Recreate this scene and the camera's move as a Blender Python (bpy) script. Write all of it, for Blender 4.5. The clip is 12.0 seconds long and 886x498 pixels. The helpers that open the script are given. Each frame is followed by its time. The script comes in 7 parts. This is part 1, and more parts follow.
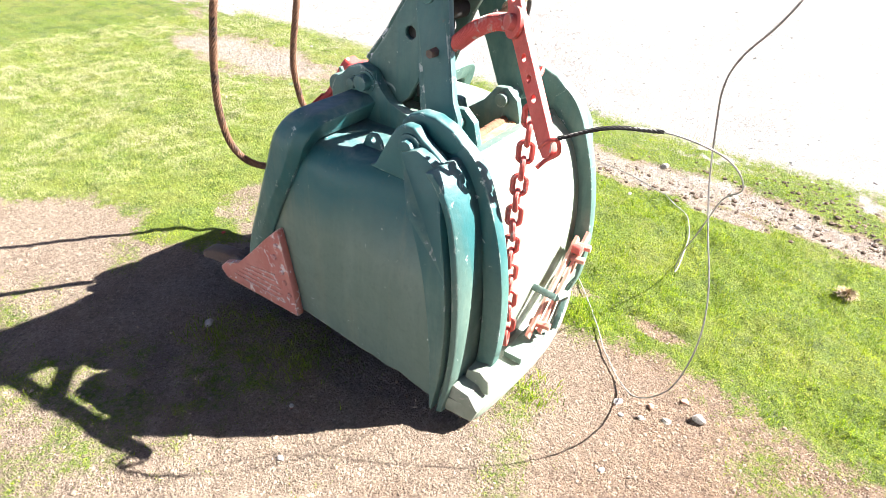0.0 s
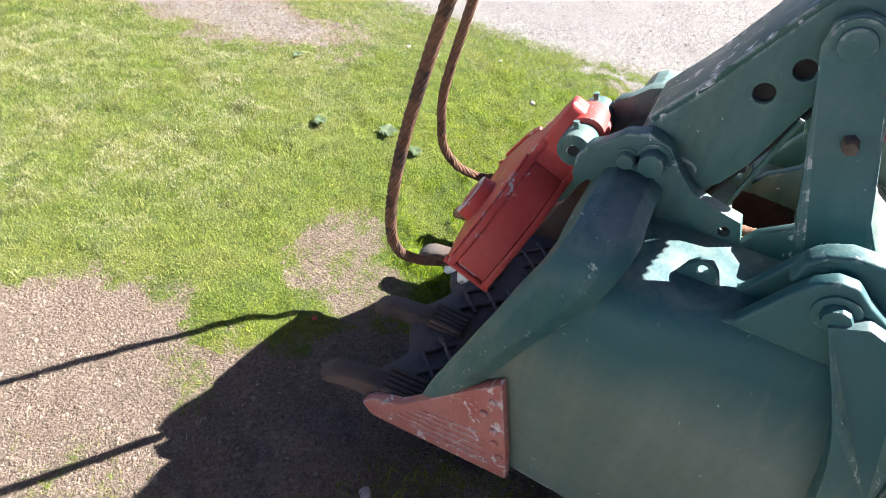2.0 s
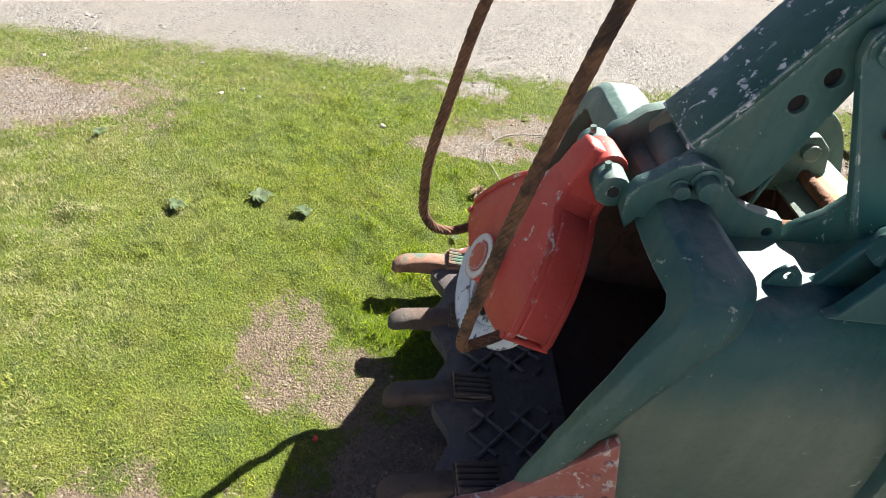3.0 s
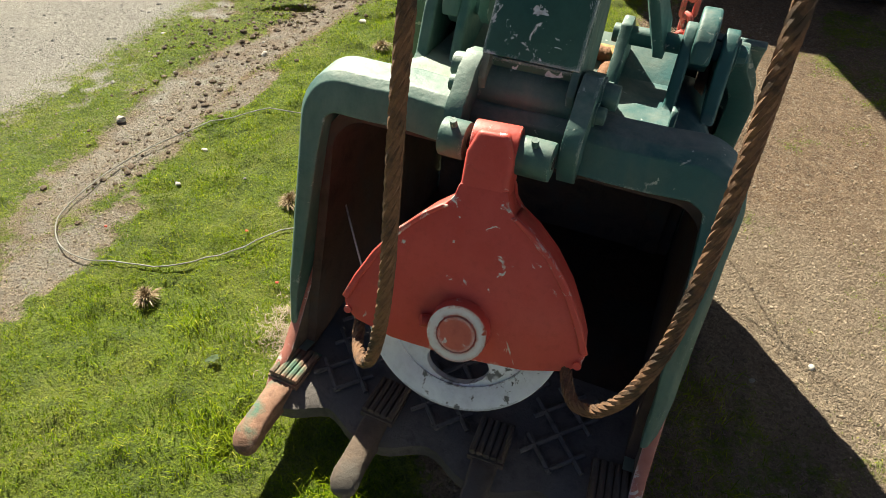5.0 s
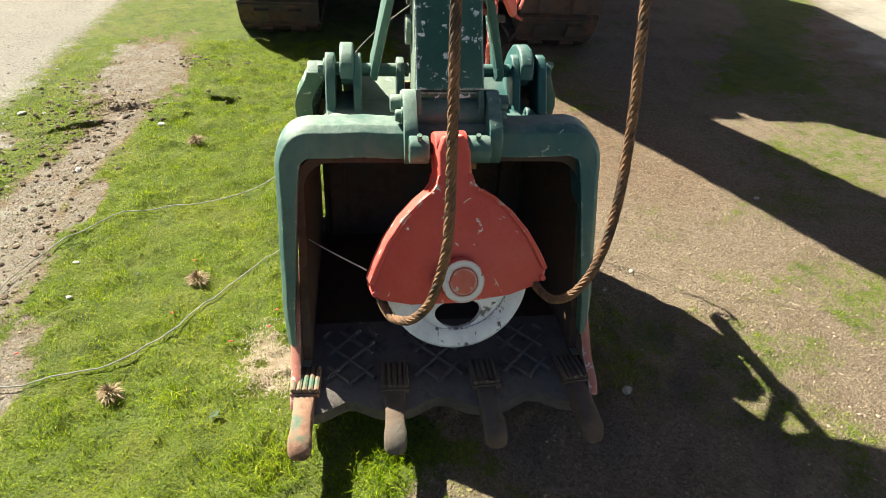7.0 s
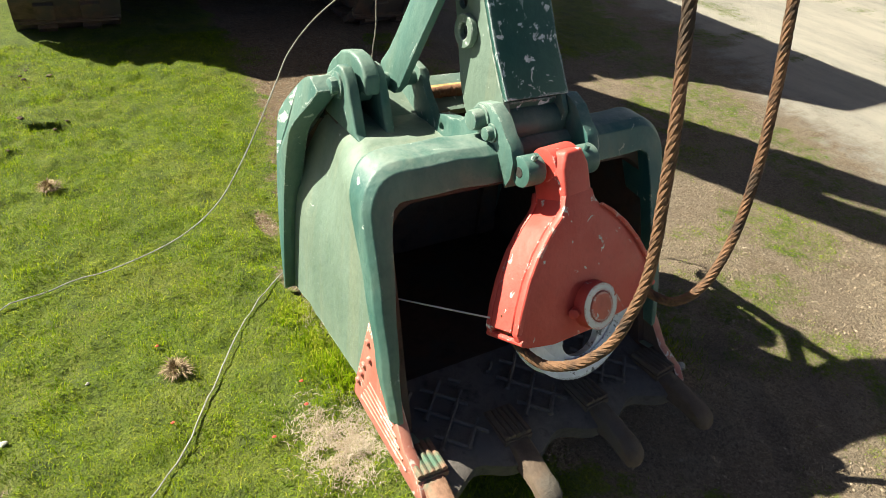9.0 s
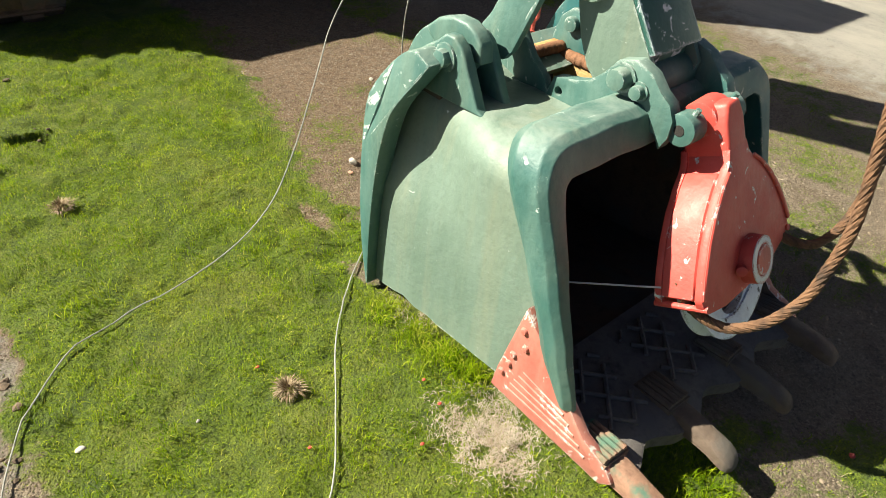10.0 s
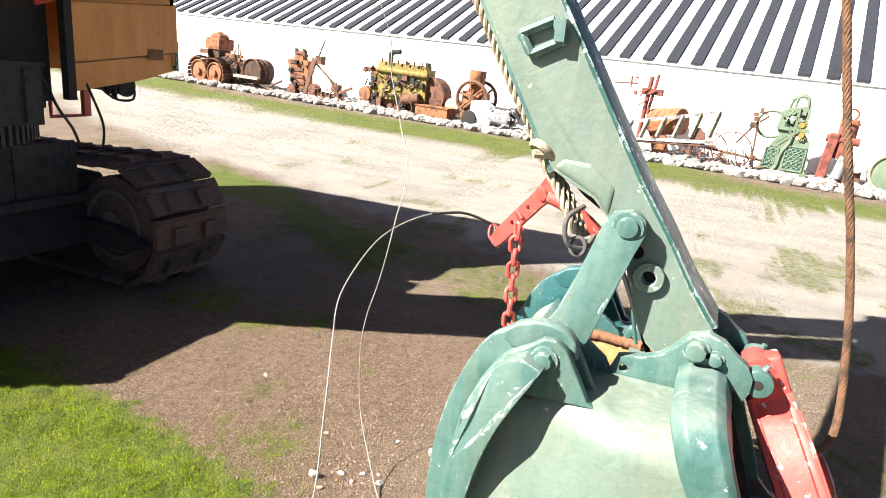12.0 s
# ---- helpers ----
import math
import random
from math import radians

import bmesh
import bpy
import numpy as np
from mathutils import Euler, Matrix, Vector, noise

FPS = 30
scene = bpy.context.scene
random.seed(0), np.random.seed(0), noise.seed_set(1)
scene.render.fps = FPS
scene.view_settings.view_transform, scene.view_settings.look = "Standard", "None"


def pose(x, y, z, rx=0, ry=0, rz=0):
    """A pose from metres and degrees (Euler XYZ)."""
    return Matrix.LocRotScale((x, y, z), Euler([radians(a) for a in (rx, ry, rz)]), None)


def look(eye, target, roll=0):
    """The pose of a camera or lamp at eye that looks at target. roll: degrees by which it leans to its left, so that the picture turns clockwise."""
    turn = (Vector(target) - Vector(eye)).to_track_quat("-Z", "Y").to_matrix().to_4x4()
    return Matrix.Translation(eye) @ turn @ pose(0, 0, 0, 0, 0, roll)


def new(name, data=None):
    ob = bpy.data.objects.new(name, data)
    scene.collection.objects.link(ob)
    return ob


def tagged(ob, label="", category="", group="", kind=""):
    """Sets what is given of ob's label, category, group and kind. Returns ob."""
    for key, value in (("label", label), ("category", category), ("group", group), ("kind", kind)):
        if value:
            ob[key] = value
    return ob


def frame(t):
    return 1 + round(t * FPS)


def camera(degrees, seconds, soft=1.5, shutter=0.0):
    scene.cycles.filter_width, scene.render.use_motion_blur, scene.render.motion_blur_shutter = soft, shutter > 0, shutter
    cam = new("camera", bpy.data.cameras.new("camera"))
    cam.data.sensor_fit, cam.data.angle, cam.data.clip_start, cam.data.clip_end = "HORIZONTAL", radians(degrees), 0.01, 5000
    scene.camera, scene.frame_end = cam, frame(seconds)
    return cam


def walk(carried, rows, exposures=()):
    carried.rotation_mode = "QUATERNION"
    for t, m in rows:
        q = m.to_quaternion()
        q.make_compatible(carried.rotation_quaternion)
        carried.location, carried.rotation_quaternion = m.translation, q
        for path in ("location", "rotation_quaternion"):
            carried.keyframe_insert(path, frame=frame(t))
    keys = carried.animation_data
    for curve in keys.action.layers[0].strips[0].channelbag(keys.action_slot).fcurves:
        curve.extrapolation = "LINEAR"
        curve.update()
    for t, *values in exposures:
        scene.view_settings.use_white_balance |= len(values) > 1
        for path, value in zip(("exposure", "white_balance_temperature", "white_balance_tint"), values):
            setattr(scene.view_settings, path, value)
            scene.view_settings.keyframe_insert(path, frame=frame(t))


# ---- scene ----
cam = camera(69.2, 12.0, 0.8)
# seconds, stops, kelvin, tint
EXPOSURES = [(0, 2.82, 5950, 16), (1, 2.64, 5900, 17), (2, 2.36, 5800, 18), (2.7, 2.15, 6050, 16), (4.5, 1.68, 6700, 7), (5.5, 1.60, 7000, 4), (6.5, 1.9, 6900, 5), (7.2, 2.0, 6850, 5), (9.5, 1.62, 6700, 3), (10.5, 1.58, 6600, 6), (11.5, 1.62, 6450, 12), (12, 1.98, 6350, 16)]
PATH = [
    (0, (1.77, 1.273, 1.699), (0.382, 0.357, 0.587), 4.1),
    (0.5, (1.651, 0.945, 1.704), (0.277, 0.097, 0.524), 4.0),
    (1, (1.67, 0.557, 1.69), (0.201, -0.05, 0.477), 9.2),
    (1.5, (1.577, 0.207, 1.649), (0.087, -0.295, 0.413), 8.8),
    (2, (1.446, -0.102, 1.65), (0.031, -0.641, 0.343), 8.2),
    (2.5, (1.415, -0.468, 1.624), (-0.117, -0.604, 0.345), 13.0),
    (2.7, (1.407, -0.619, 1.637), (-0.147, -0.643, 0.378), 10.9),
    (4.3, (0.66, -1.268, 1.658), (-0.366, -0.119, 0.383), 5.5),
    (4.5, (0.551, -1.29, 1.643), (-0.342, -0.072, 0.332), 3.7),
    (5, (0.313, -1.377, 1.639), (-0.214, -0.033, 0.255), 1.8),
    (5.5, (0.132, -1.652, 1.696), (-0.075, -0.152, 0.39), 2.7),
    (6, (0.112, -1.898, 1.715), (0.013, -0.324, 0.485), 2.1),
    (6.5, (0.015, -2.005, 1.741), (-0.009, -0.383, 0.571), 1.8),
    (7, (-0.245, -2.022, 1.733), (-0.005, -0.406, 0.579), 3.5),
    (7.2, (-0.337, -2.013, 1.726), (-0.054, -0.404, 0.572), 3.5),
    (8.8, (-0.979, -1.493, 1.666), (-0.106, -0.125, 0.497), 6.5),
    (9, (-1.077, -1.42, 1.658), (-0.154, -0.086, 0.487), 7.5),
    (9.5, (-1.261, -1.131, 1.602), (-0.368, 0.169, 0.372), 5.6),
    (10, (-1.47, -0.976, 1.575), (-0.397, 0.163, 0.329), 5.2),
    (10.5, (-1.717, -0.873, 1.542), (-0.424, 0.128, 0.39), 2.7),
    (11, (-1.753, -0.587, 1.514), (-0.427, 0.379, 0.371), 1.8),
    (11.5, (-1.815, -0.356, 1.546), (-0.327, 0.522, 0.539), 7.0),
    (11.7, (-1.875, -0.259, 1.594), (-0.187, 0.513, 0.849), 6.9),
    (12, (-2.009, -0.076, 1.67), (-0.221, 0.637, 1.125), 5.1),
]
walk(cam, [(t, look(eye, target, roll)) for t, eye, target, roll in PATH], EXPOSURES)

# ---- light ----
SUN_SHIFT = Vector((0.81, -0.81, -1.0))          # a shadow's run per metre of height
world = bpy.data.worlds.new("world")
scene.world = world
world.use_nodes = True
wn = world.node_tree.nodes
sky = wn.new("ShaderNodeTexSky")
sky.sky_type = "NISHITA"
sky.sun_disc = False
sky.sun_elevation = radians(41.1)
sky.sun_rotation = math.atan2(-0.81, 0.81)
sky.altitude = 100
sky.air_density = 0.22
sky.dust_density = 0.8
sky.ozone_density = 0.4
wn["Background"].inputs["Strength"].default_value = 0.05
world.node_tree.links.new(sky.outputs[0], wn["Background"].inputs["Color"])
sun_data = bpy.data.lights.new("sun", "SUN")
sun_data.energy = 5.0
sun_data.angle = radians(0.53)
sun_data.color = (1.0, 0.94, 0.80)
sun = new("sun", sun_data)
sun.matrix_world = look((-8.1, 8.1, 10), Vector((-8.1, 8.1, 10)) + SUN_SHIFT)
scene.view_settings.exposure = 1.3


# ---- mesh helpers ----
def finish(bm, name, mat, parent=None, label="", smooth=False, angle=None):
    me = bpy.data.meshes.new(name)
    bmesh.ops.recalc_face_normals(bm, faces=bm.faces)
    if smooth:
        for f in bm.faces:
            f.smooth = True
        if angle:
            for e in bm.edges:
                if len(e.link_faces) == 2 and e.calc_face_angle(0) > radians(angle):
                    e.smooth = False
    bm.to_mesh(me)
    bm.free()
    if mat:
        me.materials.append(mat)
    ob = new(name, me)
    if parent:
        ob.parent = parent
    if label:
        tagged(ob, label)
    return ob


def part(name, bm, material, parent, label="", smooth=False, angle=35):
    return finish(bm, name, material, parent, label, smooth, angle)


def thing(name, at, label, category, group="", kind=""):
    ob = new(name)
    ob.matrix_world = at if isinstance(at, Matrix) else Matrix.Translation(at)
    ob.empty_display_size = 0.05
    return tagged(ob, label, category, group, kind)


def bevel(bm, w, seg=2, sharp=25):
    es = [e for e in bm.edges if len(e.link_faces) == 2 and e.calc_face_angle(0) > radians(sharp)]
    if es and w > 0:
        bmesh.ops.bevel(bm, geom=es, offset=w, segments=seg, affect="EDGES", profile=0.6, clamp_overlap=True)
    return bm


def box(x0, x1, y0, y1, z0, z1, b=0.004, seg=2, bm=None):
    own = bm is None
    nb = bmesh.new()
    vs = [nb.verts.new((x, y, z)) for x in (x0, x1) for y in (y0, y1) for z in (z0, z1)]
    for q in ((0, 1, 3, 2), (4, 6, 7, 5), (0, 4, 5, 1), (2, 3, 7, 6), (0, 2, 6, 4), (1, 5, 7, 3)):
        nb.faces.new([vs[i] for i in q])
    bevel(nb, b, seg)
    if own:
        return nb
    join(bm, nb)
    return bm


def join(bm, other, m=None):
    me = bpy.data.meshes.new("tmp")
    if m is not None:
        other.transform(m)
    other.to_mesh(me)
    other.free()
    bm.from_mesh(me)
    bpy.data.meshes.remove(me)
    return bm


def slab(outline, a, b, axis="x", bev=0.004, seg=2, holes=()):
    """A plate cut to an outline; axis x: outline in (y, z), axis y: (x, z), axis z: (x, y). Holes: (u, v, radius)."""
    def put(u, v, w):
        return (w, u, v) if axis == "x" else (u, w, v) if axis == "y" else (u, v, w)
    bm = bmesh.new()
    loops = [list(outline)] + [[(hu + hr * math.cos(k * math.tau / 16), hv + hr * math.sin(k * math.tau / 16)) for k in range(16)] for hu, hv, hr in holes]
    es = []
    for lp in loops:
        vs = [bm.verts.new(put(u, v, a)) for u, v in lp]
        es += [bm.edges.new((vs[i], vs[(i + 1) % len(vs)])) for i in range(len(vs))]
    if holes:
        bmesh.ops.triangle_fill(bm, use_beauty=True, use_dissolve=True, edges=es)
    else:
        bm.faces.new(bm.verts[:])
    fs = bm.faces[:]
    ex = bmesh.ops.extrude_face_region(bm, geom=fs)
    d = Vector(put(0, 0, b - a))
    bmesh.ops.translate(bm, vec=d, verts=[v for v in ex["geom"] if isinstance(v, bmesh.types.BMVert)])
    bmesh.ops.recalc_face_normals(bm, faces=bm.faces)
    bevel(bm, bev, seg, 30)
    return bm


def rod(p, q, r, r2=None, n=16, bev=0.0, caps=True):
    p, q = Vector(p), Vector(q)
    bm = bmesh.new()
    bmesh.ops.create_cone(bm, cap_ends=caps, segments=n, radius1=r, radius2=r if r2 is None else r2, depth=(q - p).length)
    bevel(bm, bev, 2, 50)
    bm.transform(Matrix.Translation((p + q) / 2) @ (q - p).to_track_quat("Z", "Y").to_matrix().to_4x4())
    return bm


def spline(pts, n=8):
    """Points along a smooth curve through pts."""
    P = [Vector(p) for p in pts]
    P = [2 * P[0] - P[1]] + P + [2 * P[-1] - P[-2]]
    out = []
    for i in range(1, len(P) - 2):
        a, b, c, d = P[i - 1:i + 3]
        for k in range(n):
            t = k / n
            out.append(0.5 * ((2 * b) + (c - a) * t + (2 * a - 5 * b + 4 * c - d) * t * t + (3 * b - a - 3 * c + d) * t ** 3))
    return out + [P[-2]]


def tube(pts, r, n=8, bm=None, closed=False):
    bm = bm or bmesh.new()
    P = [Vector(p) for p in pts]
    rings = []
    ref = Vector((0.3, 0.2, 0.9))
    for i, p in enumerate(P):
        t = (P[(i + 1) % len(P)] - P[i - 1]) if closed else P[min(i + 1, len(P) - 1)] - P[max(i - 1, 0)]
        t.normalize()
        u = t.cross(ref)
        if u.length < 0.05:
            u = t.cross(Vector((1, 0, 0)))
        u.normalize()
        ref = u.cross(t)
        w = t.cross(u)
        rr = r(i / max(1, len(P) - 1)) if callable(r) else r
        rings.append([bm.verts.new(p + rr * (math.cos(k * math.tau / n) * u + math.sin(k * math.tau / n) * w)) for k in range(n)])
    m = len(rings)
    for i in range(m if closed else m - 1):
        A, B = rings[i], rings[(i + 1) % m]
        for k in range(n):
            bm.faces.new((A[k], A[(k + 1) % n], B[(k + 1) % n], B[k]))
    if not closed:
        bm.faces.new(rings[0])
        bm.faces.new(rings[-1][::-1])
    return bm


def strands(pts, r, count=6, pitch=0.09, n=5, bm=None, only=None):
    """A laid wire rope: strands wound round the line."""
    bm = bm or bmesh.new()
    P = [Vector(p) for p in pts]
    L = [0.0]
    for a, b in zip(P, P[1:]):
        L.append(L[-1] + (b - a).length)
    step = pitch / 10
    m = max(2, int(L[-1] / step))
    line, j = [], 0
    for i in range(m + 1):
        s = L[-1] * i / m
        while j < len(P) - 2 and L[j + 1] < s:
            j += 1
        line.append(P[j].lerp(P[j + 1], (s - L[j]) / max(1e-6, L[j + 1] - L[j])))
    ref, frames_ = Vector((0.31, 0.2, 0.9)), []
    for i, p in enumerate(line):
        t = (line[min(i + 1, m)] - line[max(i - 1, 0)]).normalized()
        u = t.cross(ref).normalized()
        ref = u.cross(t)
        frames_.append((u, t.cross(u)))
    for c in range(count) if only is None else (only,):
        path = []
        for i, p in enumerate(line):
            a = math.tau * (i * step / pitch + c / count)
            u, w = frames_[i]
            path.append(p + 0.58 * r * (math.cos(a) * u + math.sin(a) * w))
        tube(path, r * 0.44, n, bm)
    return bm

# ---- materials ----
class Nodes:
    def __init__(self, name):
        self.mat = bpy.data.materials.new(name)
        self.mat.use_nodes = True
        self.t = self.mat.node_tree
        self.bsdf = self.t.nodes["Principled BSDF"]
        self.co = self.t.nodes.new("ShaderNodeTexCoord").outputs["Object"]
        self.world = self.t.nodes.new("ShaderNodeNewGeometry").outputs["Position"]

    def node(self, kind, **props):
        n = self.t.nodes.new(kind)
        for k, v in props.items():
            n.inputs[k].default_value = v
        return n

    def link(self, a, b):
        self.t.links.new(a, b)

    def noise(self, scale, detail=6, rough=0.6, co=None, stretch=None, distort=0.0):
        co = co or self.world
        if stretch:
            m = self.node("ShaderNodeMapping")
            m.inputs["Scale"].default_value = stretch
            self.link(co, m.inputs["Vector"])
            co = m.outputs[0]
        n = self.node("ShaderNodeTexNoise", Scale=scale, Detail=detail, Roughness=rough, Distortion=distort)
        self.link(co, n.inputs["Vector"])
        return n.outputs["Fac"]

    def ramp(self, fac, stops):
        r = self.t.nodes.new("ShaderNodeValToRGB")
        el = r.color_ramp.elements
        while len(el) < len(stops):
            el.new(0.5)
        for e, (p, c) in zip(el, stops):
            e.position = p
            e.color = (*c, 1) if len(c) == 3 else c
        self.link(fac, r.inputs[0])
        return r.outputs[0]

    def step(self, fac, lo, hi):
        r = self.node("ShaderNodeMapRange")
        r.inputs["From Min"].default_value, r.inputs["From Max"].default_value = lo, hi
        self.link(fac, r.inputs["Value"])
        return r.outputs[0]

    def math(self, op, a, b=0.0):
        n = self.t.nodes.new("ShaderNodeMath")
        n.operation = op
        for i, v in enumerate((a, b)):
            if isinstance(v, (int, float)):
                n.inputs[i].default_value = v
            else:
                self.link(v, n.inputs[i])
        return n.outputs[0]

    def mix(self, fac, a, b):
        n = self.t.nodes.new("ShaderNodeMix")
        n.data_type = "RGBA"
        for sock, v in ((n.inputs[0], fac), (n.inputs[6], a), (n.inputs[7], b)):
            if isinstance(v, tuple):
                sock.default_value = (*v, 1)
            elif isinstance(v, (int, float)):
                sock.default_value = v
            else:
                self.link(v, sock)
        return n.outputs[2]

    def done(self, colour, rough=0.6, bump=None, strength=0.3, dist=0.01, metal=0.0):
        for sock, v in (("Base Color", colour), ("Roughness", rough), ("Metallic", metal)):
            s = self.bsdf.inputs[sock]
            if isinstance(v, tuple):
                s.default_value = (*v, 1)
            elif isinstance(v, (int, float)):
                s.default_value = v
            else:
                self.link(v, s)
        if bump is not None:
            b = self.node("ShaderNodeBump", Strength=strength, Distance=dist)
            self.link(bump, b.inputs["Height"])
            self.link(b.outputs[0], self.bsdf.inputs["Normal"])
        return self.mat


def edge_wear(n, radius=0.012):
    """1 on sharp outer edges, 0 on flat faces."""
    bv = n.t.nodes.new("ShaderNodeBevel")
    bv.samples = 3
    bv.inputs["Radius"].default_value = radius
    d = n.t.nodes.new("ShaderNodeVectorMath")
    d.operation = "DOT_PRODUCT"
    n.link(bv.outputs[0], d.inputs[0])
    n.link(n.t.nodes.new("ShaderNodeNewGeometry").outputs["True Normal"], d.inputs[1])
    return n.step(d.outputs["Value"], 0.985, 0.80)


def upward(n):
    sep = n.t.nodes.new("ShaderNodeSeparateXYZ")
    n.link(n.t.nodes.new("ShaderNodeNewGeometry").outputs["Normal"], sep.inputs[0])
    return n.step(sep.outputs[2], 0.55, 0.98)


def paint(name, base, other, chip=(0.55, 0.55, 0.56), wear=0.5, rough=0.45, faded=None, rust=0.0, dust=0.0, streak=0.0, shade_band=None, edge=None):
    """Old brushed-on enamel: two tones in broad patches, dust, chips down to an undercoat on edges and faces, rust in places."""
    n = Nodes(name)
    edge = wear if edge is None else edge
    broad = n.noise(2.3, 5, 0.6, distort=0.5)
    brush = n.noise(11, 6, 0.65, stretch=(1, 1, 0.22))
    faded = faded or tuple(min(1, v * 1.5 + 0.03) for v in base)
    c = n.mix(n.step(broad, 0.38, 0.64), base, other)
    c = n.mix(n.math("MULTIPLY", n.step(brush, 0.40, 0.72), 0.55), c, faded)
    # Teal on the upper right; also puts that side's shade into the colour.
    if shade_band:
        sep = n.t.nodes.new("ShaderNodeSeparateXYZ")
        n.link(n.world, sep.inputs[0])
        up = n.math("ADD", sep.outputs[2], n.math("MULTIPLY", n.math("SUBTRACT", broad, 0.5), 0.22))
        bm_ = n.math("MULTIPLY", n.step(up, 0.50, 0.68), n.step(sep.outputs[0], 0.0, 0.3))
        c = n.mix(n.math("MULTIPLY", bm_, 0.95), c, shade_band)
    if streak:
        st = n.noise(5, 6, 0.6, stretch=(2.2, 2.2, 0.12), distort=0.3)
        c = n.mix(n.math("MULTIPLY", n.step(st, 0.50, 0.66), streak), c, (0.30, 0.26, 0.16))
    mottle = n.noise(48, 5, 0.7)
    c = n.mix(n.math("MULTIPLY", n.step(mottle, 0.5, 0.75), 0.30), c, tuple(v * 0.55 for v in base))
    ed = edge_wear(n)
    chips = n.noise(26, 9, 0.66, distort=0.5)
    gate = n.noise(5.2, 4, 0.55)
    flat = n.math("MULTIPLY", n.step(chips, 0.665 - 0.05 * wear, 0.680 - 0.05 * wear), n.step(gate, 0.50 - 0.04 * wear, 0.54 - 0.04 * wear))
    rim = n.step(n.math("ADD", chips, n.math("MULTIPLY", n.math("MULTIPLY", ed, n.step(gate, 0.35, 0.6)), 0.22 * edge)), 0.655, 0.68)
    rim = n.math("MULTIPLY", rim, n.step(ed, 0.05, 0.3))
    line = n.math("ABSOLUTE", n.math("SUBTRACT", n.noise(6, 2, 0.4, stretch=(1, 1, 0.35), distort=0.4), 0.5))
    sm = n.math("MULTIPLY", n.step(line, 0.004, 0.001), n.step(n.noise(6.1, 3, 0.5), 0.66, 0.68))
    # worn edges are a lighter, rubbed tone before they chip
    c = n.mix(n.math("MULTIPLY", n.math("MULTIPLY", ed, n.step(n.noise(9, 5, 0.6), 0.35, 0.65)), 0.5), c, faded)
    if dust:
        dm = n.math("MULTIPLY", upward(n), n.step(n.noise(9, 7, 0.7, distort=0.6), 0.40, 0.66))
        c = n.mix(n.math("MULTIPLY", dm, dust), c, (0.46, 0.47, 0.43))
    if rust:
        rm = n.math("MULTIPLY", n.step(n.noise(8.5, 9, 0.68, distort=0.3), 0.66 - rust, 0.72 - rust), 0.85)
        c = n.mix(rm, c, (0.16, 0.065, 0.028))
    cm = n.math("MAXIMUM", n.math("MAXIMUM", flat, rim), n.math("MULTIPLY", sm, 0.8))
    c = n.mix(cm, c, n.mix(n.step(n.noise(60, 3, 0.5), 0.5, 0.7), chip, tuple(v * 0.6 for v in chip)))
    h = n.math("ADD", n.math("MULTIPLY", n.noise(38, 6, 0.6), 0.5), n.math("SUBTRACT", n.noise(7, 5, 0.6), n.math("MULTIPLY", cm, 0.35)))
    r = n.math("ADD", n.math("MULTIPLY", n.step(n.noise(15, 5, 0.6), 0.3, 0.7), 0.22), rough - 0.05)
    return n.done(c, n.math("ADD", r, n.math("MULTIPLY", cm, 0.25)), h, 0.30, 0.012)


def rusty(name, a=(0.10, 0.042, 0.02), b=(0.22, 0.10, 0.05), grey=None, scale=9):
    n = Nodes(name)
    f = n.noise(scale, 9, 0.68, distort=0.3)
    c = n.ramp(f, [(0.3, a), (0.52, b), (0.72, tuple(v * 0.45 for v in a))])
    if grey:
        c = n.mix(n.step(n.noise(scale * 0.6, 6, 0.6), 0.5, 0.62), c, grey)
    return n.done(c, 0.85, n.noise(scale * 5, 8, 0.7), 0.5, 0.01)


# Right-hand parts are darkened in colour to stand in for their shade.
GREEN = paint("green_paint", (0.030, 0.102, 0.092), (0.064, 0.134, 0.116), (0.41, 0.47, 0.44), 0.42, 0.48, faded=(0.150, 0.235, 0.200), rust=-0.04, dust=0.30, shade_band=(0.012, 0.088, 0.094), edge=0.85, streak=0.12)
GREEN_SIDE = paint("faded_green_paint", (0.108, 0.160, 0.128), (0.130, 0.180, 0.143), (0.50, 0.54, 0.51), 0.30, 0.52, faded=(0.165, 0.225, 0.188), dust=0.22, streak=0.17, shade_band=(0.008, 0.088, 0.100), edge=0.8)
GREEN_DARK = paint("dark_green_paint", (0.012, 0.070, 0.062), (0.022, 0.085, 0.065), (0.62, 0.65, 0.70), 1.5, 0.40, faded=(0.05, 0.13, 0.11))
RED = paint("orange_red_paint", (0.46, 0.050, 0.040), (0.52, 0.068, 0.052), (0.60, 0.64, 0.63), 0.6, 0.5, faded=(0.55, 0.092, 0.075))
CHAIN_RED = paint("red_paint", (0.42, 0.055, 0.042), (0.36, 0.065, 0.05), (0.45, 0.36, 0.32), 0.6, 0.5, rust=0.03)
RED_LIP = paint("weathered_red_paint", (0.37, 0.10, 0.075), (0.43, 0.16, 0.12), (0.64, 0.57, 0.53), 1.5, 0.6, faded=(0.49, 0.25, 0.20))
WHITE = paint("white_paint", (0.56, 0.62, 0.71), (0.64, 0.69, 0.77), (0.14, 0.15, 0.16), 1.5, 0.5)
RUST = rusty("rust")
RUST_RIM = rusty("fresh_rust", (0.20, 0.075, 0.02), (0.36, 0.17, 0.05))
STEEL = rusty("worn_steel", (0.062, 0.043, 0.033), (0.118, 0.083, 0.062), (0.105, 0.09, 0.078))
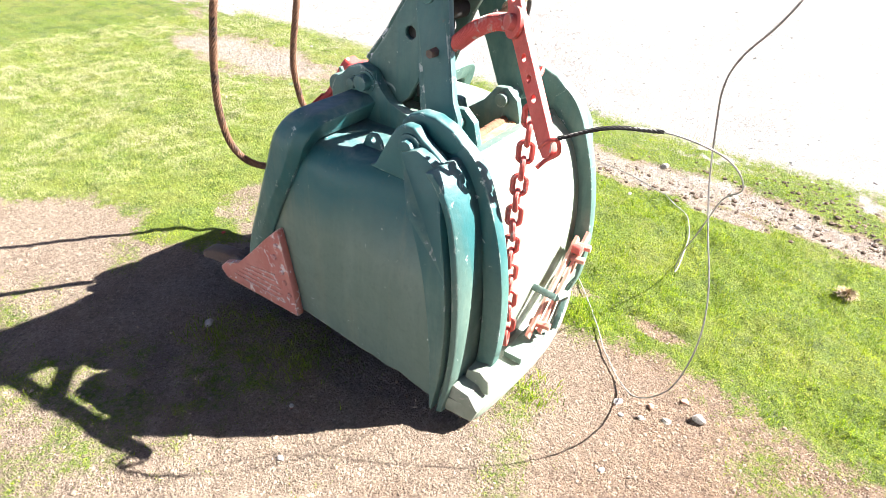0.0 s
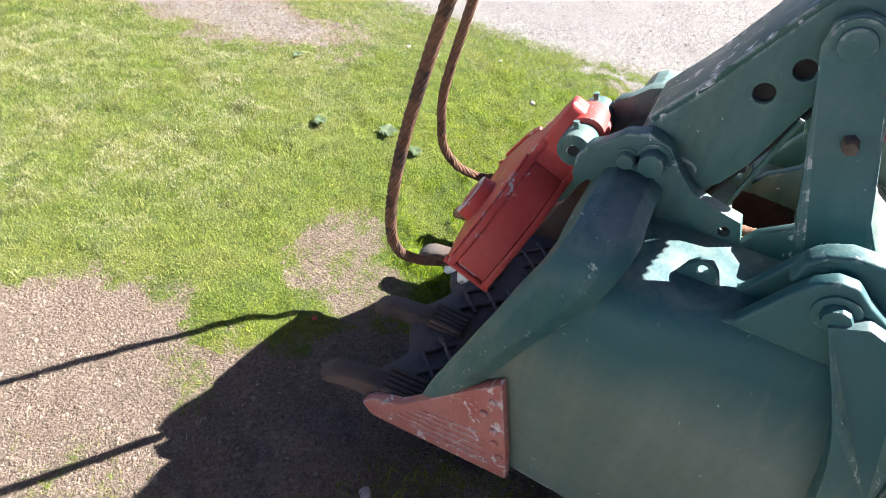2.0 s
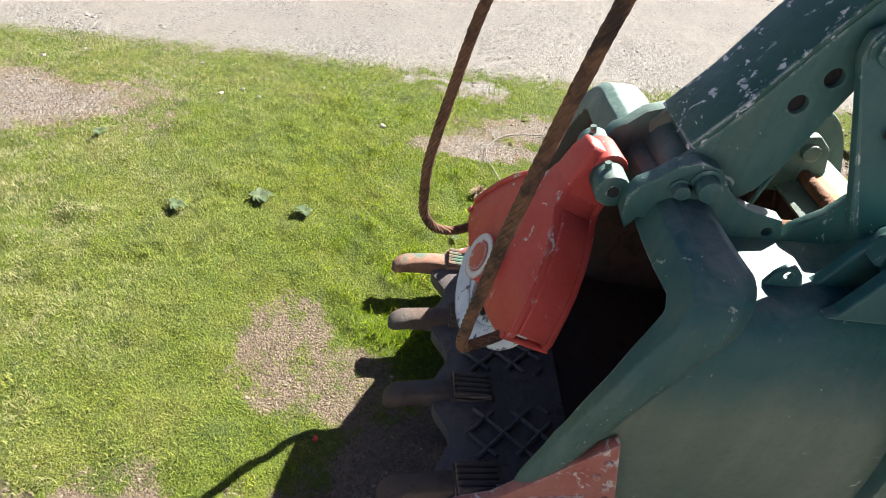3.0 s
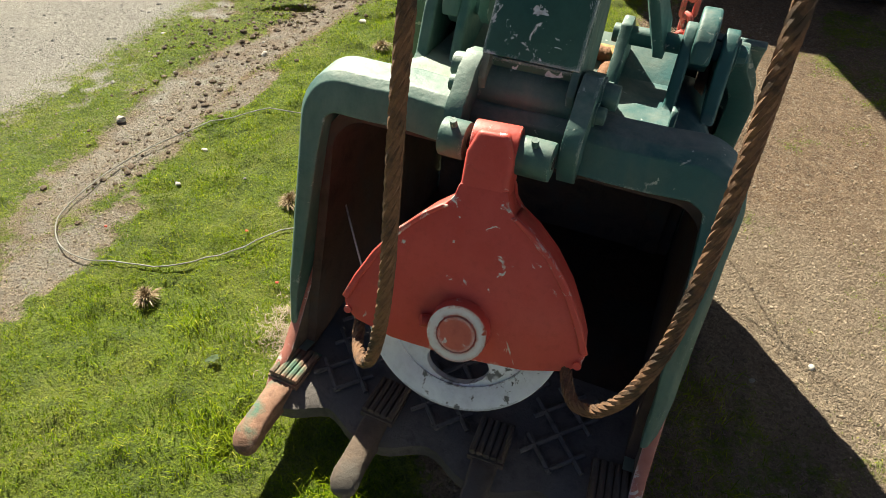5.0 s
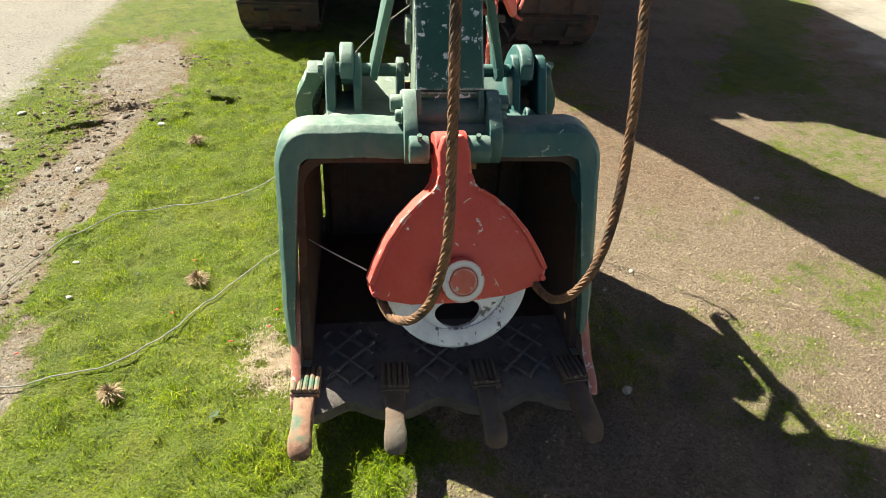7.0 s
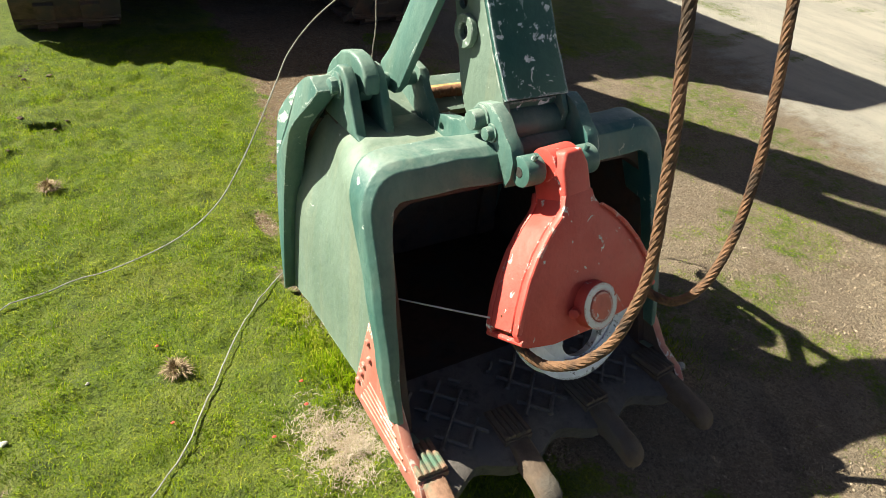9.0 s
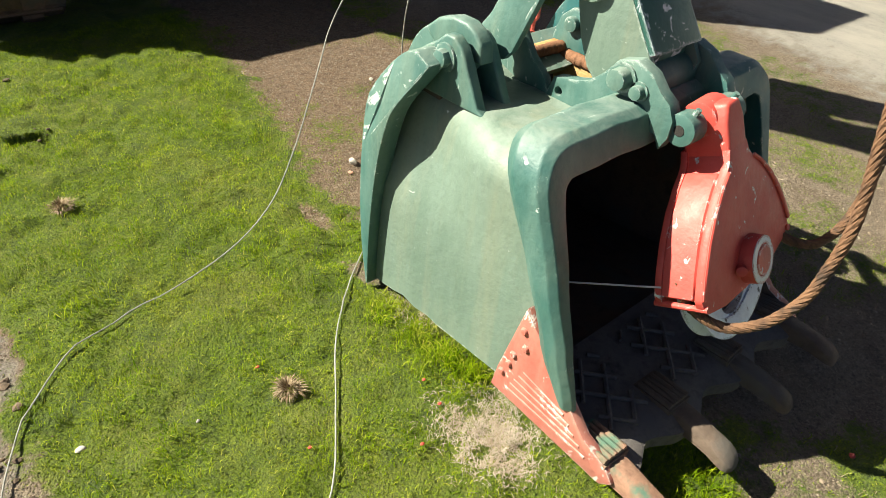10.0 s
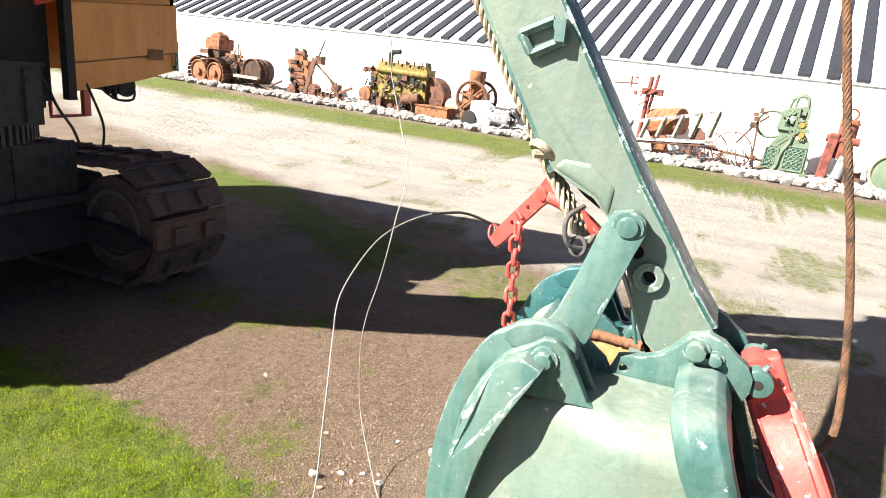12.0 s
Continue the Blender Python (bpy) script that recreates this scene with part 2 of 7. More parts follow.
LIP_STEEL = rusty("scoured_lip_steel", (0.070, 0.062, 0.062), (0.135, 0.118, 0.112), (0.11, 0.10, 0.10), 14)
# Rusty steel, toned darker to put the interior's shade into the colour.
INSIDE = rusty("shaded_rusty_steel", (0.045, 0.026, 0.020), (0.080, 0.048, 0.036), (0.06, 0.05, 0.045))
ROPE = rusty("rusty_rope", (0.085, 0.042, 0.022), (0.18, 0.092, 0.048), (0.05, 0.030, 0.02), 25)
# Dark steel, toned down further to stand in for the rope shovel's shade.
DARK = rusty("dark_shaded_steel", (0.010, 0.0095, 0.009), (0.022, 0.019, 0.017), (0.016, 0.017, 0.017), 6)
# Paler green that puts sun glare on the door and rail into the colour.
PALE_GREEN = paint("sunlit_pale_green", (0.18, 0.225, 0.17), (0.235, 0.27, 0.21), (0.42, 0.39, 0.34), 0.8, 0.5, faded=(0.32, 0.34, 0.28), dust=0.5)
TRACK = rusty("track_steel", (0.055, 0.035, 0.026), (0.10, 0.06, 0.045), (0.05, 0.042, 0.04), 7)
TOOTH_MAT = rusty("paint_streaked_tooth", (0.16, 0.080, 0.052), (0.28, 0.155, 0.105), (0.075, 0.14, 0.10), 14)
HEMP = rusty("weathered_hemp", (0.22, 0.17, 0.11), (0.42, 0.34, 0.23), (0.5, 0.44, 0.34), 30)
# Grey steel dimmed in colour for the deep shade under the house.
DIM_STEEL = rusty("dim_grey_steel", (0.018, 0.018, 0.018), (0.04, 0.039, 0.038), (0.028, 0.027, 0.026), 8)
PALE_STEEL = rusty("worn_pale_steel", (0.20, 0.18, 0.15), (0.34, 0.31, 0.26), (0.12, 0.10, 0.08), 14)
DUSTY = rusty("dusty_steel", (0.055, 0.048, 0.040), (0.10, 0.09, 0.075), None, 12)
GREY_STEEL = rusty("grey_steel", (0.05, 0.052, 0.05), (0.10, 0.10, 0.095), (0.08, 0.07, 0.06), 15)
WIRE_MAT = rusty("galvanised_wire", (0.22, 0.21, 0.19), (0.34, 0.33, 0.30), (0.26, 0.25, 0.23), 20)
# Light tone that puts the sun on the bent wire into its colour.
BRIGHT_WIRE = rusty("sun_bright_wire", (0.42, 0.44, 0.46), (0.55, 0.56, 0.57), None, 20)
YELLOW = paint("machine_yellow", (0.52, 0.21, 0.03), (0.57, 0.25, 0.05), (0.2, 0.1, 0.05), 0.4, 0.5)


# ---- ground ----
def lattice(seed, n=257):
    return np.random.RandomState(seed).rand(n, n)


LAT = [lattice(s) for s in range(6)]


def vnoise(x, y, scale, seed=0):
    u, v = np.asarray(x) * scale + 300.0, np.asarray(y) * scale + 300.0
    i, j = np.floor(u).astype(int), np.floor(v).astype(int)
    f, g = u - i, v - j
    f, g = f * f * (3 - 2 * f), g * g * (3 - 2 * g)
    T = LAT[seed]
    a, b, c, d = T[i % 257, j % 257], T[(i + 1) % 257, j % 257], T[i % 257, (j + 1) % 257], T[(i + 1) % 257, (j + 1) % 257]
    return (a * (1 - f) + b * f) * (1 - g) + (c * (1 - f) + d * f) * g


def fbm(x, y, scale, seed=0, octs=4):
    return sum(vnoise(x, y, scale * 2 ** k, (seed + k) % 6) * 0.5 ** k for k in range(octs)) / (2 - 0.5 ** (octs - 1))


def sstep(a, b, v):
    t = np.clip((v - a) / (b - a), 0, 1)
    return t * t * (3 - 2 * t)


def blob(x, y, cx, cy, rx, ry, turn=0.0):
    c, s = math.cos(radians(turn)), math.sin(radians(turn))
    u, v = (x - cx) * c + (y - cy) * s, -(x - cx) * s + (y - cy) * c
    return 1.0 - np.sqrt((u / rx) ** 2 + (v / ry) ** 2)


def masks(x, y):
    """How much of grass and of loose pale gravel covers the earth at each place."""
    w = (fbm(x, y, 1.1, 0) - 0.5) * 0.8 + (fbm(x, y, 5.0, 2) - 0.5) * 0.6 + (fbm(x, y, 17.0, 4) - 0.5) * 0.5
    # lawn beside and before the bucket
    east = np.interp(y, [-6, -2.6, -1.75, -1.45, -1.25, -1.0, -0.6, 0.3, 0.55, 0.8, 1.2, 1.6, 2.0, 2.7, 3.6, 9],
                     [1.9, 1.2, 0.42, 0.36, 0.48, 0.35, -0.05, -0.30, -0.27, -0.24, -0.24, -0.17, -0.1, 0.02, 0.1, 0.3])
    west = np.interp(y, [-9, -3.6, -2.2, -0.5, 0.2, 1.3, 2.4, 3.8, 9], [-2.5, -1.95, -1.8, -1.9, -1.85, -1.78, -1.8, -1.75, -1.8])
    lawn = np.minimum(sstep(-0.16, 0.16, east - x + 0.32 * w), sstep(-0.38, 0.30, x - west + 0.9 * w))
    bare = np.maximum.reduce([blob(x, y, -0.10, -1.12, 0.30, 0.18, 15), blob(x, y, 0.02, -0.93, 0.2, 0.16), blob(x, y, -0.44, 0.50, 0.05, 0.16, 20), blob(x, y, -0.42, 0.9, 0.06, 0.16)])
    worn = np.maximum.reduce([blob(x, y, -1.80, 0.45, 0.17, 0.95, 5), blob(x, y, -1.74, 1.6, 0.16, 0.75, -6), blob(x, y, -1.60, 0.82, 0.09, 0.22), blob(x, y, -1.75, 2.7, 0.3, 0.8), blob(x, y, -1.6, -2.9, 0.35, 0.9), blob(x, y, -1.55, -0.4, 0.14, 0.35)])
    worn = sstep(-0.35, 0.45, worn + 1.25 * w)
    lawn = lawn * (1 - 0.7 * sstep(-0.25, 0.45, bare + 1.0 * w))
    # tufts on the trodden earth and at the road edges
    tuft = sstep(0.52, 0.74, fbm(x, y, 1.7, 3) + 0.30 * (fbm(x, y, 9, 1) - 0.5)) * 0.60
    spots = np.maximum.reduce([blob(x, y, 0.10, 1.5, 0.34, 0.2, 30), blob(x, y, 0.42, 1.8, 0.25, 0.14), blob(x, y, 1.95, 0.0, 0.28, 0.3), blob(x, y, 1.45, -0.35, 0.16, 0.14),
                               blob(x, y, 2.1, 0.75, 0.4, 0.22), blob(x, y, 0.70, -0.25, 0.45, 0.42), blob(x, y, 0.55, 0.75, 0.4, 0.12, 20), blob(x, y, 0.66, -1.15, 0.2, 0.1, 60), blob(x, y, 0.32, 0.62, 0.2, 0.14)])
    tuft = np.maximum(tuft * sstep(-2.6, -1.6, x), 0.5 * sstep(-0.3, 0.7, spots + 1.2 * w))
    strip = np.minimum(sstep(-0.25, 0.25, x - 2.55 - 0.12 * (y - 1) + 0.6 * w), sstep(-0.3, 0.3, 3.45 + 0.30 * (y - 2) - x + 0.8 * w)) * sstep(-1.6, 0.5, y) * (1 - 0.6 * sstep(2.5, 4.5, y))
    side = 0.70 * sstep(-2.75, -2.3, x) * sstep(-1.3, -1.7, x) * sstep(0.15, 0.42, fbm(x, y, 2.6, 1) + 0.35 * (fbm(x, y, 14.0, 5) - 0.5))
    bank = np.minimum(sstep(-0.25, 0.25, 0.48 - np.abs(x - 3.05 - 0.56 * (y - 2.8)) + 0.7 * w), sstep(-0.3, 0.3, y - 2.3) * sstep(7.5, 5.5, y))
    verge = np.minimum(sstep(-0.3, 0.3, x - 0.10 * y - 9.6 + 0.7 * w), 1 - sstep(11.2, 11.6, x - 0.10 * y - 0.7))
    far = sstep(26, 34, np.hypot(x, y)) * sstep(0.42, 0.5, fbm(x, y, 0.06, 4))
    g = np.maximum.reduce([lawn, side, tuft * 0.8, 0.45 * strip, 0.9 * bank, 0.70 * verge, far])
    g = g * (1 - 0.9 * sstep(11.2, 11.6, x - 0.10 * y - 0.7) * (1 - sstep(26, 34, np.hypot(x, y))))
    g = g * (1 - 0.85 * worn)
    road_w = sstep(-0.45, 0.40, -2.15 - x + 0.9 * w)
    road_e = np.minimum(sstep(-0.6, 0.6, x - 3.9 - 0.35 * (y - 2) + 0.9 * w), sstep(-0.4, 0.4, 10.2 + 0.10 * y - x))
    r = np.maximum.reduce([road_w, road_e, 0.5 * worn]) * (1 - 0.8 * g)
    return g, r, road_e


def height(x, y):
    g, r, _ = masks(x, y)
    near = sstep(9.0, 5.0, np.hypot(x, y))
    bump_ = (fbm(x, y, 0.9, 1) - 0.5) * 0.035 + (fbm(x, y, 8.0, 2) - 0.5) * 0.018 + (fbm(x, y, 26.0, 4, 2) - 0.5) * 0.011
    bump_ = bump_ + g * ((fbm(x, y, 12.0, 5, 3) - 0.5) * 0.046 + (fbm(x, y, 4.0, 3, 2) - 0.5) * 0.02)
    hollow = 0.05 * np.clip(blob(x, y, -1.95, 1.72, 0.20, 0.045, 30) * 2.5 + (fbm(x, y, 14, 2) - 0.5) * 1.5, 0, 1) + 0.09 * np.clip(blob(x, y, -1.15, 2.17, 0.11, 0.07) * 2.5, 0, 1) + 0.035 * np.clip(blob(x, y, -1.70, 2.05, 0.16, 0.06, 25) * 2 + (fbm(x, y, 12, 3) - 0.5), 0, 1)
    rise = 0.0297 * np.clip(y + 2.2, -8, 26) * sstep(5.0, 12.0, x) * (1 - sstep(40, 90, np.hypot(x, y)))
    return near * (bump_ * (1 - 0.6 * r) + 0.010 * g) - hollow + rise


def axis_steps(lo, hi, fine):
    mid = list(np.arange(lo, hi + 1e-6, fine))
    out, step, v = [], fine, hi
    while v < 900:
        step *= 1.16
        v += step
        out.append(v)
    left, step, v = [], fine, lo
    while v > -900:
        step *= 1.16
        v -= step
        left.append(v)
    return np.array(left[::-1] + mid + out)


gx, gy = axis_steps(-2.9, 2.9, 0.02), axis_steps(-2.9, 3.1, 0.02)
GX, GY = np.meshgrid(gx, gy, indexing="ij")
GZ = height(GX, GY)
nx_, ny_ = GX.shape
idx = np.arange(nx_ * ny_).reshape(nx_, ny_)
quads = np.stack([idx[:-1, :-1], idx[1:, :-1], idx[1:, 1:], idx[:-1, 1:]], -1).reshape(-1, 4)
gme = bpy.data.meshes.new("ground")
gme.vertices.add(nx_ * ny_)
gme.vertices.foreach_set("co", np.stack([GX, GY, GZ], -1).reshape(-1).astype(np.float32))
# Darker clumps by noise; also stand in for patchy shadow between tufts.
gme.loops.add(quads.size)
gme.loops.foreach_set("vertex_index", quads.reshape(-1).astype(np.int32))
gme.polygons.add(len(quads))
gme.polygons.foreach_set("loop_start", np.arange(0, quads.size, 4, dtype=np.int32))
gme.polygons.foreach_set("loop_total", np.full(len(quads), 4, dtype=np.int32))
gme.update()
gme.polygons.foreach_set("use_smooth", np.ones(len(quads), dtype=bool))
G_, R_, E_ = masks(GX, GY)
# loose damp soil between the bucket and the machine
D_ = sstep(0.55, 1.25, GY + 0.9 * (fbm(GX, GY, 1.3, 2) - 0.5)) * sstep(1.9, 1.2, GX + 0.8 * (fbm(GX, GY, 1.7, 4) - 0.5))
cover = gme.color_attributes.new("cover", "FLOAT_COLOR", "POINT")
cover.data.foreach_set("color", np.stack([G_, R_, E_, D_], -1).reshape(-1).astype(np.float32))


def ground_material():
    n = Nodes("earth_grass_and_gravel")
    a = n.t.nodes.new("ShaderNodeVertexColor")
    a.layer_name = "cover"
    sep = n.t.nodes.new("ShaderNodeSeparateColor")
    n.link(a.outputs[0], sep.inputs[0])
    fine, mid, wide = n.noise(60, 8, 0.7), n.noise(11, 6, 0.65), n.noise(1.3, 5, 0.6)

    def crumbs(scale):
        """Rough lumps: a tone of its own for each, and its height."""
        warp = n.t.nodes.new("ShaderNodeMixRGB")
        warp.inputs[0].default_value = 0.012
        nz = n.node("ShaderNodeTexNoise", Scale=scale * 0.8, Detail=3)
        n.link(n.world, nz.inputs["Vector"])
        n.link(n.world, warp.inputs[1])
        n.link(nz.outputs["Color"], warp.inputs[2])
        v = n.node("ShaderNodeTexVoronoi", Scale=scale, Randomness=1.0)
        n.link(warp.outputs[0], v.inputs["Vector"])
        tone = n.t.nodes.new("ShaderNodeSeparateColor")
        n.link(v.outputs["Color"], tone.inputs[0])
        return tone.outputs[0], tone.outputs[1], v.outputs["Distance"]

    t1, s1, d1 = crumbs(125.0)
    t2, s2, d2 = crumbs(300.0)
    earth = n.ramp(fine, [(0.25, (0.115, 0.085, 0.060)), (0.5, (0.285, 0.216, 0.156)), (0.75, (0.47, 0.375, 0.285))])
    earth = n.mix(n.math("MULTIPLY", n.step(mid, 0.4, 0.7), 0.6), earth, (0.24, 0.175, 0.120))
    earth = n.mix(n.math("MULTIPLY", n.step(wide, 0.42, 0.62), 0.5), earth, (0.42, 0.33, 0.24))
    earth = n.mix(n.math("MULTIPLY", n.step(n.noise(2.7, 6, 0.65), 0.50, 0.66), 0.6), earth, (0.17, 0.108, 0.070))
    earth = n.mix(n.math("MULTIPLY", a.outputs["Alpha"], 0.72), earth, n.mix(n.step(n.noise(21, 6, 0.7), 0.4, 0.62), (0.138, 0.070, 0.036), (0.295, 0.175, 0.098)))
    light = n.math("MULTIPLY", n.step(t2, 0.72, 0.95), n.step(d2, 0.6, 0.3))
    earth = n.mix(n.math("MULTIPLY", light, 0.85), earth, (0.56, 0.455, 0.34))
    earth = n.mix(n.math("MULTIPLY", n.step(t1, 0.75, 0.95), 0.6), earth, (0.44, 0.34, 0.245))
    earth = n.mix(n.math("MULTIPLY", n.step(t1, 0.3, 0.05), 0.45), earth, (0.10, 0.066, 0.041))
    # Gaps between crumbs are darkened in colour, standing in for their shade.
    earth = n.mix(n.math("MULTIPLY", n.step(d2, 0.45, 0.75), 0.38), earth, (0.08, 0.053, 0.034))
    gravel = n.ramp(n.noise(45, 8, 0.75), [(0.25, (0.25, 0.232, 0.212)), (0.5, (0.36, 0.337, 0.307)), (0.75, (0.45, 0.424, 0.39))])
    gravel = n.mix(n.math("MULTIPLY", n.step(n.noise(0.9, 4, 0.6), 0.4, 0.65), 0.6), gravel, (0.43, 0.395, 0.345))
    gravel = n.mix(n.math("MULTIPLY", n.math("MULTIPLY", n.step(t1, 0.7, 0.95), n.step(n.noise(1.6, 5, 0.6), 0.40, 0.60)), 0.6), gravel, (0.56, 0.54, 0.51))
    gravel = n.mix(n.math("MULTIPLY", n.math("MULTIPLY", n.step(s1, 0.82, 0.95), n.step(n.noise(2.2, 4, 0.6), 0.42, 0.6)), 0.8), gravel, (0.10, 0.10, 0.105))
    gravel = n.mix(n.math("MULTIPLY", sep.outputs[2], n.step(n.noise(2.0, 7, 0.7, stretch=(1, 0.35, 1)), 0.30, 0.62)), gravel, (0.60, 0.55, 0.48))
    turf = n.ramp(n.noise(70, 9, 0.75), [(0.28, (0.045, 0.076, 0.002)), (0.5, (0.140, 0.215, 0.004)), (0.72, (0.27, 0.345, 0.008))])
    turf = n.mix(n.math("MULTIPLY", n.step(n.noise(2.6, 6, 0.7), 0.46, 0.7), 0.5), turf, (0.31, 0.285, 0.060))
    turf = n.mix(n.math("MULTIPLY", n.step(n.noise(7, 6, 0.65), 0.5, 0.66), 0.6), turf, (0.045, 0.085, 0.008))
    # Dark specks in the turf stand in for shaded voids between blades.
    turf = n.mix(n.math("MULTIPLY", n.step(t2, 0.4, 0.05), 0.55), turf, (0.020, 0.034, 0.002))
    edge = n.math("ADD", sep.outputs[0], n.math("ADD", n.math("MULTIPLY", n.math("SUBTRACT", mid, 0.5), 1.1), n.math("MULTIPLY", n.math("SUBTRACT", fine, 0.5), 1.2)))
    redge = n.math("ADD", sep.outputs[1], n.math("MULTIPLY", n.math("SUBTRACT", mid, 0.5), 0.9))
    c = n.mix(n.step(redge, 0.2, 0.75), earth, gravel)
    c = n.mix(n.math("MULTIPLY", n.step(edge, 0.30, 0.62), 0.95), c, turf)
    lump = n.math("ADD", n.math("MULTIPLY", n.math("SUBTRACT", 1.0, d1), n.math("MULTIPLY", s1, 1.6)), n.math("MULTIPLY", n.math("SUBTRACT", 1.0, d2), n.math("MULTIPLY", s2, 0.9)))
    h = n.math("ADD", n.math("MULTIPLY", fine, 1.0), n.math("ADD", lump, n.math("MULTIPLY", mid, 1.2)))
    return n.done(c, 0.95, h, 1.0, 0.021)


gme.materials.append(ground_material())
ground = tagged(new("ground", gme), "grass, trodden earth and pale gravel ground", "ground", kind="structure")


# ---- digging bucket ----
bucket = thing("excavator_bucket", Matrix.Translation((0.010, 0, 0)) @ Matrix.Diagonal((1, 1, 0.972, 1)),
               "old green painted shovel bucket with red lip resting on the ground", "bucket")


def pt(name, bm, mat=None, label="", smooth=True, angle=35, parent=None):
    return part(name, bm, mat or GREEN, parent or bucket, label, smooth, angle)


def hts(pts):
    """An outline in true heights, for the bucket's flattened frame."""
    return [(a, b / 0.972) for a, b in pts]


Z_REAR = [(0.03, 0.44), (0.12, 0.47), (0.3, 0.485), (0.5, 0.47), (0.63, 0.44), (0.75, 0.40), (0.83, 0.36)]


def rear_y(z):
    return float(np.interp(z, [a for a, _ in Z_REAR], [b for _, b in Z_REAR]))


def front_y(z):
    return -0.215 - (0.83 - z) * 0.37


def shell(inset):
    """The bucket's walls: side, rounded shoulder, deck, shoulder, side, from the mouth to the back."""
    hw, top, r = 0.468 - inset, 0.835 - inset, 0.10 - inset * 0.6
    arch = []
    for k in range(9):
        arch.append((-hw, 0.06 + (top - r - 0.06) * k / 8))
    for k in range(1, 8):
        a = math.pi - k * math.pi / 16
        arch.append((-hw + r + r * math.cos(a), top - r + r * math.sin(a)))
    for k in range(13):
        arch.append((-(hw - r) + 2 * (hw - r) * k / 12, top))
    for k in range(1, 8):
        a = math.pi / 2 - k * math.pi / 16
        arch.append((hw - r + r * math.cos(a), top - r + r * math.sin(a)))
    for k in range(8, -1, -1):
        arch.append((hw, 0.06 + (top - r - 0.06) * k / 8))
    rows = []
    for x, z in arch:
        deck = z > top - 0.004 and abs(x) < hw - r + 0.01
        row = []
        for k in range(17):
            u = k / 16
            zz = z
            yf, yr = front_y(zz), rear_y(zz)
            if deck:
                yr = 0.30 if abs(x) > 0.14 else 0.06
            elif z > top - r:
                yr = yr + (0.30 - yr) * ((z - top + r) / r) ** 2
            y = yf + (yr - yf) * u
            if z < 0.07:
                zz = float(np.interp(y, [-0.5, -0.19, 0.45], [0.19, 0.115, 0.05]))
                zz += 0.018 * math.exp(-((y - 0.28) / 0.045) ** 2) + 0.012 * math.exp(-((y - 0.17) / 0.03) ** 2)
            x_in = 1.0 - 0.16 * float(sstep(0.42, 0.80, np.array(z)) * sstep(-0.06, 0.26, np.array(y)))
            dent = 0.004 * (noise.noise(Vector((x * 3, y * 4, zz * 4))))
            row.append((x * x_in + (dent if abs(x) > hw - 0.01 else 0), y, zz + (dent if deck else 0)))
        rows.append(row)
    return rows


def shell_bm():
    bm = bmesh.new()
    A, B = shell(0.0), shell(0.026)
    va = [[bm.verts.new(p) for p in r] for r in A]
    vb = [[bm.verts.new(p) for p in r] for r in B]
    n, m = len(A), len(A[0])
    for i in range(n - 1):
        for j in range(m - 1):
            bm.faces.new((va[i][j], va[i][j + 1], va[i + 1][j + 1], va[i + 1][j]))
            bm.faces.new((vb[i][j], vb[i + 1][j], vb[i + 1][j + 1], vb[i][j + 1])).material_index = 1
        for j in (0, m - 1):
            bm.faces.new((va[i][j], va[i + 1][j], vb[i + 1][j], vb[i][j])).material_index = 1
    for i in (0, n - 1):
        for j in range(m - 1):
            bm.faces.new((va[i][j], vb[i][j], vb[i][j + 1], va[i][j + 1]))
    return bm


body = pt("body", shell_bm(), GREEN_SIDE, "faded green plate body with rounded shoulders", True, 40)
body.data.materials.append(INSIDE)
body.data.materials.append(RUST_RIM)

# floor and cast lip with scalloped edge, diamond tread and tooth sockets
pt("floor_plate", slab([(-0.30, 0.14), (-0.19, 0.118), (0.46, 0.052), (0.46, 0.09), (-0.19, 0.155), (-0.30, 0.17)], -0.44, 0.44), INSIDE, "dark worn steel floor")
TOOTH_X = (-0.456, -0.172, 0.128, 0.428)


def lip():
    edge = []
    for k in range(41):
        x = -0.455 + 0.91 * k / 40
        near = min(abs(x - t) for t in TOOTH_X)
        edge.append((x, -0.655 + 0.048 * float(sstep(0.03, 0.15, np.array(near)))))
    bm = bmesh.new()
    rows = []
    for x, y in edge:
        row = []
        for k in range(9):
            u = k / 8
            yy = y + (-0.28 - y) * u
            zt = 0.155 + 0.025 * u - 0.012 * math.sin(u * math.pi) * 0
            if k == 0:
                zt -= 0.02
            row.append((x, yy, zt))
        rows.append(row)
    top = [[bm.verts.new(p) for p in r] for r in rows]
    low = [[bm.verts.new((x, y, z - 0.045)) for x, y, z in r] for r in rows]
    for i in range(len(rows) - 1):
        for j in range(8):
            bm.faces.new((top[i][j], top[i + 1][j], top[i + 1][j + 1], top[i][j + 1]))
            bm.faces.new((low[i][j], low[i][j + 1], low[i + 1][j + 1], low[i + 1][j]))
        bm.faces.new((top[i][0], low[i][0], low[i + 1][0], top[i + 1][0]))
        bm.faces.new((top[i][8], top[i + 1][8], low[i + 1][8], low[i][8]))
    for i in (0, len(rows) - 1):
        for j in range(8):
            bm.faces.new((top[i][j], top[i][j + 1], low[i][j + 1], low[i][j]))
    return bm


lip_ob = pt("lip", lip(), LIP_STEEL, "dark cast steel lip with raised diamond ribs", True, 40)
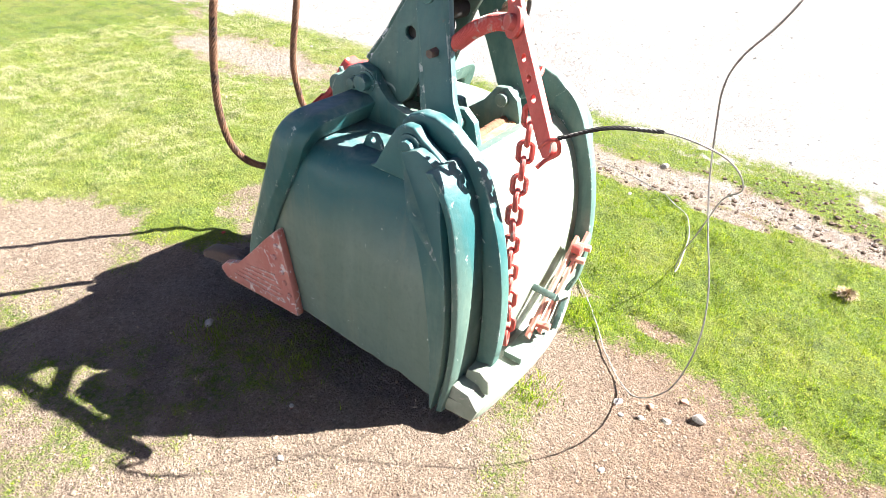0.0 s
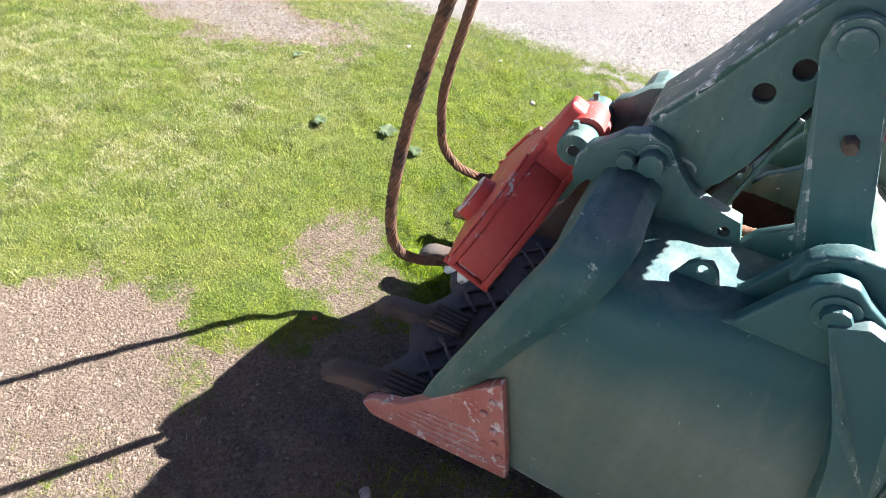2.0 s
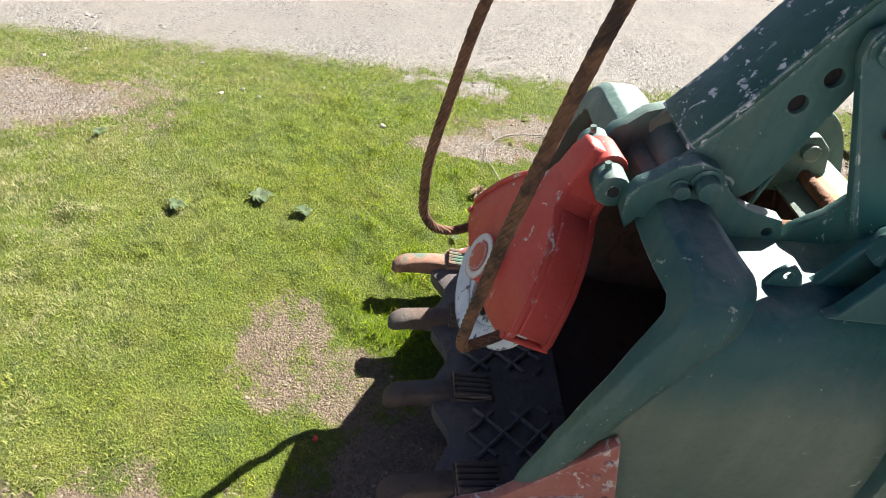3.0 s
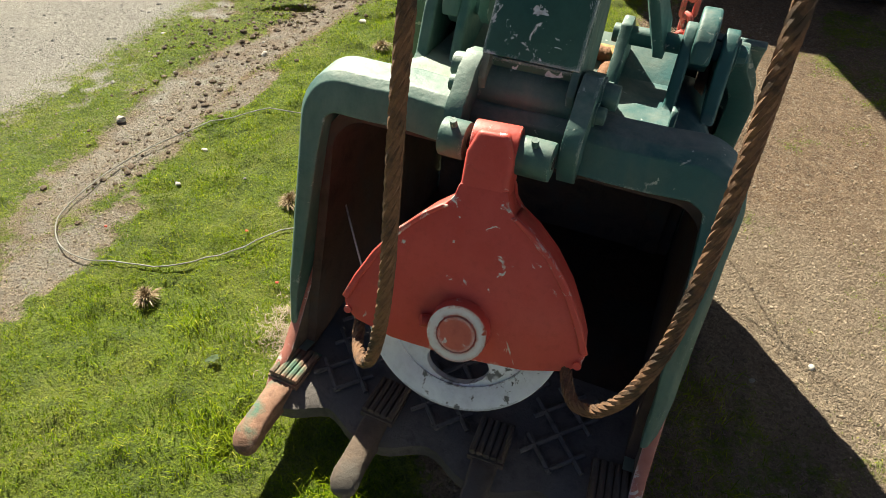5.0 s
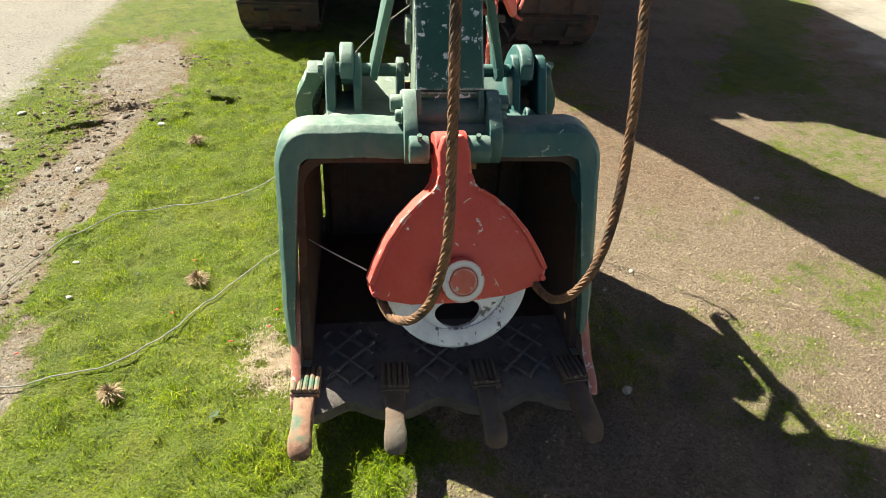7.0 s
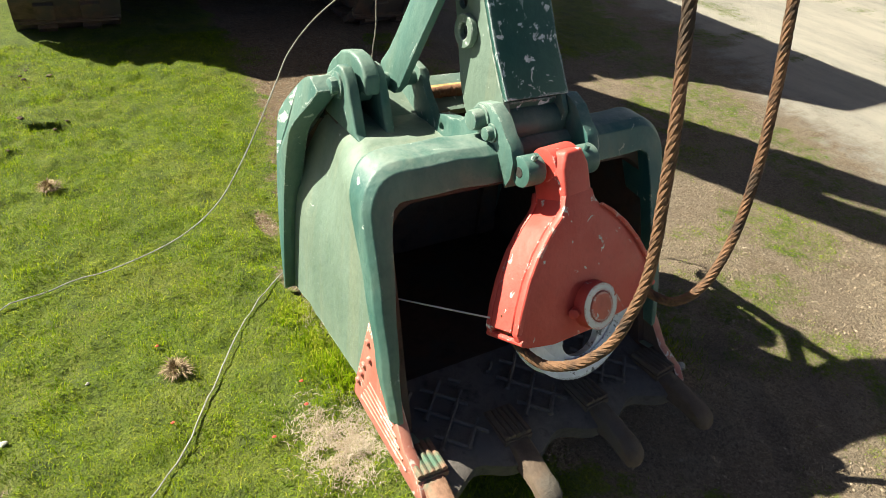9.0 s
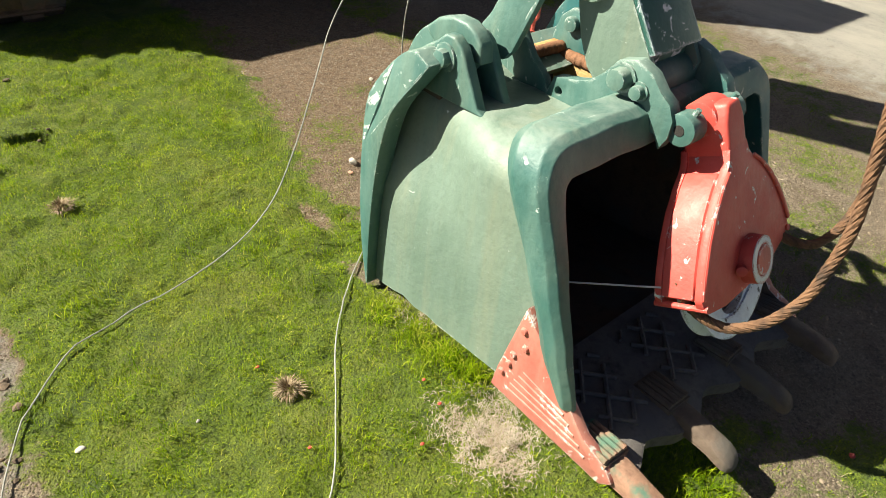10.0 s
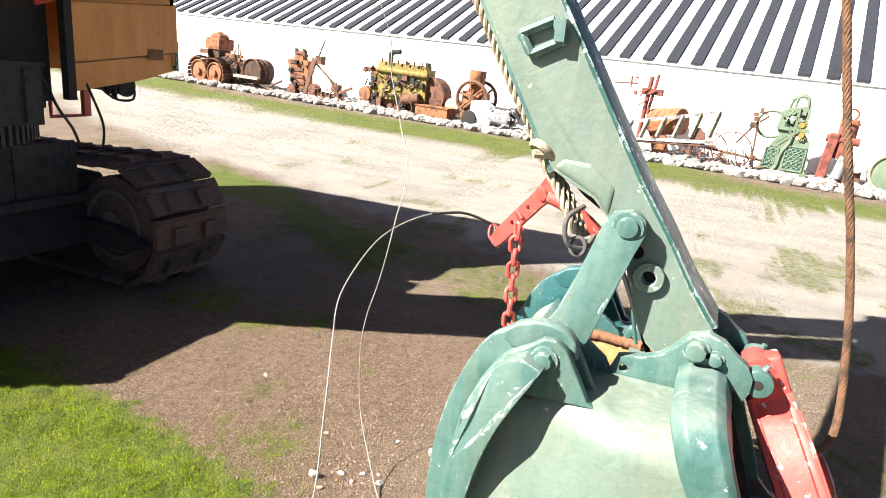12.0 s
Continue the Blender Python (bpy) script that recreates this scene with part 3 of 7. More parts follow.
for a, b in zip(TOOTH_X, TOOTH_X[1:]):
    c0, w = (a + b) / 2, 0.095
    for d in (-1, 1):
        for off in (-0.20, -0.10, 0.0, 0.10, 0.20):
            seg = []
            for k in range(13):
                u = -0.16 + 0.32 * k / 12
                x, y = c0 + (u + off) * 1.0, -0.46 + d * u * 1.0
                if abs(x - c0) < w and -0.585 < y < -0.31:
                    seg.append((x, y))
            if len(seg) > 1:
                p, q = seg[0], seg[-1]
                zz = [0.155 + 0.025 * (v + 0.62) / 0.34 + 0.006 for v in (p[1], q[1])]
                part("diamond_rib", rod((p[0], p[1], zz[0]), (q[0], q[1], zz[1]), 0.0075, n=6), LIP_STEEL, lip_ob)

for i, x in enumerate(TOOTH_X):
    turn = (3, 2, -2, -5)[i]
    m = Matrix.Translation((x, -0.60, 0.15)) @ Matrix.Rotation(radians(-turn), 4, "Z") @ Matrix.Rotation(radians(-3), 4, "X")
    bm = bmesh.new()
    sec = [(0.02, 0.034, 0.030, 0.026), (-0.03, 0.033, 0.030, 0.028), (-0.08, 0.030, 0.024, 0.030), (-0.125, 0.031, 0.014, 0.032), (-0.155, 0.035, 0.004, 0.036), (-0.178, 0.034, -0.010, 0.042), (-0.192, 0.025, -0.022, 0.045), (-0.198, 0.012, -0.030, 0.046)]
    rings = []
    for y, w, zt, zb in sec:
        c = [(-w, zt - 0.006), (-w * 0.8, zt), (w * 0.8, zt), (w, zt - 0.006), (w, -zb), (-w, -zb)]
        rings.append([bm.verts.new((u, y, v - 0.01)) for u, v in c])
    for A, B in zip(rings, rings[1:]):
        for k in range(6):
            bm.faces.new((A[k], A[(k + 1) % 6], B[(k + 1) % 6], B[k]))
    bm.faces.new(rings[0])
    bm.faces.new(rings[-1][::-1])
    bevel(bm, 0.007, 2, 40)
    bm.transform(m)
    tooth = pt("tooth", bm, TOOTH_MAT if i == 0 else STEEL, "worn digging tooth with traces of red and green paint" if i == 0 else "", True, 50)
    bm = bmesh.new()
    for k in range(5):
        u = -0.036 + 0.018 * k
        join(bm, rod((u, 0.11, 0.032), (u, 0.0, 0.034), 0.0085, 0.0095, 8, 0.003))
    box(-0.046, 0.046, -0.005, 0.12, -0.03, 0.026, 0.008, 2, bm)
    bm.transform(m)
    pt("tooth_socket", bm, TOOTH_MAT if i == 0 else STEEL, "", True, 40)


def mouth_frame():
    """The heavy rounded collar round the mouth: a raised bar over the deck and broad cheeks down the sides."""
    path = []
    cx, hw, top, r = -0.010, 0.460, 0.879, 0.058
    for k in range(13):
        path.append((-hw, 0.255 + (top - r - 0.255) * k / 12))
    for k in range(1, 8):
        a = math.pi - k * math.pi / 16
        path.append((-hw + r + r * math.cos(a), top - r + r * math.sin(a)))
    for k in range(11):
        path.append((-(hw - r) + 2 * (hw - r) * k / 10, top))
    for k in range(1, 8):
        a = math.pi / 2 - k * math.pi / 16
        path.append((hw - r + r * math.cos(a), top - r + r * math.sin(a)))
    for k in range(12, -1, -1):
        path.append((hw, 0.255 + (top - r - 0.255) * k / 12))
    bm = bmesh.new()
    rings = []
    for i, (x, z) in enumerate(path):
        a, b = path[max(i - 1, 0)], path[min(i + 1, len(path) - 1)]
        t = Vector((b[0] - a[0], b[1] - a[1])).normalized()
        nrm = Vector((-t.y, t.x))
        y = front_y(z)
        wob = 0.005 * noise.noise(Vector((x * 9, z * 9, 3))) + 0.002 * noise.noise(Vector((x * 31, z * 31, 7)))
        ring = []
        inn = float(np.interp(z, [0.30, 0.50, 0.74, 0.83, 0.87], [0.014, 0.002, -0.012, -0.026, -0.037]))
        rear = float(np.interp(z, [0.25, 0.34, 0.48, 0.62, 0.75], [0.03, 0.045, 0.052, 0.065, 0.088]))
        fore = float(np.interp(z, [0.25, 0.36, 0.50], [-0.040, -0.052, -0.048]))
        out = float(np.interp(z, [0.25, 0.40, 0.60], [0.045, 0.050, 0.052]))
        for u, v in ((inn, fore), (out - 0.016, fore), (out, fore + 0.022), (out, rear - 0.04), (out - 0.022, rear), (min(inn, 0.02), rear - 0.005)):
            ring.append(bm.verts.new((cx + x + nrm.x * (u + wob), y + v + wob + 0.37 * nrm.y * u, z + nrm.y * (u + wob))))
        rings.append(ring)
    for A, B in zip(rings, rings[1:]):
        for k in range(6):
            bm.faces.new((A[k], A[(k + 1) % 6], B[(k + 1) % 6], B[k]))
    bm.faces.new(rings[0])
    bm.faces.new(rings[-1][::-1])
    bmesh.ops.recalc_face_normals(bm, faces=bm.faces)
    return bevel(bm, 0.011, 3, 28)


pt("mouth_collar", mouth_frame(), GREEN, "thick green rounded collar with chipped edges", True, 50)
for s in (-1, 1):
    def sx(a, b):
        return (a, b) if s > 0 else (-b, -a)
    cheek = pt("lip_cheek", slab([(-0.635, 0.135), (-0.60, 0.095), (-0.19, 0.105), (-0.205, 0.20), (-0.265, 0.475), (-0.34, 0.40), (-0.44, 0.29), (-0.52, 0.205), (-0.60, 0.175)], *sx(0.469, 0.503), "x", 0.010, 2), RED_LIP, "worn red painted cast cheek with ridges")
    cheek.data.materials.append(STEEL)
    for poly in cheek.data.polygons:
        if poly.normal.x * s < -0.5:
            poly.material_index = 1
    for k, (y, z) in enumerate(((-0.275, 0.40), (-0.29, 0.345), (-0.255, 0.29), (-0.245, 0.245), (-0.225, 0.195))):
        part("rivet", rod((s * 0.498, y, z), (s * 0.511, y, z), 0.014, 0.009, 10, 0.002), RED_LIP, cheek, "", True)
    for k in range(5):
        y0 = -0.25 - 0.012 * k
        z0 = 0.135 + 0.027 * k
        part("ridge", rod((s * 0.501, y0, z0 + 0.012), (s * 0.501, y0 - 0.29 + 0.035 * k, z0 + 0.012 - 0.006 * k), 0.006, n=6), RED_LIP, cheek, "", True)

# curved flange along the rear edge of each side
OUTER = hts([(0.44, 0.03), (0.465, 0.20), (0.472, 0.36), (0.467, 0.50), (0.452, 0.64), (0.427, 0.77), (0.39, 0.855), (0.345, 0.905), (0.295, 0.928)])
INNER = hts([(0.235, 0.905), (0.262, 0.855), (0.298, 0.79), (0.332, 0.715), (0.365, 0.615), (0.39, 0.50), (0.412, 0.35), (0.426, 0.2), (0.432, 0.06)])
rib_o = [(0.29, 1.005), (0.345, 0.995), (0.41, 0.96), (0.46, 0.90), (0.505, 0.80), (0.545, 0.68), (0.575, 0.52), (0.585, 0.36), (0.575, 0.22), (0.55, 0.13)]
rib_i = [(0.505, 0.13), (0.515, 0.3), (0.505, 0.5), (0.475, 0.66), (0.43, 0.78), (0.37, 0.86), (0.29, 0.90), (0.235, 0.885), (0.205, 0.915), (0.205, 0.955), (0.235, 0.99)]
for s in (-1, 1):
    bm = slab([p[:2] for p in spline([(a, b, 0) for a, b in OUTER], 3)] + [p[:2] for p in spline([(a, b, 0) for a, b in INNER], 3)], *sx(0.442, 0.508), "x", 0.010, 2)
    for v in bm.verts:
        # the upper end leans in to meet the pivot ear
        v.co.x -= s * 0.062 * float(sstep(0.76, 0.95, np.array(v.co.z)))
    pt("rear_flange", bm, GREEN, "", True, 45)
    pt("inner_web", slab([(0.25, 0.855), (0.30, 0.70), (0.35, 0.48), (0.43, 0.48), (0.41, 0.70), (0.37, 0.815), (0.33, 0.865)], *sx(0.345, 0.372), "x", 0.003, 1), INSIDE)
    back = [p[:2] for p in spline([(a + (0.036 if s > 0 else 0.006), b, 0) for a, b in OUTER[:8]], 3)]
    pt("flange_web", slab(back + [(a - 0.026, b - 0.010) for a, b in back[::-1]], *((0.330, 0.490) if s > 0 else (-0.428, -0.330)), "x", 0.004, 1), GREEN, "", True, 45)
    pt("rear_post", slab([(0.40, 0.08), (0.44, 0.08), (0.44, 0.5), (0.42, 0.66), (0.39, 0.74), (0.36, 0.72), (0.40, 0.6)], *sx(0.335, 0.40)), INSIDE)
    pt("door_rib", slab([p[:2] for p in spline([(a, b, 0) for a, b in rib_o], 3)] + [p[:2] for p in spline([(a, b, 0) for a, b in rib_i], 3)], *sx(0.298, 0.343), "x", 0.008, 2), GREEN, "curved green door rib", True, 45)
    pin = pt("pivot_pin", rod((0.40 * s, 0.246, 0.94), (0.10 * s, 0.246, 0.94), 0.024, bev=0.003), GREEN, "", True)
    part("nut", rod((0.398 * s, 0.246, 0.94), (0.424 * s, 0.246, 0.94), 0.027, 0.025, 10, 0.005), GREEN, pin, "", True, 30)
    part("washer", rod((0.394 * s, 0.246, 0.94), (0.403 * s, 0.246, 0.94), 0.040, n=20, bev=0.002), GREEN, pin, "", True, 30)
    for xa, th, back in ((0.361, 0.035, 0.37), (0.269, 0.030, 0.32)):
        ear = slab(hts([(0.085, 0.80), (0.112, 0.815), (0.165, 0.912), (0.192, 0.955), (0.222, 0.974), (0.256, 0.973), (0.288, 0.946), (back - 0.04, 0.92), (back, 0.892), (back, 0.83), (back - 0.03, 0.79)]), *sx(xa, xa + th), "x", 0.008, 3)
        pt("pivot_ear", ear, GREEN, "", True, 40)
    lug = slab(hts([(0.165, 0.905), (0.172, 0.955), (0.198, 0.982), (0.235, 0.998), (0.29, 0.998), (0.35, 0.978), (0.40, 0.938), (0.36, 0.90)]), *sx(0.296, 0.345), "x", 0.010, 3)
    pt("door_lug", lug, GREEN, "", True, 40)
    # inner hinge lugs and rib beside the centre gap
    pt("hinge_lug", slab([(0.08, 0.82), (0.31, 0.80), (0.32, 0.88), (0.30, 0.95), (0.26, 0.985), (0.215, 0.98), (0.17, 0.92), (0.11, 0.875)], *sx(0.118, 0.146), "x", 0.006, 2), GREEN, "", True, 40)
door = spline([(0.36, 0.875, 0), (0.44, 0.80, 0), (0.495, 0.66, 0), (0.52, 0.5, 0), (0.52, 0.3, 0), (0.50, 0.12, 0), (0.485, 0.06, 0)], 4)
door_ob = pt("door_plate", slab([p[:2] for p in door] + [(p.x - 0.025, p.y - 0.006) for p in door[::-1]], -0.286, 0.316), PALE_GREEN, "pale green curved door plate", True, 40)
# Added lining, coloured dark to stand in for shade on the door's inside.
pt("door_lining", slab([(p.x - 0.082, p.y - 0.012) for p in door[4:]] + [(p.x - 0.090, p.y - 0.014) for p in door[:3:-1]], -0.424, 0.436), INSIDE, "inner face of the door, darkened for the shaded interior")
pt("door_top", slab([(0.24, 0.79), (0.30, 0.835), (0.375, 0.865), (0.36, 0.885), (0.29, 0.86), (0.20, 0.83)], -0.28, 0.31), GREEN_SIDE)
OCHRE = rusty("ochre_rust", (0.34, 0.19, 0.06), (0.50, 0.33, 0.14), (0.28, 0.13, 0.04), 12)
pt("throat_wall", box(0.112, 0.140, -0.04, 0.27, 0.68, 0.845, 0.006), OCHRE, "ochre rusted wall inside the deck opening", True, 40)
pt("throat_sill", box(-0.10, 0.135, 0.262, 0.31, 0.80, 0.872, 0.006), OCHRE, "", True, 40)
for line in ([(0.118, -0.04 + 0.31 * k / 90, 0.845) for k in range(91)], [(-0.095 + 0.21 * k / 70, 0.264, 0.868) for k in range(71)]):
    crust = bmesh.new()
    tube(line, 0.019, 10, crust)
    for v in crust.verts:
        v.co += 0.006 * noise.noise_vector(v.co * 9) + 0.004 * noise.noise_vector(v.co * 170)
    pt("rust_crust", crust, RUST, "thick flaking rust round the opening", True, 80)

# bottom rail behind the door, with its latch
rail = [(-0.42, 0.485), (-0.32, 0.55), (0, 0.615), (0.40, 0.60), (0.47, 0.56), (0.48, 0.45), (-0.44, 0.45)]
pt("latch_rail", slab([p[:2] for p in spline([(a, b, 0) for a, b in rail[:5]], 4)] + rail[5:], 0.045, 0.105, "z", 0.01, 2), PALE_GREEN, "pale worn rail under the door", True, 40)
for s in (-1, 1):
    far_y = 0.0 if s > 0 else 0.115
    pt("rail_end", slab([(0.44, 0.03), (0.58 - far_y, 0.04), (0.60 - far_y, 0.10), (0.56 - far_y, 0.155), (0.50 - far_y * 0.4, 0.165), (0.45, 0.12)], *sx(0.40, 0.47), "x", 0.008, 2), PALE_GREEN, "", True, 40)
    if s > 0:
        pt("door_foot", slab([(0.50, 0.12), (0.60, 0.13), (0.595, 0.19), (0.56, 0.215), (0.51, 0.20)], *sx(0.31, 0.41), "x", 0.008, 2), PALE_GREEN, "", True, 40)
PINK = paint("sun_bleached_red_paint", (0.52, 0.24, 0.18), (0.46, 0.17, 0.12), (0.55, 0.5, 0.45), 0.8, 0.6, faded=(0.62, 0.40, 0.32))
latch = thing("door_latch", (0.0, 0.0, 0.0), "sun-bleached red latch bars held by a green staple", "latch")
for dx, dy in ((0.0, 0.0), (-0.052, 0.020)):
    p, q = Vector((0.115 + dx, 0.572 + dy, 0.16)), Vector((-0.215 + dx, 0.565 + dy, 0.425))
    ax_ = (q - p).normalized()
    m_ = Matrix((ax_, Vector((0, 1, 0)), ax_.cross(Vector((0, 1, 0))))).transposed().to_4x4()
    m_.translation = p
    bm = box(0, (q - p).length, -0.006, 0.006, -0.021, 0.021, 0.003)
    bm.transform(m_)
    part("bar", bm, PINK, latch, "", True, 40)
for x, z in ((-0.20, 0.40), (-0.16, 0.365), (0.06, 0.19)):
    part("bolt", rod((x, 0.55, z), (x - 0.012, 0.625, z), 0.015, n=6, bev=0.003), PINK, latch)
part("roller", rod((-0.17, 0.57, 0.405), (-0.17, 0.605, 0.405), 0.019, n=18, bev=0.004), CHAIN_RED, latch, "", True)
st_pts = [(0.02, 0.52, 0.31), (0.02, 0.615, 0.305), (-0.035, 0.62, 0.29), (-0.05, 0.62, 0.27), (0.0, 0.615, 0.155), (0.015, 0.53, 0.145)]
bm = bmesh.new()
for a, b in zip(st_pts, st_pts[1:]):
    join(bm, rod(a, b, 0.017, n=4, bev=0.003))
part("staple", bm, GREEN, latch, "green bent staple", True, 40)
part("keeper", box(-0.24, -0.16, 0.535, 0.575, 0.235, 0.27, 0.008), GREEN_SIDE, latch)
part("foot_plate", box(0.02, 0.20, 0.53, 0.60, 0.105, 0.13, 0.006), GREEN_SIDE, latch)

# centre bracket that carries the stick and the hoist block
for s in (-1, 1):
    prof = hts([(-0.283, 0.812), (-0.300, 0.85), (-0.300, 0.895), (-0.280, 0.93), (-0.25, 0.948), (-0.213, 0.983), (-0.165, 1.0), (-0.115, 0.984), (-0.08, 0.938), (-0.04, 0.900), (0.0, 0.885), (0.075, 0.868), (0.10, 0.80), (-0.19, 0.80), (-0.23, 0.845), (-0.262, 0.845)])
    bracket = pt("stick_bracket", slab(prof, *sx(0.108, 0.148), "x", 0.007, 2, holes=[(0.052, 0.858, 0.013)]), GREEN, "", True, 40)
    for y, z, r in ((-0.139, 0.974, 0.030), (-0.193, 0.957, 0.020)):
        part("bolt", rod((s * 0.146, y, z), (s * (0.146 + 1.3 * r), y, z), r, r * 0.93, 10, 0.004), GREEN, bracket, "", True, 40)
        part("washer", rod((s * 0.146, y, z), (s * 0.153, y, z), r * 1.3, n=16), GREEN, bracket, "", True, 40)
for x0, x1 in ((-0.137, -0.079), (0.026, 0.103)):
    sl = pt("block_sleeve", rod((x0, -0.317, 0.902), (x1, -0.317, 0.902), 0.042, n=24, bev=0.006), GREEN, "", True, 40)
    part("grease_nipple", rod(((x0 + x1) / 2, -0.33, 0.942), ((x0 + x1) / 2, -0.335, 0.959), 0.008, n=8), GREEN, sl, "", True)
# Pin ends are coloured dark for the shaded bore in each sleeve.
pt("block_pin", rod((-0.1385, -0.317, 0.902), (0.1045, -0.317, 0.902), 0.014, n=16), DARK, "", True)
pt("cross_tube", rod((-0.11, -0.145, 0.945), (0.11, -0.145, 0.945), 0.045, n=24), GREEN, "", True, 40)
for x, y in ((0.31, 0.03),):
    pt("lifting_eye", slab([(-0.045, 0.83), (0.045, 0.83), (0.03, 0.865), (0.012, 0.885), (-0.012, 0.885), (-0.03, 0.865)], 0.0, 0.016, "x", 0.003, 1, holes=[(0.0, 0.862, 0.010)]), GREEN, "", True).location = (x, y, 0)

# struts from the door pivots up to the stick
for s in (-1, 1):
    bm = slab(hts([(0.160, 0.925), (0.118, 1.06), (0.074, 1.20), (0.054, 1.255), (0.058, 1.30), (0.098, 1.325), (0.15, 1.315), (0.178, 1.265), (0.222, 1.12), (0.265, 1.0), (0.295, 0.955), (0.30, 0.91), (0.25, 0.885), (0.19, 0.893)]), -0.013, 0.013, "x", 0.005, 2)
    for v in bm.verts:
        v.co.x += s * float(np.interp(v.co.z, [0.88, 0.97, 1.28, 1.4], [0.225, 0.222, 0.135, 0.13] if s > 0 else [0.228, 0.226, 0.165, 0.16]))
    strut = pt("strut", bm, GREEN, "green strut plate from pivot to stick", True, 40)
    far = 0.0 if s > 0 else 0.03
    part("pin_head", rod((s * 0.10, 0.105, 1.312), (s * (0.163 + far), 0.105, 1.312), 0.033, 0.031, 20, 0.004), GREEN, strut, "", True, 40)
    part("collar", rod((s * 0.12, 0.105, 1.312), (s * (0.152 + far), 0.105, 1.312), 0.045, n=20), GREEN, strut, "", True, 40)
    if s > 0:
        part("nut", rod((s * 0.18, 0.168, 1.155), (s * 0.218, 0.168, 1.155), 0.016, 0.014, 6, 0.002), STEEL, strut, "", True, 30)

for ob in bucket.children:
    if ob.name.split(".")[0] in ("stick_bracket", "block_sleeve", "block_pin", "cross_tube", "strut", "pivot_pin", "pivot_ear", "hinge_lug", "door_lug", "door_rib"):
        ob.location.x += 0.016


# ---- dipper stick ----
stick = thing("dipper_stick", (0.022, 0, 0), "long green box-section dipper stick with chipped paint, bolted to the bucket", "dipper arm")
SIDE = [(-0.185, 0.885), (-0.03, 0.885), (0.005, 0.915), (0.042, 0.98), (0.080, 1.09), (0.11, 1.17), (0.16, 1.265), (0.225, 1.33), (0.30, 1.365), (0.36, 1.40),
        (0.62, 1.845), (2.35, 4.75), (2.20, 4.87), (0.40, 1.885), (0.28, 1.688), (0.093, 1.385), (-0.005, 1.245), (-0.09, 1.11), (-0.165, 1.01), (-0.20, 0.96)]
for s in (-1, 1):
    hl = [(0.008, 1.130, 0.021), (0.056, 1.193, 0.021)] if s > 0 else [(0.028, 1.124, 0.021), (0.075, 1.19, 0.021)]
    # Left plate toned as sunlit, right plate as shaded: one paint in two colours.
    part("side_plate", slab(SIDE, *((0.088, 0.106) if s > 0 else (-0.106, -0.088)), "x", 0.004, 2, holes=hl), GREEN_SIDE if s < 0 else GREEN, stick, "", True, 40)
FR = [(-0.178, 1.005), (-0.09, 1.118), (-0.005, 1.252), (0.093, 1.392), (0.28, 1.695), (0.40, 1.89), (2.20, 4.87)]
part("front_plate", slab([(y - 0.007, z + 0.005) for y, z in FR] + [(y + 0.012, z - 0.006) for y, z in FR[::-1]], -0.1035, 0.1035, "x", 0.004, 2), GREEN_DARK, stick, "dark green plate with white flaking patches", True, 40)
BK = [(0.36, 1.39), (0.62, 1.845), (2.35, 4.75)]
part("back_plate", slab([(y + 0.01, z - 0.006) for y, z in BK] + [(y - 0.012, z + 0.006) for y, z in BK[::-1]], -0.10, 0.10, "x", 0.004, 2), GREEN, stick, "", True, 40)
part("shoulder", slab([(0.17, 1.27), (0.22, 1.335), (0.29, 1.37), (0.36, 1.405), (0.33, 1.44), (0.24, 1.435), (0.16, 1.37)], -0.113, 0.113, "x", 0.02, 3), GREEN_SIDE, stick, "", True, 45)
# Added dark plugs stand in for the shade inside the stick's holes.
part("pin_bore", rod((-0.086, 0.02, 1.127), (0.086, 0.006, 1.130), 0.030, n=20), DARK, stick, "", True)
part("pin_bore", rod((-0.086, 0.075, 1.19), (0.086, 0.056, 1.193), 0.030, n=20), DARK, stick, "", True)
part("end_web", slab([(-0.155, 0.99), (-0.145, 0.90), (-0.125, 0.90), (-0.135, 0.99)], -0.09, 0.09), GREEN_DARK, stick)
part("foot_tube", rod((-0.104, -0.145, 0.918), (0.104, -0.145, 0.918), 0.052, n=24, bev=0.004), GREEN, stick, "", True, 40)
ring_cut = slab([(0.028 + 0.046 * math.cos(a * math.tau / 24), 1.124 + 0.046 * math.sin(a * math.tau / 24)) for a in range(24)], -0.126, -0.1065, "x", 0.003, 1, holes=[(0.028, 1.124, 0.021)])
part("eye_boss", ring_cut, GREEN_SIDE, stick, "", True, 40)
cleat = bmesh.new()
for a, b in (((0.502, 1.782), (0.462, 1.726)), ((0.462, 1.726), (0.372, 1.77)), ((0.372, 1.77), (0.404, 1.826)), ((0.404, 1.826), (0.502, 1.782))):
    join(cleat, rod((-0.122, *a), (-0.122, *b), 0.0145, n=4, bev=0.003))
box(-0.145, -0.105, 0.366, 0.396, 1.766, 1.828, 0.004, 1, cleat)
part("cleat", cleat, GREEN, stick, "", True, 40)
part("wedge", slab([(0.0, 0.90), (0.05, 0.93), (0.03, 1.04), (-0.01, 1.06)], 0.02, 0.05), DARK, stick)
part("trip_rod", rod((0.03, -0.02, 0.80), (0.01, 0.13, 1.12), 0.008, n=10), DARK, stick, "", True)
part("trip_link", rod((0.06, 0.04, 0.84), (0.05, 0.10, 1.08), 0.006, n=8), GREEN, stick, "", True)

# lashing of frayed rope along the back of the stick
lash = thing("rope_lashing", (0, 0, 0), "frayed weathered rope lashed along the stick", "rope")
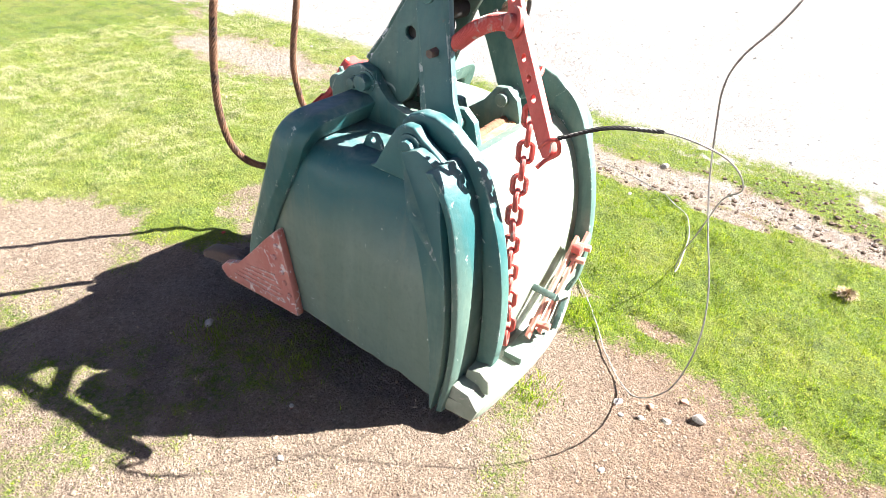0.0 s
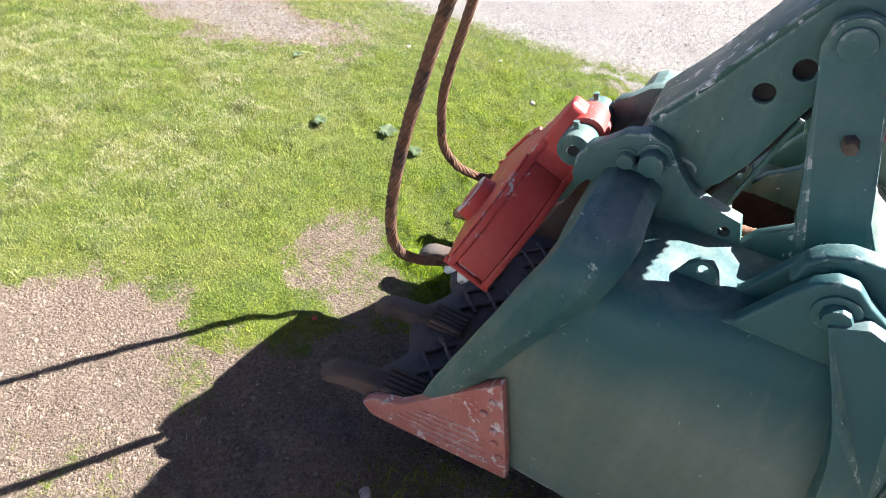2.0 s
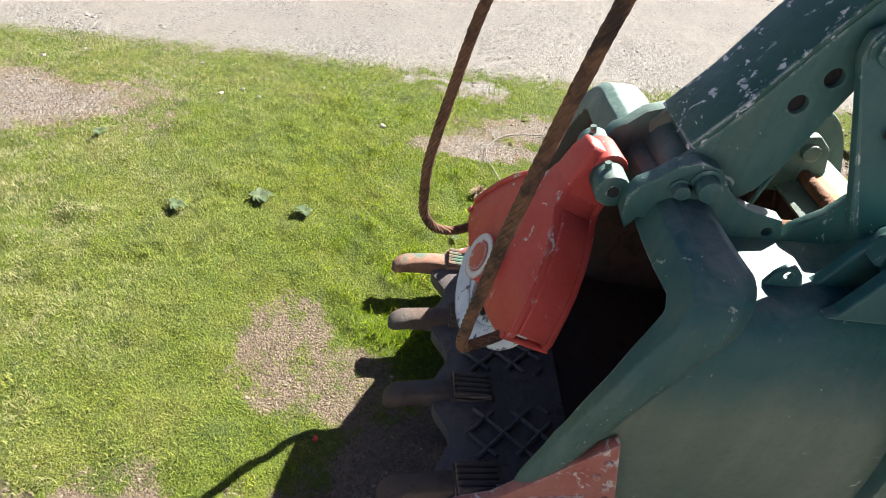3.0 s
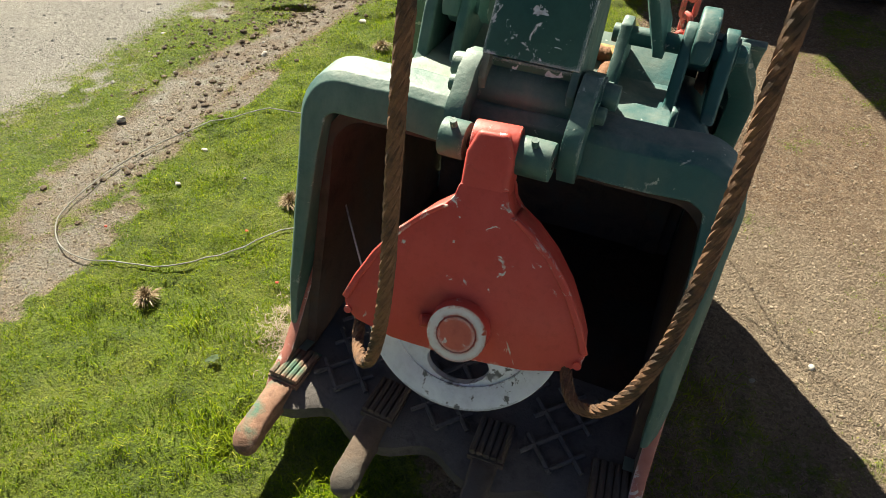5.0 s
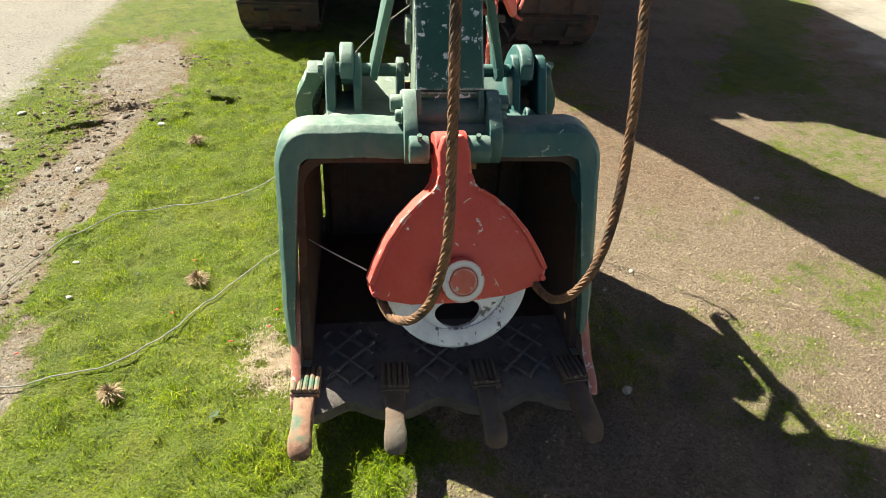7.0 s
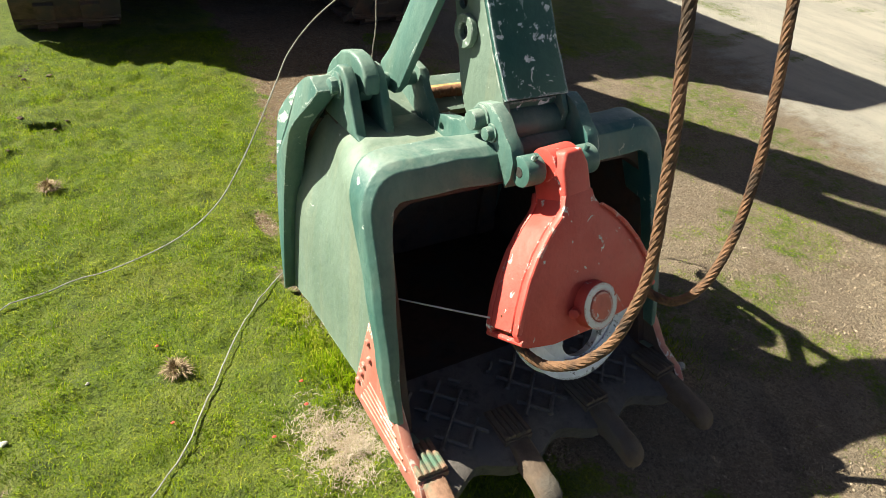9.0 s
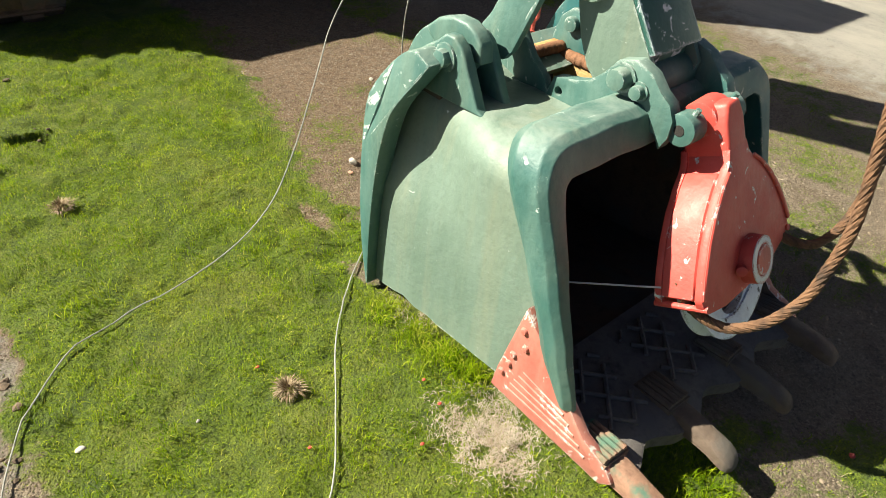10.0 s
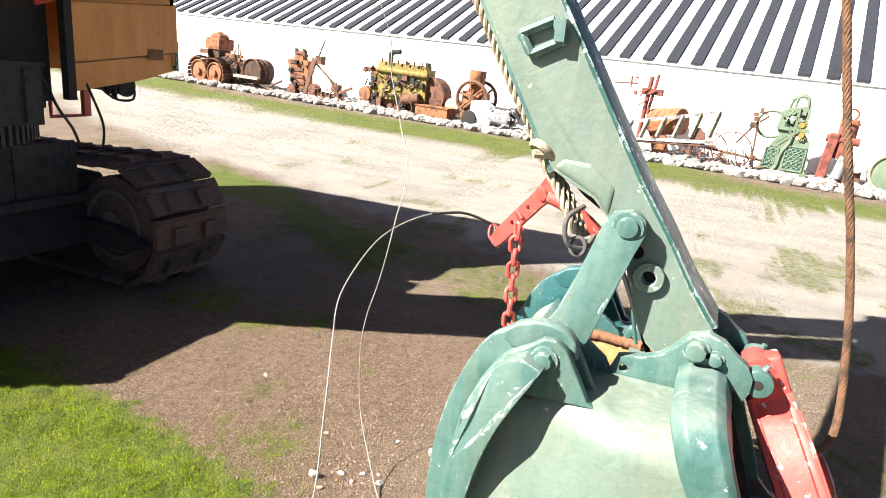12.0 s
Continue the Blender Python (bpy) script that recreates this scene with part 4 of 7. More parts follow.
for k in range(3):
    o = Vector((0.02 - 0.018 * k, 0.012 * k, 0.006 * k))
    pts = [Vector(p) + o for p in ((-0.05, 0.24, 1.20), (-0.04, 0.30, 1.30), (-0.02, 0.36, 1.38), (-0.02, 0.43, 1.50), (-0.02, 0.53, 1.66), (-0.02, 0.64, 1.85), (-0.02, 0.90, 2.28), (-0.02, 1.4, 3.1))]
    part("rope_strand", strands(spline(pts, 6), 0.016, 3, 0.10, 6), HEMP, lash, "", True)
part("knot", tube(spline([(-0.07, 0.36, 1.43), (-0.10, 0.40, 1.47), (-0.03, 0.44, 1.46), (0.02, 0.40, 1.42), (-0.06, 0.37, 1.44), (-0.10, 0.42, 1.44)], 6), 0.014, 8), HEMP, lash, "pale knot", True)
shackle = thing("steel_shackle", (0, 0, 0), "dull grey shackle hanging at the stick", "shackle")
part("bow", tube(spline([(-0.06, 0.25, 1.30), (-0.10, 0.29, 1.26), (-0.11, 0.28, 1.19), (-0.07, 0.235, 1.17), (-0.04, 0.21, 1.21)], 6), 0.008, 8), GREY_STEEL, shackle, "", True)
part("ring", tube([(-0.08, 0.25 + 0.024 * math.cos(a), 1.175 + 0.028 * math.sin(a)) for a in np.linspace(0, math.tau, 20)[:-1]], 0.007, 8, closed=True), GREY_STEEL, shackle, "", True)
for dz in (0.0, 0.05):
    part("cable_loop", tube(spline([(0.08, 0.22, 1.28 + dz), (0.10, 0.30, 1.33 + dz), (0.12, 0.34, 1.40 + dz), (0.08, 0.32, 1.46 + dz), (0.05, 0.25, 1.40 + dz)], 6), 0.011, 8), DARK, shackle, "", True)

# ---- hoist block ----
WORN_RING = paint("worn_white_over_red", (0.62, 0.64, 0.66), (0.62, 0.64, 0.66), (0.44, 0.09, 0.05), 1.6, 0.5, faded=(0.66, 0.66, 0.68))
WORN_CAP = paint("chipped_red_over_white", (0.42, 0.085, 0.06), (0.46, 0.13, 0.09), (0.62, 0.62, 0.63), 1.5, 0.55)
block = thing("hoist_block", Matrix.Translation((0.008, -0.317, 0.885)) @ Matrix.Rotation(radians(6), 4, "Z") @ Matrix.Rotation(radians(-25.5), 4, "X"), "orange-red pulley block with a white sheave hanging in the bucket mouth", "pulley block")
HB = -0.385
FAN = [(-0.262, HB - 0.02), (-0.268, HB + 0.005), (-0.245, HB + 0.06), (-0.21, HB + 0.125), (-0.165, HB + 0.185), (-0.115, HB + 0.232), (-0.075, HB + 0.260), (-0.058, HB + 0.280), (-0.050, HB + 0.31)]
FANR = [(-x, z) for x, z in FAN[::-1]]
LOW = [(0.235, HB - 0.042), (0.15, HB - 0.064), (0.0, HB - 0.074), (-0.15, HB - 0.064), (-0.235, HB - 0.042)]
for y0, y1 in ((-0.072, -0.050), (0.035, 0.055)):
    part("cheek_plate", slab(FAN + FANR + LOW, y0, y1, "y", 0.006, 2), RED, block, "", True, 40)
rim_o = [(x, z) for x, z in FAN[1:7]]
for sgn in (-1, 1):
    o = [(sgn * x, z) for x, z in rim_o]
    i_ = [(sgn * (x + 0.022), z - 0.006) for x, z in rim_o]
    part("rim_plate", slab(o + i_[::-1], -0.05, 0.036, "y", 0.004, 1), RED, block, "", True, 40)
    part("rim_flange", slab([(sgn * x * 1.015, z + 0.004) for x, z in rim_o] + [(sgn * (x + 0.012), z) for x, z in rim_o[::-1]], -0.079, -0.071, "y", 0.003, 1), RED, block, "", True, 40)
part("neck", slab([(-0.05, HB + 0.26), (0.05, HB + 0.26), (0.048, -0.01), (0.03, 0.035), (-0.03, 0.035), (-0.048, -0.01)], -0.0712, 0.045, "y", 0.012, 3), RED, block, "", True, 40)
part("shoulder", slab([(-0.108, HB + 0.222), (0.108, HB + 0.222), (0.06, HB + 0.268), (0.048, HB + 0.30), (-0.048, HB + 0.30), (-0.06, HB + 0.268)], -0.052, 0.038, "y", 0.006, 2), RED, block, "", True, 40)
part("neck_eye", rod((-0.049, 0, 0.0), (0.049, 0, 0.0), 0.047, n=28, bev=0.006), RED, block, "", True, 40)


def sheave_bm():
    bm = bmesh.new()
    prof = [(0.222, -0.028), (0.222, -0.020), (0.196, -0.004), (0.196, 0.004), (0.222, 0.020), (0.222, 0.028), (0.190, 0.026), (0.168, 0.016), (0.168, -0.016), (0.190, -0.026)]
    n = 64
    rings = [[bm.verts.new((r * math.cos(a * math.tau / n), y, r * math.sin(a * math.tau / n))) for r, y in prof] for a in range(n)]
    for a in range(n):
        A, B = rings[a], rings[(a + 1) % n]
        for k in range(len(prof)):
            bm.faces.new((A[k], A[(k + 1) % len(prof)], B[(k + 1) % len(prof)], B[k]))
    return bm


sheave = part("sheave", sheave_bm(), WHITE, block, "chipped white painted grooved wheel", True, 40)
sheave.location = (0, -0.008, HB)
web = bmesh.new()
ann = [(0.174 * math.cos(a * math.tau / 48), 0.174 * math.sin(a * math.tau / 48)) for a in range(48)]
oval = []
for c in (270, 30, 150):
    lp = []
    for k in range(24):
        a = k * math.tau / 24
        ang = radians(c) + 0.60 * math.cos(a)
        rr = 0.121 + 0.044 * math.sin(a)
        lp.append((rr * math.cos(ang), rr * math.sin(ang)))
    oval.append(lp)
es = []
for lp in [ann] + oval:
    vs = [web.verts.new((u, -0.011, v)) for u, v in lp]
    es += [web.edges.new((vs[i], vs[(i + 1) % len(vs)])) for i in range(len(vs))]
bmesh.ops.triangle_fill(web, use_beauty=True, use_dissolve=False, edges=es)
ex = bmesh.ops.extrude_face_region(web, geom=web.faces[:])
bmesh.ops.translate(web, vec=(0, 0.022, 0), verts=[v for v in ex["geom"] if isinstance(v, bmesh.types.BMVert)])
part("web", web, WHITE, sheave, "", False)
part("axle_boss", rod((0, -0.07, HB), (0, -0.105, HB), 0.067, 0.064, 32, 0.004), RED, block, "", True, 40)
part("axle_ring", slab([(0.064 * math.cos(a * math.tau / 32), HB + 0.064 * math.sin(a * math.tau / 32)) for a in range(32)], -0.1085, -0.105, "y", 0.001, 1, holes=[(0, HB, 0.043)]), WORN_RING, block, "worn white ring", True, 40)
part("axle_cap", rod((0, -0.10, HB), (0, -0.112, HB), 0.041, 0.040, 28, 0.003), WORN_CAP, block, "", True, 40)
part("grease_plug", rod((-0.062, -0.075, HB + 0.0), (-0.085, -0.088, HB + 0.002), 0.014, n=10, bev=0.002), RED, block, "", True)
part("rim_bolt", rod((-0.255, -0.078, HB - 0.02), (-0.255, 0.06, HB - 0.02), 0.009, n=10), RED, block, "", True)
part("rim_bolt", rod((0.255, -0.078, HB - 0.02), (0.255, 0.06, HB - 0.02), 0.009, n=10), RED, block, "", True)

# ---- hoist rope: one line that runs round the sheave ----
hoist = thing("hoist_rope", (0, 0, 0), "rusty brown laid wire rope looped through the pulley block", "wire rope")
LEFT = [(-0.03, 0.42, 5.7), (-0.035, -0.15, 3.2), (-0.038, -0.50, 1.80), (-0.04, -0.63, 1.30), (-0.04, -0.67, 1.15), (-0.04, -0.70, 1.0), (-0.04, -0.72, 0.90), (-0.046, -0.735, 0.80), (-0.063, -0.735, 0.70), (-0.082, -0.73, 0.63), (-0.11, -0.707, 0.57), (-0.14, -0.678, 0.53), (-0.18, -0.62, 0.50), (-0.208, -0.545, 0.52), (-0.217, -0.49, 0.575)]
RIGHT = [(0.232, -0.445, 0.575), (0.265, -0.53, 0.53), (0.30, -0.60, 0.525), (0.34, -0.63, 0.56), (0.37, -0.64, 0.61), (0.39, -0.641, 0.66), (0.408, -0.637, 0.73), (0.42, -0.629, 0.80), (0.427, -0.616, 0.90), (0.43, -0.599, 1.0), (0.429, -0.568, 1.15), (0.425, -0.533, 1.30), (0.42, -0.415, 1.78), (0.41, -0.10, 3.2), (0.36, 0.42, 5.7)]
for fall in (LEFT, RIGHT):
    for c in range(6):
        part("strand", strands(spline(fall, 8), 0.0140, 6, 0.115, 6, only=c), ROPE, hoist, "", True)

# ---- trip lever, spring and chain ----
lever = thing("trip_lever", (0, 0, 0), "red painted drilled trip lever with a coil spring", "lever")
top_, bolt_, low_ = Vector((0.126, 0.335, 1.45)), Vector((0.236, 0.446, 1.266)), Vector((0.385, 0.656, 1.02))
face = Vector((0.86, -0.5, 0.1))
for p, q, cuts in ((bolt_, low_, (0.10, 0.16, 0.215)), (bolt_, top_, (0.07,))):
    ax = (q - p).normalized()
    nrm = face.cross(ax).cross(ax).normalized() * -1
    L_ = (q - p).length
    prof = [(-0.034, -0.020), (-0.034, 0.020), (-0.012, 0.034), (0.012, 0.034), (0.05, 0.031), (L_ - 0.03, 0.030), (L_ + 0.012, 0.022), (L_ + 0.02, 0.0), (L_ + 0.012, -0.022), (L_ - 0.03, -0.030), (0.05, -0.031), (0.012, -0.034), (-0.012, -0.034)]
    bm = slab(prof, -0.009, 0.009, "z", 0.003, 1, holes=[(u, 0, 0.011) for u in cuts])
    fr = Matrix((ax, ax.cross(nrm), nrm)).transposed().to_4x4()
    fr.translation = p if q is low_ else p + nrm * 0.001
    bm.transform(fr)
    part("lever_bar", bm, CHAIN_RED, lever, "", True, 40)
part("pivot_bolt", rod(bolt_ - nrm * 0.02, bolt_ + nrm * 0.035, 0.026, 0.022, 14, 0.004), CHAIN_RED, lever, "", True, 40)
part("pivot_washer", rod(bolt_ + nrm * 0.008, bolt_ + nrm * 0.018, 0.042, n=20), CHAIN_RED, lever, "", True, 40)
sp = [Vector(p) for p in ((0.182, 0.222, 1.155), (0.172, 0.275, 1.203), (0.185, 0.345, 1.24), (0.218, 0.418, 1.258))]
coil = bmesh.new()
line = spline(sp, 30)
helix = []
for i, p in enumerate(line):
    t = (line[min(i + 1, len(line) - 1)] - line[max(i - 1, 0)]).normalized()
    u = t.cross(Vector((1, 0, 0))).normalized()
    w = t.cross(u)
    for k in range(8):
        a = (i * 8 + k) * math.tau / 18
        helix.append(p + t * (k * 0.00035) + 0.021 * (math.cos(a) * u + math.sin(a) * w))
tube(helix, 0.0042, 5, coil)
part("spring", coil, CHAIN_RED, lever, "", True)
part("spring_core", tube(spline(sp, 8), 0.017, 10), CHAIN_RED, lever, "", True)
part("spring_tail", rod((0.178, 0.198, 1.135), (0.182, 0.228, 1.16), 0.019, n=12), CHAIN_RED, lever, "", True)
chain = thing("trip_chain", (0, 0, 0), "heavy red painted link chain hanging from the trip lever", "chain")


def link_bm():
    pts = []
    for k in range(24):
        a = k * math.tau / 24
        pts.append((0.0155 * math.cos(a), 0, 0.0155 * math.sin(a) + (0.016 if math.sin(a) >= 0 else -0.016)))
    return tube(pts, 0.0068, 8, closed=True)


link_me = None
c_top, c_low = Vector((0.272, 0.533, 1.125)), Vector((0.288, 0.558, 0.25))
N_LINK = 17
for k in range(N_LINK):
    u = (k + 0.5) / N_LINK
    p = c_top.lerp(c_low, u) + Vector((0.010 * math.sin(u * 5), 0.008 * math.sin(u * 7 + 1), 0))
    if link_me is None:
        first = part("link", link_bm(), CHAIN_RED, chain, "", True)
        link_me = first.data
        ob = first
    else:
        ob = new("link", link_me)
        ob.parent = chain
    ob.matrix_local = Matrix.Translation(p) @ Matrix.Rotation(radians(90 * (k % 2) + 25 + random.uniform(-14, 14)), 4, "Z") @ Matrix.Rotation(radians(random.uniform(-5, 5)), 4, "X")
    ob.scale = (1.25, 1.25, 1.0)
part("shackle", tube(spline([(0.25, 0.523, 1.155), (0.265, 0.548, 1.175), (0.295, 0.553, 1.155), (0.29, 0.538, 1.11), (0.26, 0.518, 1.115)], 5), 0.007, 6), CHAIN_RED, chain, "", True)

# ---- thin trip wire, spliced to the lever and looped over the lawn ----
wire = thing("trip_wire", (0, 0, 0), "thin grey steel wire looped across the lawn", "wire")
WIRE = [(0.412, 0.672, 1.03), (0.42, 0.69, 1.075), (0.36, 0.79, 1.113), (0.277, 0.895, 1.108), (0.17, 0.997, 1.056), (0.06, 1.05, 0.98), (-0.117, 1.06, 0.85), (-0.256, 1.0, 0.74), (-0.325, 0.968, 0.633), (-0.40, 0.935, 0.51),
        (-0.50, 0.89, 0.36), (-0.62, 0.86, 0.20), (-0.78, 0.84, 0.09), (-1.0, 0.81, 0.035), (-1.30, 0.75, 0.02), (-1.52, 0.60, 0.02), (-1.66, 0.36, 0.02), (-1.725, 0.10, 0.02), (-1.72, -0.13, 0.02), (-1.66, -0.28, 0.02), (-1.5, -0.365, 0.02),
        (-1.23, -0.32, 0.02), (-1.02, -0.16, 0.02), (-0.86, 0.07, 0.02), (-0.71, 0.30, 0.02), (-0.50, 0.52, 0.02), (-0.35, 0.64, 0.015), (-0.17, 0.78, 0.01), (-0.04, 0.90, 0.02), (0.055, 0.99, 0.08), (0.125, 1.08, 0.23), (0.155, 1.115, 0.40),
        (0.158, 1.115, 0.55), (0.15, 1.09, 0.68), (0.14, 1.05, 0.80), (0.115, 1.005, 0.94), (0.13, 0.98, 1.10), (0.19, 0.98, 1.22), (0.25, 1.01, 1.31), (0.33, 1.085, 1.43), (0.37, 1.16, 1.62), (0.36, 1.22, 1.88), (0.2, 1.6, 2.6), (0.1, 2.4, 3.4)]
line = [Vector((p.x, p.y, max(p.z, float(height(np.array(p.x), np.array(p.y))) + 0.012))) for p in spline(WIRE, 6)]
part("line", tube(line, 0.0025, 6), WIRE_MAT, wire, "", True)
part("splice", strands(spline(WIRE[1:4], 8), 0.0058, 4, 0.05, 6), DARK, wire, "dark taped splice", True)
part("hook", tube(spline([(0.405, 0.64, 1.03), (0.425, 0.665, 1.06), (0.42, 0.69, 1.07), (0.40, 0.69, 1.03), (0.40, 0.66, 1.0), (0.425, 0.65, 0.985)], 5), 0.006, 6), CHAIN_RED, wire, "", True)
stray = thing("bent_wire", (0, 0, 0), "short pale bent wire inside the bucket", "wire")
part("line", tube(spline([(-0.445, -0.20, 0.495), (-0.383, -0.283, 0.510), (-0.31, -0.38, 0.532), (-0.243, -0.468, 0.552)], 6), 0.0026, 5), BRIGHT_WIRE, stray, "", True)


# ---- tracked rope shovel behind the bucket ----
crawler = thing("rope_shovel", (0, 0, 0), "old tracked rope shovel with orange house in deep shade", "excavator")


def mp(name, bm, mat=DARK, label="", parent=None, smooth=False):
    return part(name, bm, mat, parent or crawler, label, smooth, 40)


def shoe_bm(w):
    bm = box(-w / 2, w / 2, -0.098, 0.098, -0.02, 0.02, 0.008, 1)
    for u in (-0.30, 0.12):
        box(w * u, w * (u + 0.18), -0.085, 0.03, 0.018, 0.05, 0.008, 1, bm)
    box(-w / 2 + 0.02, w / 2 - 0.02, 0.055, 0.08, 0.018, 0.034, 0.004, 1, bm)
    return bm


for x0, x1, y_front in ((-1.22, -0.58, 3.42), (1.04, 1.70, 3.16)):
    r, yr = 0.40, 6.5
    yf = y_front + r + 0.04
    cx, w = (x0 + x1) / 2, x1 - x0
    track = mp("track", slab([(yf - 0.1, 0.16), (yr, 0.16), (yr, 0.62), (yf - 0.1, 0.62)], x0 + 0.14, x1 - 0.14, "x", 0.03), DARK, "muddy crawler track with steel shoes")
    loop = []
    straight, arc = yr - yf, math.pi * r
    total = 2 * straight + 2 * arc
    n = int(total / 0.205)
    me = None
    for k in range(n):
        s = total * k / n
        if s < straight:
            p, ang = (yf + s, 0.43 + r + 0.02 - 0.05 * math.sin(math.pi * s / straight)), 0
        elif s < straight + arc:
            a = (s - straight) / r
            p, ang = (yr + (r + 0.02) * math.sin(a), 0.43 + (r + 0.02) * math.cos(a)), -a
        elif s < 2 * straight + arc:
            p, ang = (yr - (s - straight - arc), 0.43 - r + 0.0), -math.pi
        else:
            a = (s - 2 * straight - arc) / r
            p, ang = (yf - (r + 0.02) * math.sin(a), 0.43 - (r + 0.02) * math.cos(a)), -math.pi - a
        if me is None:
            ob = part("track_shoe", shoe_bm(w), TRACK, track)
            me = ob.data
        else:
            ob = new("track_shoe", me)
            ob.parent = track
        ob.matrix_local = Matrix.Translation((cx, p[0], max(p[1], 0.045))) @ Matrix.Rotation(ang, 4, "X")
    for yy in (yf, yr):
        wheel = mp("idler_wheel", rod((x0 + 0.06, yy, 0.43), (x1 - 0.06, yy, 0.43), 0.34, n=32, bev=0.02), TRACK, "rusty idler wheel", None, True)
        for xs in (x0 + 0.05, x1 - 0.05):
            part("rim", tube([(xs, yy + 0.23 * math.cos(a), 0.43 + 0.23 * math.sin(a)) for a in np.linspace(0, math.tau, 33)[:-1]], 0.022, 8, closed=True), DUSTY, wheel, "", True)
            part("hub", rod((xs - 0.03, yy, 0.43), (xs + 0.03, yy, 0.43), 0.10, n=20, bev=0.01), DUSTY, wheel, "", True)
    for k in range(5):
        mp("roller", rod((x0 + 0.12, yf + 0.55 + 0.42 * k, 0.16), (x1 - 0.12, yf + 0.55 + 0.42 * k, 0.16), 0.11, n=18), DARK, "", None, True)
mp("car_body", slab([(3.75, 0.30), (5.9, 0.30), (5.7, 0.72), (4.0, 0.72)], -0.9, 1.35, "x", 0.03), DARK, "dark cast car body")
plate = mp("front_plate", box(0.40, 1.08, 3.92, 3.97, 0.62, 0.965, 0.01), DIM_STEEL, "dusty grey front plate")
# A dark disc stands in for the shade inside the hole.
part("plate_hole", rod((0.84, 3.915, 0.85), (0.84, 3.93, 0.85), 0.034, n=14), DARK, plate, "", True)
part("hole_rim", tube([(0.84 + 0.04 * math.cos(a), 3.918, 0.85 + 0.04 * math.sin(a)) for a in np.linspace(0, math.tau, 17)[:-1]], 0.006, 6, closed=True), DIM_STEEL, plate, "", True)
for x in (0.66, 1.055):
    part("edge_strip", box(x - 0.02, x + 0.02, 3.905, 3.93, 0.63, 0.96, 0.005), DIM_STEEL, plate)
mp("sill", box(0.30, 1.20, 3.86, 3.98, 0.56, 0.62, 0.012), DIM_STEEL)
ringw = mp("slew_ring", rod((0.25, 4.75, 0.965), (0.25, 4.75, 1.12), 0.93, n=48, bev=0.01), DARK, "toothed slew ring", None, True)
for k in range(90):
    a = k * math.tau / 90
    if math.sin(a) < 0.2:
        part("tooth", box(-0.02, 0.02, -0.016, 0.016, 0.0, 0.135, 0.003, 1), DIM_STEEL, ringw).matrix_local = Matrix.Translation((0.25 + 0.94 * math.cos(a), 4.75 + 0.94 * math.sin(a), 0.975)) @ Matrix.Rotation(a, 4, "Z")
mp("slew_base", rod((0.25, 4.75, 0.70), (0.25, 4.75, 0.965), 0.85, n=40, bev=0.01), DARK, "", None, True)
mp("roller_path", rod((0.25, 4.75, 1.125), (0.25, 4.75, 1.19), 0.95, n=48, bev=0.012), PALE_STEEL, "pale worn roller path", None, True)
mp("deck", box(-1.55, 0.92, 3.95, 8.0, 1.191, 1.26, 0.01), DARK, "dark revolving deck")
mp("left_house", box(-1.5, 0.15, 4.06, 7.9, 1.24, 1.95, 0.03), YELLOW, "low orange engine housing")
cab = mp("cab", box(0.62, 1.86, 4.35, 7.9, 1.42, 3.70, 0.03), YELLOW, "tall orange cab")
mp("cab_floor_front", slab([(0.97, 1.30), (1.55, 1.385), (1.86, 1.46), (1.86, 1.66), (0.97, 1.50)], 3.80, 3.84, "y", 0.006), YELLOW, "")
front = mp("cab_front", slab([(0.97, 1.49), (1.88, 1.60), (1.88, 1.93), (0.97, 1.86)], 3.775, 3.80, "y", 0.004), YELLOW, "orange front panel with a brown plate")
part("panel_seam", rod((0.985, 3.7735, 1.487), (1.86, 3.7735, 1.592), 0.004, n=6), RUST, front, "rusty seam under the panel")
part("name_plate", box(1.60, 1.735, 3.768, 3.776, 1.535, 1.61, 0.003), RUST, front, "small brown plate")
mp("cab_upper", slab([(0.97, 1.86), (1.88, 1.93), (1.88, 3.70), (0.97, 3.70)], 3.80, 3.84, "y", 0.004), YELLOW)
mp("cab_side", box(1.84, 1.88, 3.80, 4.4, 1.50, 3.70, 0.01), YELLOW)
mp("corner_post", box(1.881, 1.905, 3.79, 3.85, 1.46, 1.68, 0.006), GREEN_DARK)
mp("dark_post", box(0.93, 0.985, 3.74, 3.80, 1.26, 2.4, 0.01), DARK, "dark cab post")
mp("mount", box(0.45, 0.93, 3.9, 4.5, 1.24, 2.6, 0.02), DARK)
case = mp("gear_case", box(0.30, 0.72, 3.70, 3.80, 1.12, 1.47, 0.03), DIM_STEEL, "grey gear case")
part("case_rib", box(0.60, 0.64, 3.675, 3.71, 1.14, 1.45, 0.008), DIM_STEEL, case)
part("case_lid", box(0.28, 0.74, 3.68, 3.82, 1.465, 1.49, 0.008), DIM_STEEL, case)
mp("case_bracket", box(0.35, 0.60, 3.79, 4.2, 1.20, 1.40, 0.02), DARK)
for k in range(10):
    mp("drum_rib", rod((0.30 + 0.0, 3.95, 1.62 + 0.036 * k), (0.60, 3.95, 1.62 + 0.036 * k), 0.02, n=6), DARK, "", None, True)
mp("red_lamp", rod((0.70, 3.72, 1.90), (0.80, 3.66, 1.93), 0.10, 0.08, 16, 0.02), RED, "faded red housing", None, True)
mp("amber_lamp", rod((0.90, 3.70, 1.93), (1.0, 3.64, 1.96), 0.075, 0.06, 16, 0.02), YELLOW, "", None, True)
mp("step_bar", tube([(1.33, 4.1, 1.40), (1.335, 4.1, 1.115), (1.06, 4.1, 1.115), (1.06, 4.1, 1.22)], 0.014, 8), CHAIN_RED, "red step frame", None, True)
